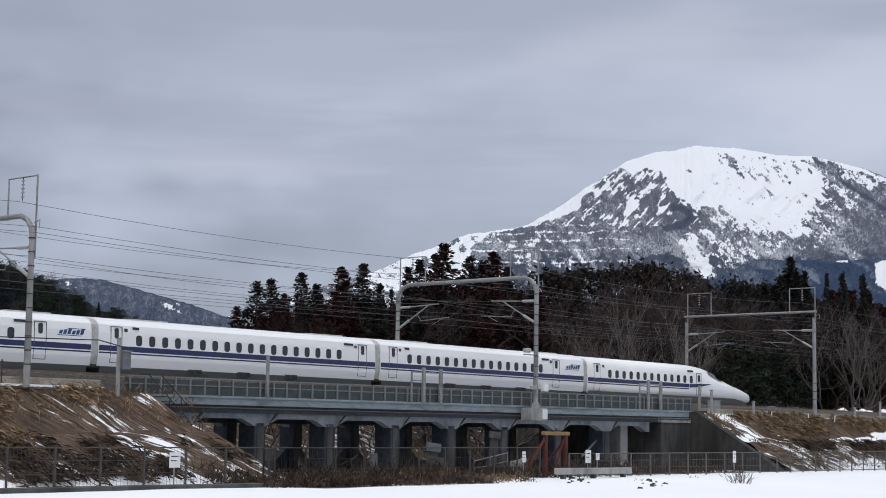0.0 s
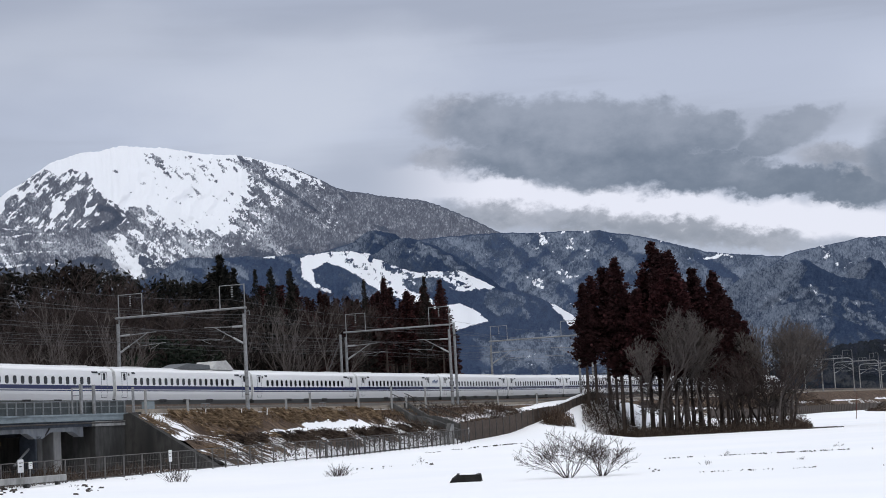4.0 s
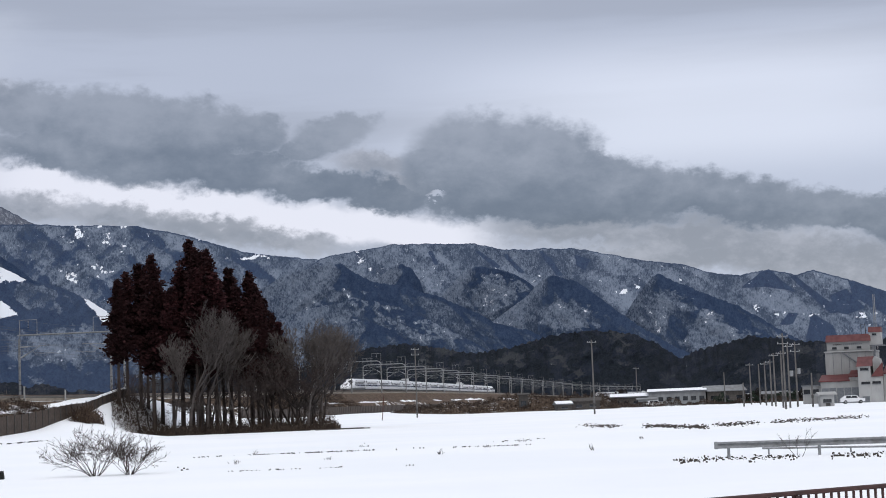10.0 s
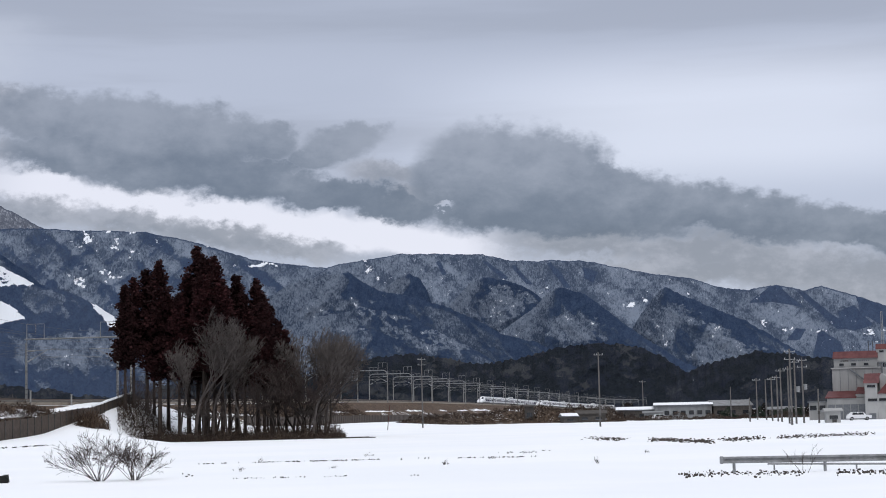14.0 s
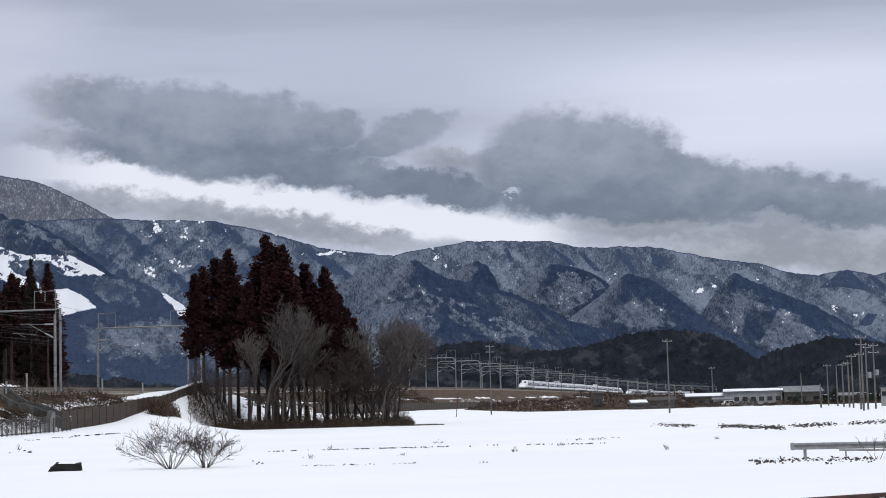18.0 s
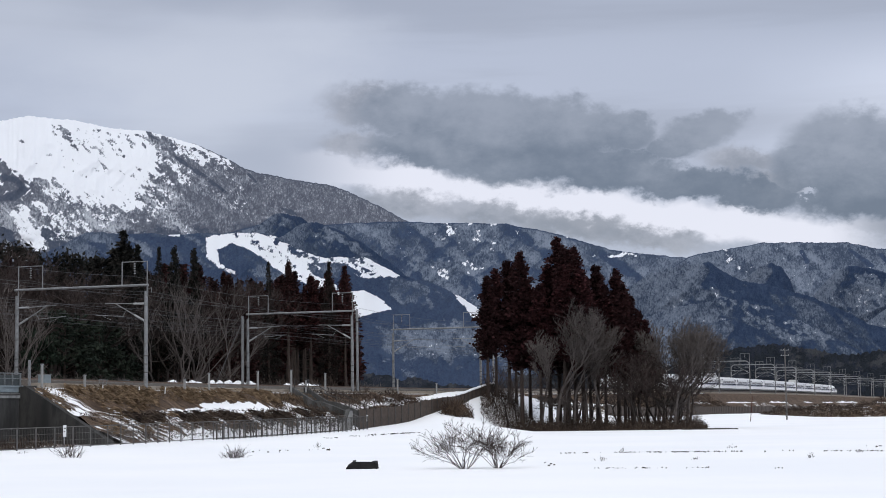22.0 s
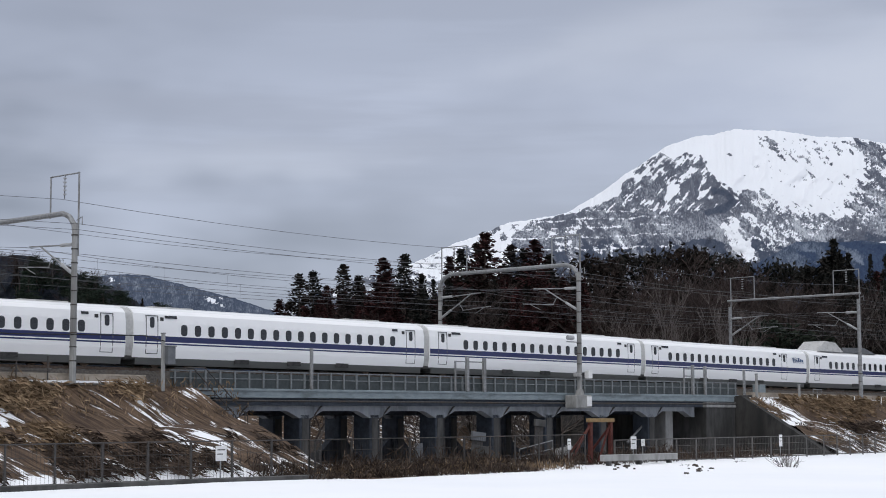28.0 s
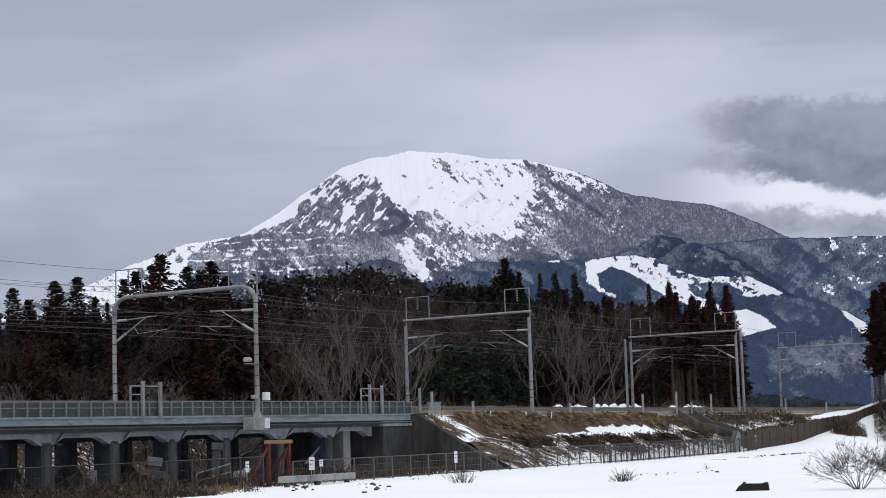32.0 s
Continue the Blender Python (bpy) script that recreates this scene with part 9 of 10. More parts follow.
def build_east():
    build_silo()
    hut = build_house(46.56, 281, 2.2, 2.0, 1.75, 0.35, "tiny white hut with a dark doorway in the field", HOUSE_WALL, HOUSE_WALL, 10, False, 1)
    part("door", Shape().box(-0.25, 0.45, -0.05, -0.004, 0.05, 1.15), DARK_STEEL, hut)
    build_house(41.75, 430, 14.0, 10, 3.3, 0.5, "long low grey workshop with snow on its roof", GREY_WALL, SHUTTER, 0, True, 7)
    build_house(40.25, 432, 10.0, 10, 2.3, 0.6, "low dark shed with a snowy roof", DARK_WALL, SHUTTER, 0, True, 4)
    build_house(40.75, 420, 4.2, 4, 1.7, 0.3, "small pale hut by the workshop", GREY_WALL, GREY_WALL, 0, False, 3)
    build_house(43.35, 432, 9.5, 9, 3.0, 1.3, "dark timber house with a low grey roof", DARK_WALL, GREY_WALL, 12, False, 3)
    build_house(44.9, 440, 6.0, 6, 1.9, 0.5, "low dark shed with a grey roof", DARK_WALL, GREY_WALL, 0, False, 2)
    build_house(38.75, 403, 6.5, 4, 1.9, 0.7, "dark farm shed at the edge of the field", DARK_WALL, DARK_WALL, 0, False, 2)
    build_house(38.05, 401, 3.4, 3, 1.3, 0.5, "small dark tool shed with a snowy roof", DARK_WALL, SHUTTER, 14, True, 1)
    build_house(36.7, 412, 2.2, 3, 3.9, 0.3, "narrow dark equipment hut below the line", DARK_WALL, DARK_WALL, 0, False, 1)
    build_terrace()
    # dark hedge before the houses
    rng = np.random.RandomState(77)
    n = 2600
    azs = rng.uniform(42.9, 46.0, n)
    r = rng.uniform(424, 428, n)
    a = np.radians(azs)
    h = 2.4 * np.clip(fbm(azs * 4, r * 0, 3) * 2.2 - 0.5, 0.25, 1.2)
    C = np.stack([np.sin(a) * r, np.cos(a) * r, h * rng.rand(n)], 1)
    tagged(new("hedge", leaf_mesh("hedge", C, rng.normal(size=(n, 3)), 0.5, 0.3, PINE, rng)), "dark clipped hedge before the houses", "hedge", kind="stuff")
    n = 9000
    azs, r = rng.uniform(39.6, 52.0, n), rng.uniform(446, 452, n)
    a = np.radians(azs)
    h = 3.6 * np.clip(fbm(azs * 3 + 5, r * 0, 3) * 1.8 - 0.2, 0.55, 1.2)
    C = np.stack([np.sin(a) * r, np.cos(a) * r, h * rng.rand(n)], 1)
    tagged(new("far_thicket", leaf_mesh("far_thicket", C, rng.normal(size=(n, 3)) + np.array([0, 0, 0.5]), 0.9, 0.4, DARK_CEDAR, rng)), "dark thicket behind the workshop and the grain store", "thicket", kind="stuff")
    n = 5000
    azs = rng.uniform(37.6, 46.4, n)
    r = rng.uniform(404, 412, n)
    a = np.radians(azs)
    h = 1.5 * np.clip(fbm(azs * 3, r * 0, 3) * 2.2 - 0.5, 0.1, 1.2)
    C = np.stack([np.sin(a) * r, np.cos(a) * r, h * rng.rand(n) + 0.1], 1)
    tagged(new("roadside_weeds", leaf_mesh("roadside_weeds", C, rng.normal(size=(n, 3)) + np.array([0, 0, 0.8]), 0.6, 0.14, BRUSH, rng)), "dark dead weeds along the edge of the far field", "weeds", kind="stuff")
    # tyres and a parked car by the store
    for az, r, label in ((47.35, 316, "white parked car by the grain store"), (41.0, 412, "white parked van by the workshop")):
        car = thing("parked_car", label, "car", stand(az, r, 8), "parked cars")
        body = [(-2.1, 0.35), (2.1, 0.35), (2.15, 0.85), (1.2, 0.95), (0.7, 1.45), (-1.3, 1.47), (-2.0, 0.98), (-2.15, 0.8)]
        part("body", Shape().prism(body, "y", -0.8, 0.8), CAR_PAINT, car)
        for x0, x1 in ((-1.25, -0.35), (-0.25, 0.62)):
            part("window", Shape().prism([(x0, 1.0), (x1 + 0.2, 1.0), (x1, 1.38), (x0 + 0.1, 1.38)], "y", -0.83, -0.803), GLASS, car)
        for x in (-1.3, 1.35):
            for y in (-0.72, 0.72):
                w = part("wheel", Shape().tube((x, y - 0.1, 0.32), (x, y + 0.1, 0.32), 0.32, n=14), RUBBER, car)
                part("rim", Shape().tube((x, y - 0.115, 0.32), (x, y - 0.102, 0.32), 0.18, n=12), GALV, w)


build_near_bridge()
build_field()
build_poles()
build_east()

# ---------------------------------------------------------------- the two trains
CAR, NOSE_CAR = 25.0, 27.35


def body_ring(x, half, top, bottom, n=10, tuck=0.0):
    """Cross-section of a car at x: tumblehome sides and an arched roof."""
    pts = [(x, -half * 0.93, bottom), (x, -half * 0.985, bottom + 0.35 * (top - bottom) * 0.5), (x, -half, bottom + 0.35 * (top - bottom)), (x, -half * 0.985, bottom + 0.68 * (top - bottom))]
    side = pts[-1]
    for k in range(1, n):
        a = math.pi * k / n
        pts.append((x, -half * 0.985 * math.cos(a) ** 1 if True else 0, side[2] + (top - side[2]) * math.sin(a) ** 0.62))
    pts += [(x, half * 0.985, bottom + 0.68 * (top - bottom)), (x, half, bottom + 0.35 * (top - bottom)), (x, half * 0.985, bottom + 0.35 * (top - bottom) * 0.5), (x, half * 0.93, bottom)]
    return pts


def side_y(z, half=1.68, top=3.6, bottom=0.56):
    u = (z - bottom) / (top - bottom)
    if u > 0.68:
        sn = min(1.0, (u - 0.68) / 0.32) ** (1 / 0.62)
        return half * 0.985 * math.sqrt(max(0.0, 1 - sn * sn)) + 0.012
    return half * float(np.interp(u, (0, 0.175, 0.35, 0.68, 1), (0.93, 0.985, 1.0, 0.985, 0.5)))


def pill(w, h, y0, y1, n=5):
    """Rounded window pane."""
    r = min(w, h) * 0.38
    prof = []
    for cx, cz, a0 in ((w / 2 - r, h / 2 - r, 0), (-w / 2 + r, h / 2 - r, 90), (-w / 2 + r, -h / 2 + r, 180), (w / 2 - r, -h / 2 + r, 270)):
        for k in range(n):
            a = radians(a0 + 90 * k / (n - 1))
            prof.append((cx + r * math.cos(a), cz + r * math.sin(a)))
    return Shape().prism(prof, "y", y0, y1)


def build_train(label, emblems, mirror):
    """Sixteen cars; the nose tip is at x = 0 and the train lies towards -x, the rails' top at z = 0."""
    tr = thing("bullet_train", label, "train", None, "bullet trains")
    half, top, bottom = 1.68, 3.6, 0.56
    zs = lambda z: side_y(z)
    win = pill(0.47, 0.66, -0.015, 0.015).mesh("window", GLASS)
    door_win = pill(0.30, 0.62, -0.03, 0.03).mesh("door_window", GLASS)
    stripe_rows = ((1.50, 1.83, "wide_stripe"), (1.34, 1.43, "thin_stripe"))

    def strip(x0, x1, z0, z1, side):
        a, b = side * (zs(z0) + 0.006), side * (zs(z1) + 0.006)
        return Shape().add([(x0, a, z0), (x1, a, z0), (x1, b, z1), (x0, b, z1), (x0, a - side * 0.03, z0), (x1, a - side * 0.03, z0), (x1, b - side * 0.03, z1), (x0, b - side * 0.03, z1)],
                           [(0, 1, 2, 3), (4, 7, 6, 5), (0, 4, 5, 1), (1, 5, 6, 2), (2, 6, 7, 3), (3, 7, 4, 0)])

    def seam_frame(x0, x1, z0, z1, side):
        sh = Shape()
        cuts = [z0 + (z1 - z0) * k / 10 for k in range(11)]
        pieces = [(x, x + 0.055, c, d) for x in (x0, x1 - 0.055) for c, d in zip(cuts, cuts[1:])]
        for a, b, c, d in pieces + [(x0, x1, z1 - 0.05, z1), (x0, x1, z0, z0 + 0.04)]:
            ya, yb = side * (zs(c) + 0.004), side * (zs(d) + 0.004)
            sh.add([(a, ya, c), (b, ya, c), (b, yb, d), (a, yb, d), (a, ya - side * 0.02, c), (b, ya - side * 0.02, c), (b, yb - side * 0.02, d), (a, yb - side * 0.02, d)],
                   [(0, 1, 2, 3), (4, 7, 6, 5), (0, 4, 5, 1), (1, 5, 6, 2), (2, 6, 7, 3), (3, 7, 4, 0)])
        return sh

    # shared meshes of a middle car, x from -25 (rear) to 0
    L = CAR
    body = Shape().loft([body_ring(x, half, top, bottom) for x in (-L + 0.28, -L * 0.5, -0.28)]).mesh("car_body", WHITE_BODY)
    skirt = Shape().loft([[(x, -1.50, 0.16), (x, 1.50, 0.16), (x, 1.55, 0.56), (x, -1.55, 0.56)] for x in (-L + 0.5, -0.5)]).mesh("skirt", SKIRT)
    gang = Shape().loft([body_ring(x, half - 0.06, top - 0.06, bottom + 0.1) for x in (-0.28, 0.28)]).mesh("gangway", GASKET)
    coup = Shape().box(-0.55, 0.55, -1.5, 1.5, 0.42, 0.80, 0.06).mesh("coupler_gear", UNDER)
    bog = Shape()
    bog.box(-1.75, 1.75, -1.5, 1.5, 0.18, 0.66, 0.05)
    bog = bog.mesh("bogie", UNDER)
    wheel = Shape().tube((0, -0.07, 0), (0, 0.07, 0), 0.43, n=16).mesh("wheel", RAIL_STEEL)
    vent = Shape().box(-0.55, 0.55, -1.66, -1.60, 0.36, 0.62).mesh("skirt_vent", UNDER)
    vent2 = Shape().box(-0.55, 0.55, 1.60, 1.66, 0.36, 0.62).mesh("skirt_vent", UNDER)
    duct = Shape().box(-1.6, 1.6, -0.5, 0.5, 3.55, 3.64, 0.03).mesh("roof_duct", GASKET)
    stripes = {(k, side): strip(-L + 0.3, -0.3, z0, z1, side).mesh(nm, BLUE_STRIPE) for k, (z0, z1, nm) in enumerate(stripe_rows) for side in (-1, 1)}
    doors = {(x, side): seam_frame(x - 0.45, x + 0.45, 0.78, 3.02, side).mesh("door", SEAM) for x in (-1.6, -L + 1.6, -4.0, -L + 4.0) for side in (-1, 1)}
    disp = {side: strip(-0.45, 0.45, 2.88, 3.04, side).mesh("destination_display", GLASS) for side in (-1, 1)}
    mark = {side: strip(-0.12, 0.12, 2.72, 2.92, side).mesh("car_mark", UNDER) for side in (-1, 1)}
    slant = lambda x0, x1, z0, z1, k, side: Shape().add([(x0, side * (zs(z0) + 0.012), z0), (x1, side * (zs(z0) + 0.012), z0), (x1 + k, side * (zs(z1) + 0.012), z1), (x0 + k, side * (zs(z1) + 0.012), z1)], [(0, 1, 2, 3)])
    emblem_rows = [(-0.95 + 0.31 * q, -0.72 + 0.31 * q, 2.36, 2.58 + 0.05 * (q % 3), 0.10) for q in range(6)] + [(-1.05, 0.75, 2.27, 2.31, 0.0), (-0.3, 1.0, 2.68, 2.72, 0.0)]
    bars = {side: [slant(*row, side).mesh("emblem_bar", LOGO) for row in emblem_rows] for side in (-1, 1)}

    def middle(index, x1):
        car = part("car_body", body, None, tr, m=Matrix.Translation((x1, 0, 0)))
        part("skirt", skirt, None, car, "grey side skirt")
        emblem = index + 2 in emblems
        for key, me in stripes.items():
            part("wide_stripe" if key[0] == 0 else "thin_stripe", me, None, car, "dark blue stripe")
        for side in (-1, 1):
            # the emblem stands between the end of the car and a door set further in
            front_door = -4.0 if emblem and mirror else -1.6
            rear_door = -L + 4.0 if emblem and not mirror else -L + 1.6
            first = rear_door + 1.75
            count = int((front_door - 1.5 - first) / 1.04) + 1
            for k in range(count):
                part("window", win, None, car, m=Matrix.Translation((first + k * 1.04, side * (zs(2.22) + 0.004), 2.22)))
            for xd in (front_door, rear_door):
                d = part("door", doors[(xd, side)], None, car)
                part("door_window", door_win, None, d, m=Matrix.Translation((xd, side * (zs(2.6) + 0.006), 2.6)))
            part("destination_display", disp[side], None, car, m=Matrix.Translation((front_door - 1.4, 0, 0)))
            part("destination_display", disp[side], None, car, m=Matrix.Translation((rear_door + 1.5, 0, 0)) @ Matrix.Diagonal((0.55, 1, 1, 1)))
            part("car_mark", mark[side], None, car, m=Matrix.Translation((front_door - 0.72, 0, 0)))
            part("car_mark", mark[side], None, car, m=Matrix.Translation((rear_door + 0.72, 0, 0)))
            if emblem:
                xe = -1.75 if mirror else -L + 1.75
                e = part("emblem", bars[side][0], None, car, "dark blue emblem of slanting bars", m=Matrix.Translation((xe, 0, 0)))
                for me in bars[side][1:]:
                    part("emblem_bar", me, None, e)
            for xv in (-8.5, -L + 8.0, -12.8):
                part("skirt_vent", vent if side < 0 else vent2, None, car, m=Matrix.Translation((xv, 0, 0)))
        for xb in (-3.75, -L + 3.75):
            b = part("bogie", bog, None, car, "dark bogie", m=Matrix.Translation((xb, 0, 0)))
            for dx in (-1.25, 1.25):
                for y in (-0.75, 0.75):
                    part("wheel", wheel, None, b, m=Matrix.Translation((dx, y, 0.43)))
        part("gangway", gang, None, car, "pale grey gangway cover", m=Matrix.Translation((-L, 0, 0)))
        part("coupler_gear", coup, None, car, m=Matrix.Translation((-L, 0, 0)))
        for xr in (-4, -L + 5):
            part("roof_duct", duct, None, car, m=Matrix.Translation((xr, 0, 0)))
        return car

    # nose car, x from -27.35 to 0: a wide wedge with a narrow cab canopy rising from it
    N = NOSE_CAR

    def nose_ring(x, w, shoulder, canopy, t, b):
        w, up, hi = half * w, shoulder - b, t - shoulder
        side = [(w * 0.90, b), (w * 0.97, b + 0.22 * up), (w, b + 0.52 * up), (w * 0.97, b + 0.86 * up), (w * 0.5 + canopy * 0.5, shoulder + 0.05 * hi), (canopy, shoulder + 0.36 * hi), (canopy * 0.80, shoulder + 0.76 * hi), (canopy * 0.42, shoulder + 0.96 * hi)]
        return [(x, -y, z) for y, z in side] + [(x, 0, t)] + [(x, y, z) for y, z in side[::-1]]

    nose_rows = [(-10.2, 1.0, 2.62, 1.46, 3.56, 0.56), (-9.2, 1.0, 2.46, 1.34, 3.50, 0.56), (-8.2, 0.995, 2.32, 1.24, 3.41, 0.56), (-7.4, 0.99, 2.22, 1.17, 3.28, 0.56), (-6.7, 0.985, 2.14, 1.10, 3.08, 0.55), (-6.0, 0.975, 2.06, 1.02, 2.80, 0.54),
                 (-5.2, 0.96, 2.02, 0.96, 2.56, 0.53), (-4.2, 0.94, 1.92, 0.88, 2.28, 0.52), (-3.2, 0.91, 1.78, 0.80, 2.06, 0.50), (-2.2, 0.86, 1.60, 0.70, 1.82, 0.47), (-1.4, 0.79, 1.42, 0.60, 1.60, 0.46), (-0.7, 0.69, 1.24, 0.48, 1.38, 0.48), (-0.25, 0.55, 1.08, 0.36, 1.20, 0.52), (0.0, 0.34, 0.92, 0.20, 1.00, 0.60)]
    rings = [body_ring(x, half, top, bottom) for x in (-N + 0.28, -13.0, -11.8)] + [nose_ring(*r) for r in nose_rows]
    nose_body = Shape().loft(rings).mesh("car_body", WHITE_BODY, True)

    def skin(x, u, lift=0.07):
        """A place on the nose: u counts the points of a ring from the foot of the near side to the ridge."""
        ring = nose_ring(x, *[float(np.interp(x, [r[0] for r in nose_rows], [r[k] for r in nose_rows])) for k in range(1, 6)])
        k = min(int(u), 7)
        p, q = Vector(ring[k]), Vector(ring[k + 1])
        m = p.lerp(q, u - k)
        return m + Vector((0.25, m.y, max(0.3, (m.z - 1.6)))).normalized() * lift

    def patch(cells_, side):
        """Panes laid on the nose, each row of cells given as x, low u, high u."""
        lo, hi = [skin(x, u0) for x, u0, u1 in cells_], [skin(x, u1) for x, u0, u1 in cells_]
        mid = [skin(x, (u0 + u1) / 2, 0.09) for x, u0, u1 in cells_]
        n = len(lo)
        pts = [(p.x, p.y * -side, p.z) for p in lo + mid + hi]
        return Shape().add(pts, [(j * n + i, j * n + i + 1, (j + 1) * n + i + 1, (j + 1) * n + i) for j in (0, 1) for i in range(n - 1)])

    nose_skirt = Shape().loft([[(x, -1.60 * w, 0.2), (x, 1.60 * w, 0.2), (x, 1.63 * w, 0.74), (x, -1.63 * w, 0.74)] for x, w in ((-N + 0.5, 1), (-8, 1), (-4.5, 0.95), (-2.2, 0.83), (-0.7, 0.55))]).mesh("skirt", SKIRT)
    nose_stripes = []
    for side in (-1, 1):
        for z0, z1, nm in stripe_rows:
            nose_stripes.append((nm, strip(-N + 0.3, -11.8, z0, z1, side).mesh(nm, BLUE_STRIPE)))
    # the wide stripe narrows to a point that lifts towards the shoulder
    for side in (-1, 1):
        lo, hi = [], []
        for x in (-11.8, -10.8, -9.8, -9.0, -8.2):
            u = (x + 11.8) / 3.6
            z0, z1 = 1.50 + 0.41 * u ** 1.5, 1.83 + 0.10 * u
            for z, row in ((z0, lo), (z1, hi)):
                row.append((x, side * (max(zs(z), 1.67) + 0.045), z))
        k = len(lo)
        nose_stripes.append(("wide_stripe", Shape().add(lo + hi, [(i, i + 1, k + i + 1, k + i) for i in range(k - 1)]).mesh("wide_stripe", BLUE_STRIPE)))
    screen = {side: patch([(-7.9, 5.35, 5.6), (-7.6, 5.15, 6.2), (-7.0, 5.05, 6.6), (-6.4, 5.0, 7.0), (-5.8, 5.05, 7.3), (-5.3, 5.3, 7.4), (-4.8, 6.0, 7.1)], side).mesh("windscreen", GLASS, True) for side in (-1, 1)}
    lamp = {side: patch([(-4.2, 3.75, 4.0), (-3.6, 3.7, 4.2), (-3.0, 3.75, 4.1)], side).mesh("head_lamp", SEAM) for side in (-1, 1)}
    cab_door = {side: seam_frame(-10.6, -9.8, 0.78, 2.85, side).mesh("cab_door", SEAM) for side in (-1, 1)}

    def nose(m):
        car = part("car_body", nose_body, None, tr, "white nose car with a long duck-bill front", m=m)
        part("skirt", nose_skirt, None, car, "grey side skirt")
        for nm, me in nose_stripes:
            part(nm, me, None, car, "dark blue stripe")
        for side in (-1, 1):
            part("head_lamp", lamp[side], None, car, "slit head lamp")
            part("windscreen", screen[side], None, car, "dark wrap-round windscreen")
            for k in range(13):
                part("window", win, None, car, m=Matrix.Translation((-N + 3.4 + k * 1.04, side * (zs(2.22) + 0.004), 2.22)))
            d = part("door", doors[(-L + 1.6, side)], None, car, m=Matrix.Translation((-N + L, 0, 0)))
            part("door_window", door_win, None, d, m=Matrix.Translation((-L + 1.6, side * (zs(2.6) + 0.006), 2.6)))
            c = part("cab_door", cab_door[side], None, car)
            part("door_window", door_win, None, c, m=Matrix.Translation((-10.2, side * (zs(2.35) + 0.004), 2.35)))
            part("destination_display", disp[side], None, car, m=Matrix.Translation((-11.6, 0, 0)))
            part("car_mark", mark[side], None, car, m=Matrix.Translation((-N + 2.5, 0, 0)))
        for xb in (-7.5, -N + 3.75):
            b = part("bogie", bog, None, car, "dark bogie", m=Matrix.Translation((xb, 0, 0)))
            for dx in (-1.25, 1.25):
                for y in (-0.75, 0.75):
                    part("wheel", wheel, None, b, m=Matrix.Translation((dx, y, 0.43)))
        return car

    cars = []
    first = nose(Matrix.Identity(4))
    cars.append((first, -N / 2))
    part("gangway", gang, None, first, "pale grey gangway cover", m=Matrix.Translation((-N, 0, 0)))
    part("coupler_gear", coup, None, first, m=Matrix.Translation((-N, 0, 0)))
    shroud = Shape().loft([[(x, -w, 3.5), (x, w, 3.5), (x, w * 0.86, 3.5 + h), (x, -w * 0.86, 3.5 + h)] for x, w, h in ((-5.6, 1.25, 0.05), (-4.4, 1.3, 0.85), (-2.6, 1.3, 0.95), (-1.2, 1.2, 0.05))]).mesh("pantograph_shroud", GASKET)
    ramp_ = Shape().loft([[(x, -w, 3.5), (x, w, 3.5), (x, w * 0.9, 3.5 + h), (x, -w * 0.9, 3.5 + h)] for x, w, h in ((-12.0, 1.1, 0.05), (-9.8, 1.2, 0.55), (-5.8, 1.15, 0.45))]).mesh("pantograph_base", SEAM)
    arm = Shape()
    arm.path([(-3.8, 0, 4.4), (-2.9, 0, 4.85), (-3.9, 0, 5.05)], 0.04, 6)
    arm.box(-4.0, -3.8, -0.9, 0.9, 5.03, 5.09)
    arm = arm.mesh("pantograph", DARK_STEEL)
    for i in range(14):
        car = middle(i, -N - i * L)
        cars.append((car, -N - (i + 0.5) * L))
        if i in (3, 10):
            flip = Matrix.Translation((-L, 0, 0)) @ Matrix.Translation((1.5, 0, 0)) @ pose(0, 0, 0, 0, 0, 180) if i == 3 else Matrix.Translation((-1.5, 0, 0))
            part("pantograph_shroud", shroud, None, car, "pale grey pantograph shroud", m=flip)
            part("pantograph_base", ramp_, None, car, m=flip)
            part("pantograph", arm, None, car, "dark pantograph arm", m=flip)
    cars.append((nose(Matrix.Translation((-2 * N - 14 * L, 0, 0)) @ pose(0, 0, 0, 0, 0, 180)), -1.5 * N - 14 * L))
    return tr, cars


def follow(cars, rows, way):
    """Each car keeps to the rails under its own middle, in the level frame of its train."""
    for car, x in cars:
        rest, keys = car.matrix_basis.copy(), []
        for k in range(65):
            s = float(np.interp(0.5 * k, [r[0] for r in rows], [r[1] for r in rows]))
            m = s + way * x
            slope = math.degrees(math.atan(track_z(m + 10) - track_z(m - 10)) / 20)
            yaw = math.degrees(math.atan(float(bend(m + 10) - bend(m - 10)) / 20))
            hinge = Matrix.Translation((x, way * float(bend(m) - bend(s)), track_z(m))) @ pose(0, 0, 0, 0, -way * slope, yaw) @ Matrix.Translation((-x, 0, 0))
            keys.append((0.5 * k, hinge @ rest))
        walk(car, keys)


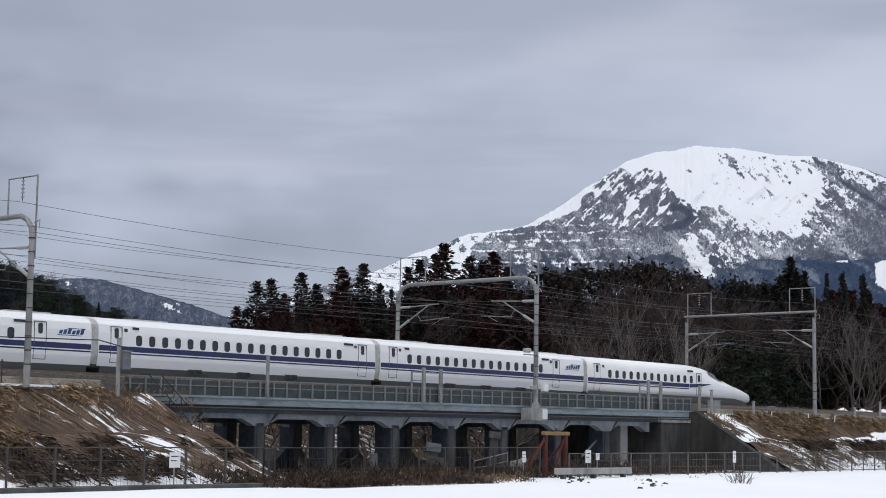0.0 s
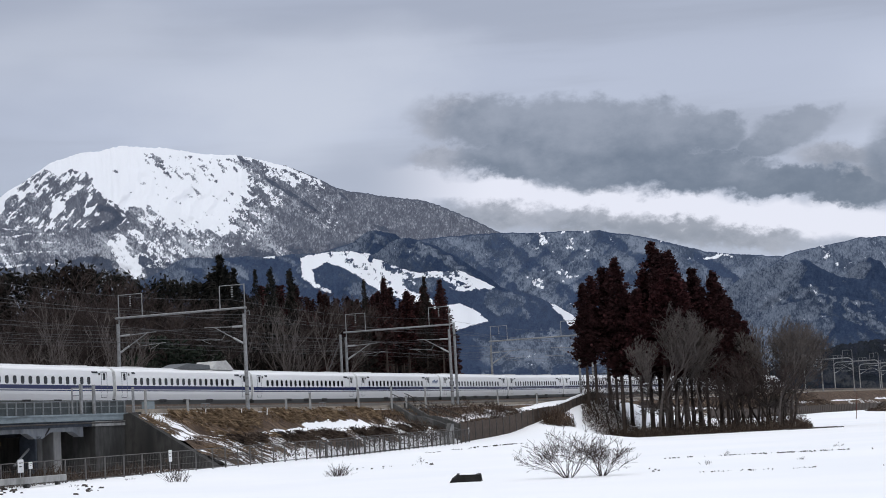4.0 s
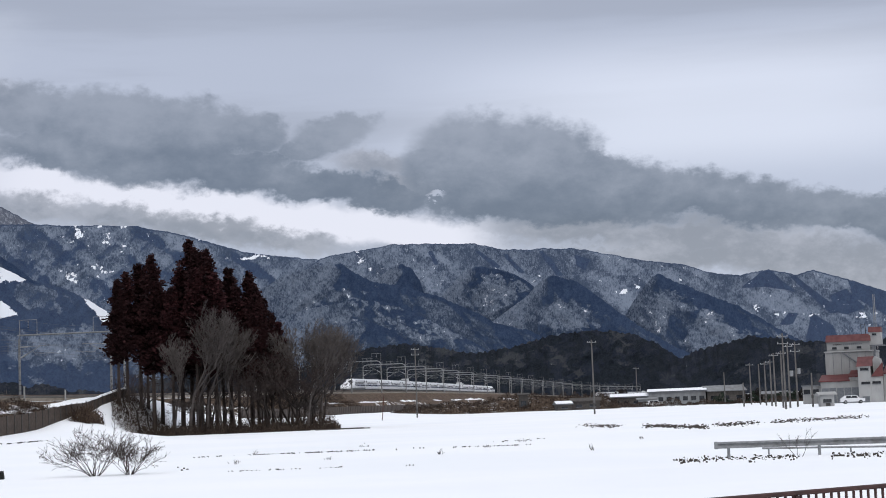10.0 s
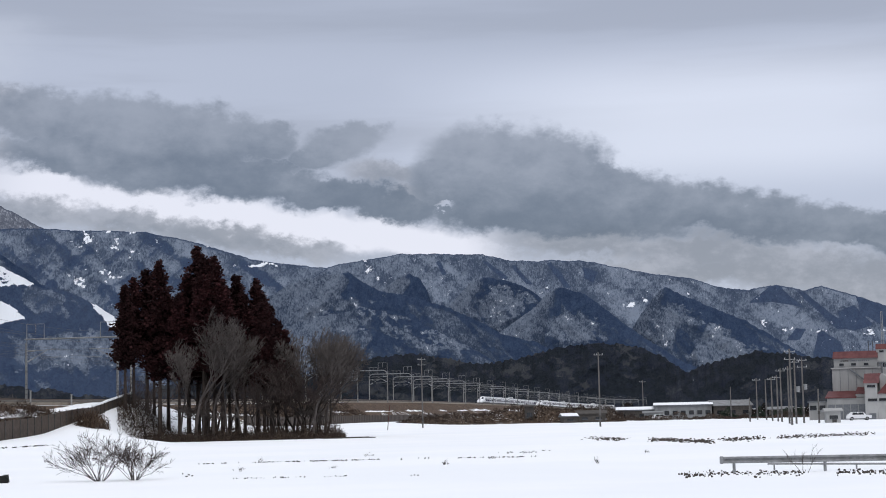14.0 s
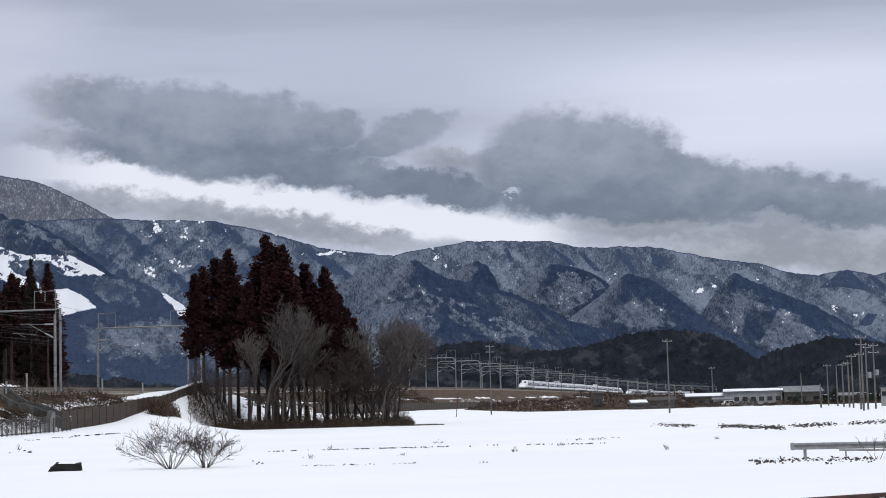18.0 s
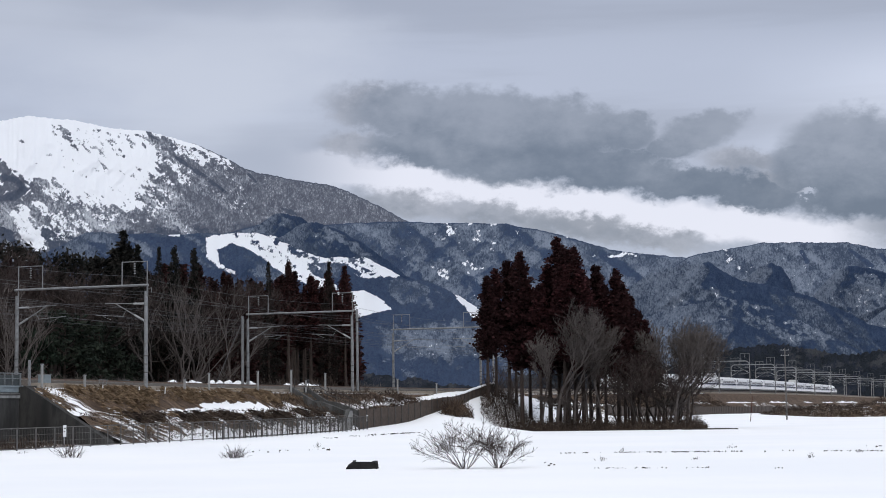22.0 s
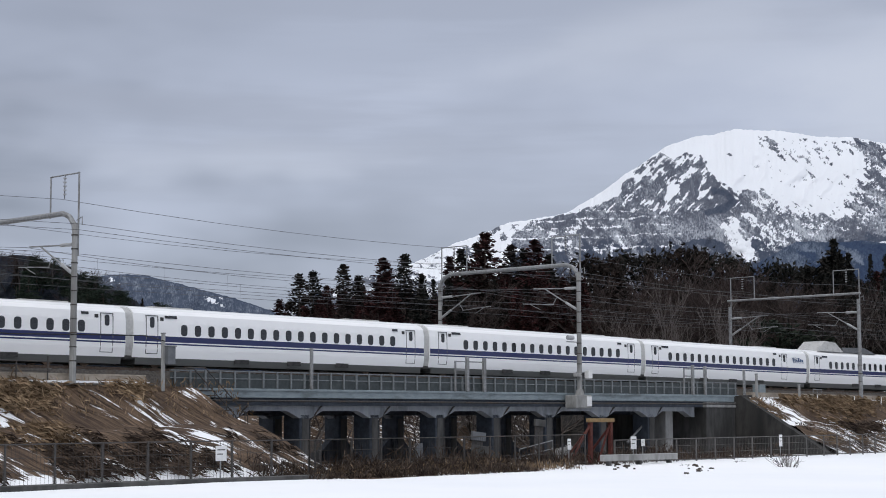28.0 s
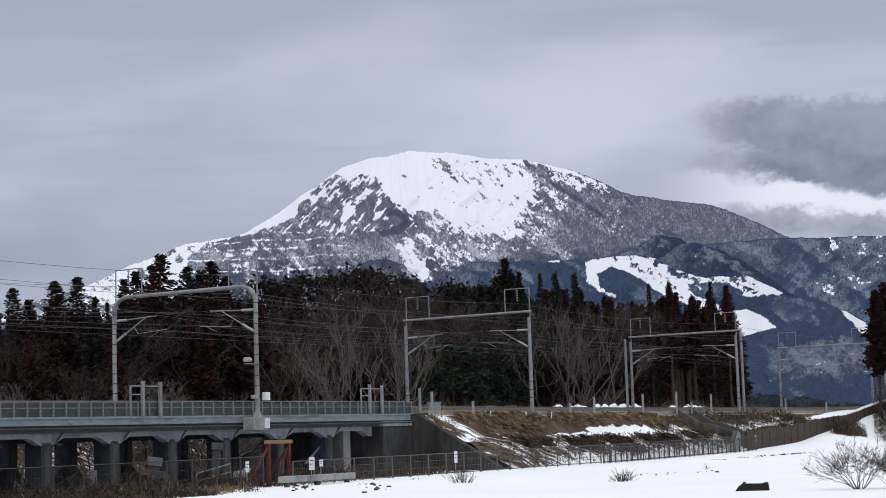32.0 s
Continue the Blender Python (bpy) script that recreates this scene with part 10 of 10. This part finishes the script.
def motions():
    away, cars = build_train("white bullet train with blue stripes running away on the far track", (2, 4, 6, 10, 14), True)
    rows = ((0.0, 142.2), (2.0, 287.5), (4.0, 431.5), (6.0, 575.0), (7.0, 648.3), (9.0, 805.0), (11.0, 963.0), (13.0, 1130.0), (16.0, 1385.0), (20.0, 1730.0), (26.0, 2250.0), (32.0, 2770.0))
    follow(cars, rows, 1)
    walk(away, [(t, line_pose(s, 2.15)) for t, s in rows])
    towards, cars = build_train("white bullet train with blue stripes coming on the near track", (3, 7, 11, 13, 15), False)
    rows = ((0.0, 2220.0), (8.0, 1530.0), (14.0, 1020.0), (17.0, 770.0), (19.0, 598.0), (20.0, 508.0), (21.5, 376.0), (23.0, 248.5), (24.0, 170.5), (25.0, 93.0), (26.0, 15.6), (27.5, -101.0), (29.0, -222.0), (29.5, -260.0), (30.0, -297.0), (32.0, -446.0))
    follow(cars, rows, -1)
    walk(towards, [(t, line_pose(s, -2.15, 0.0, 180)) for t, s in rows])


motions()
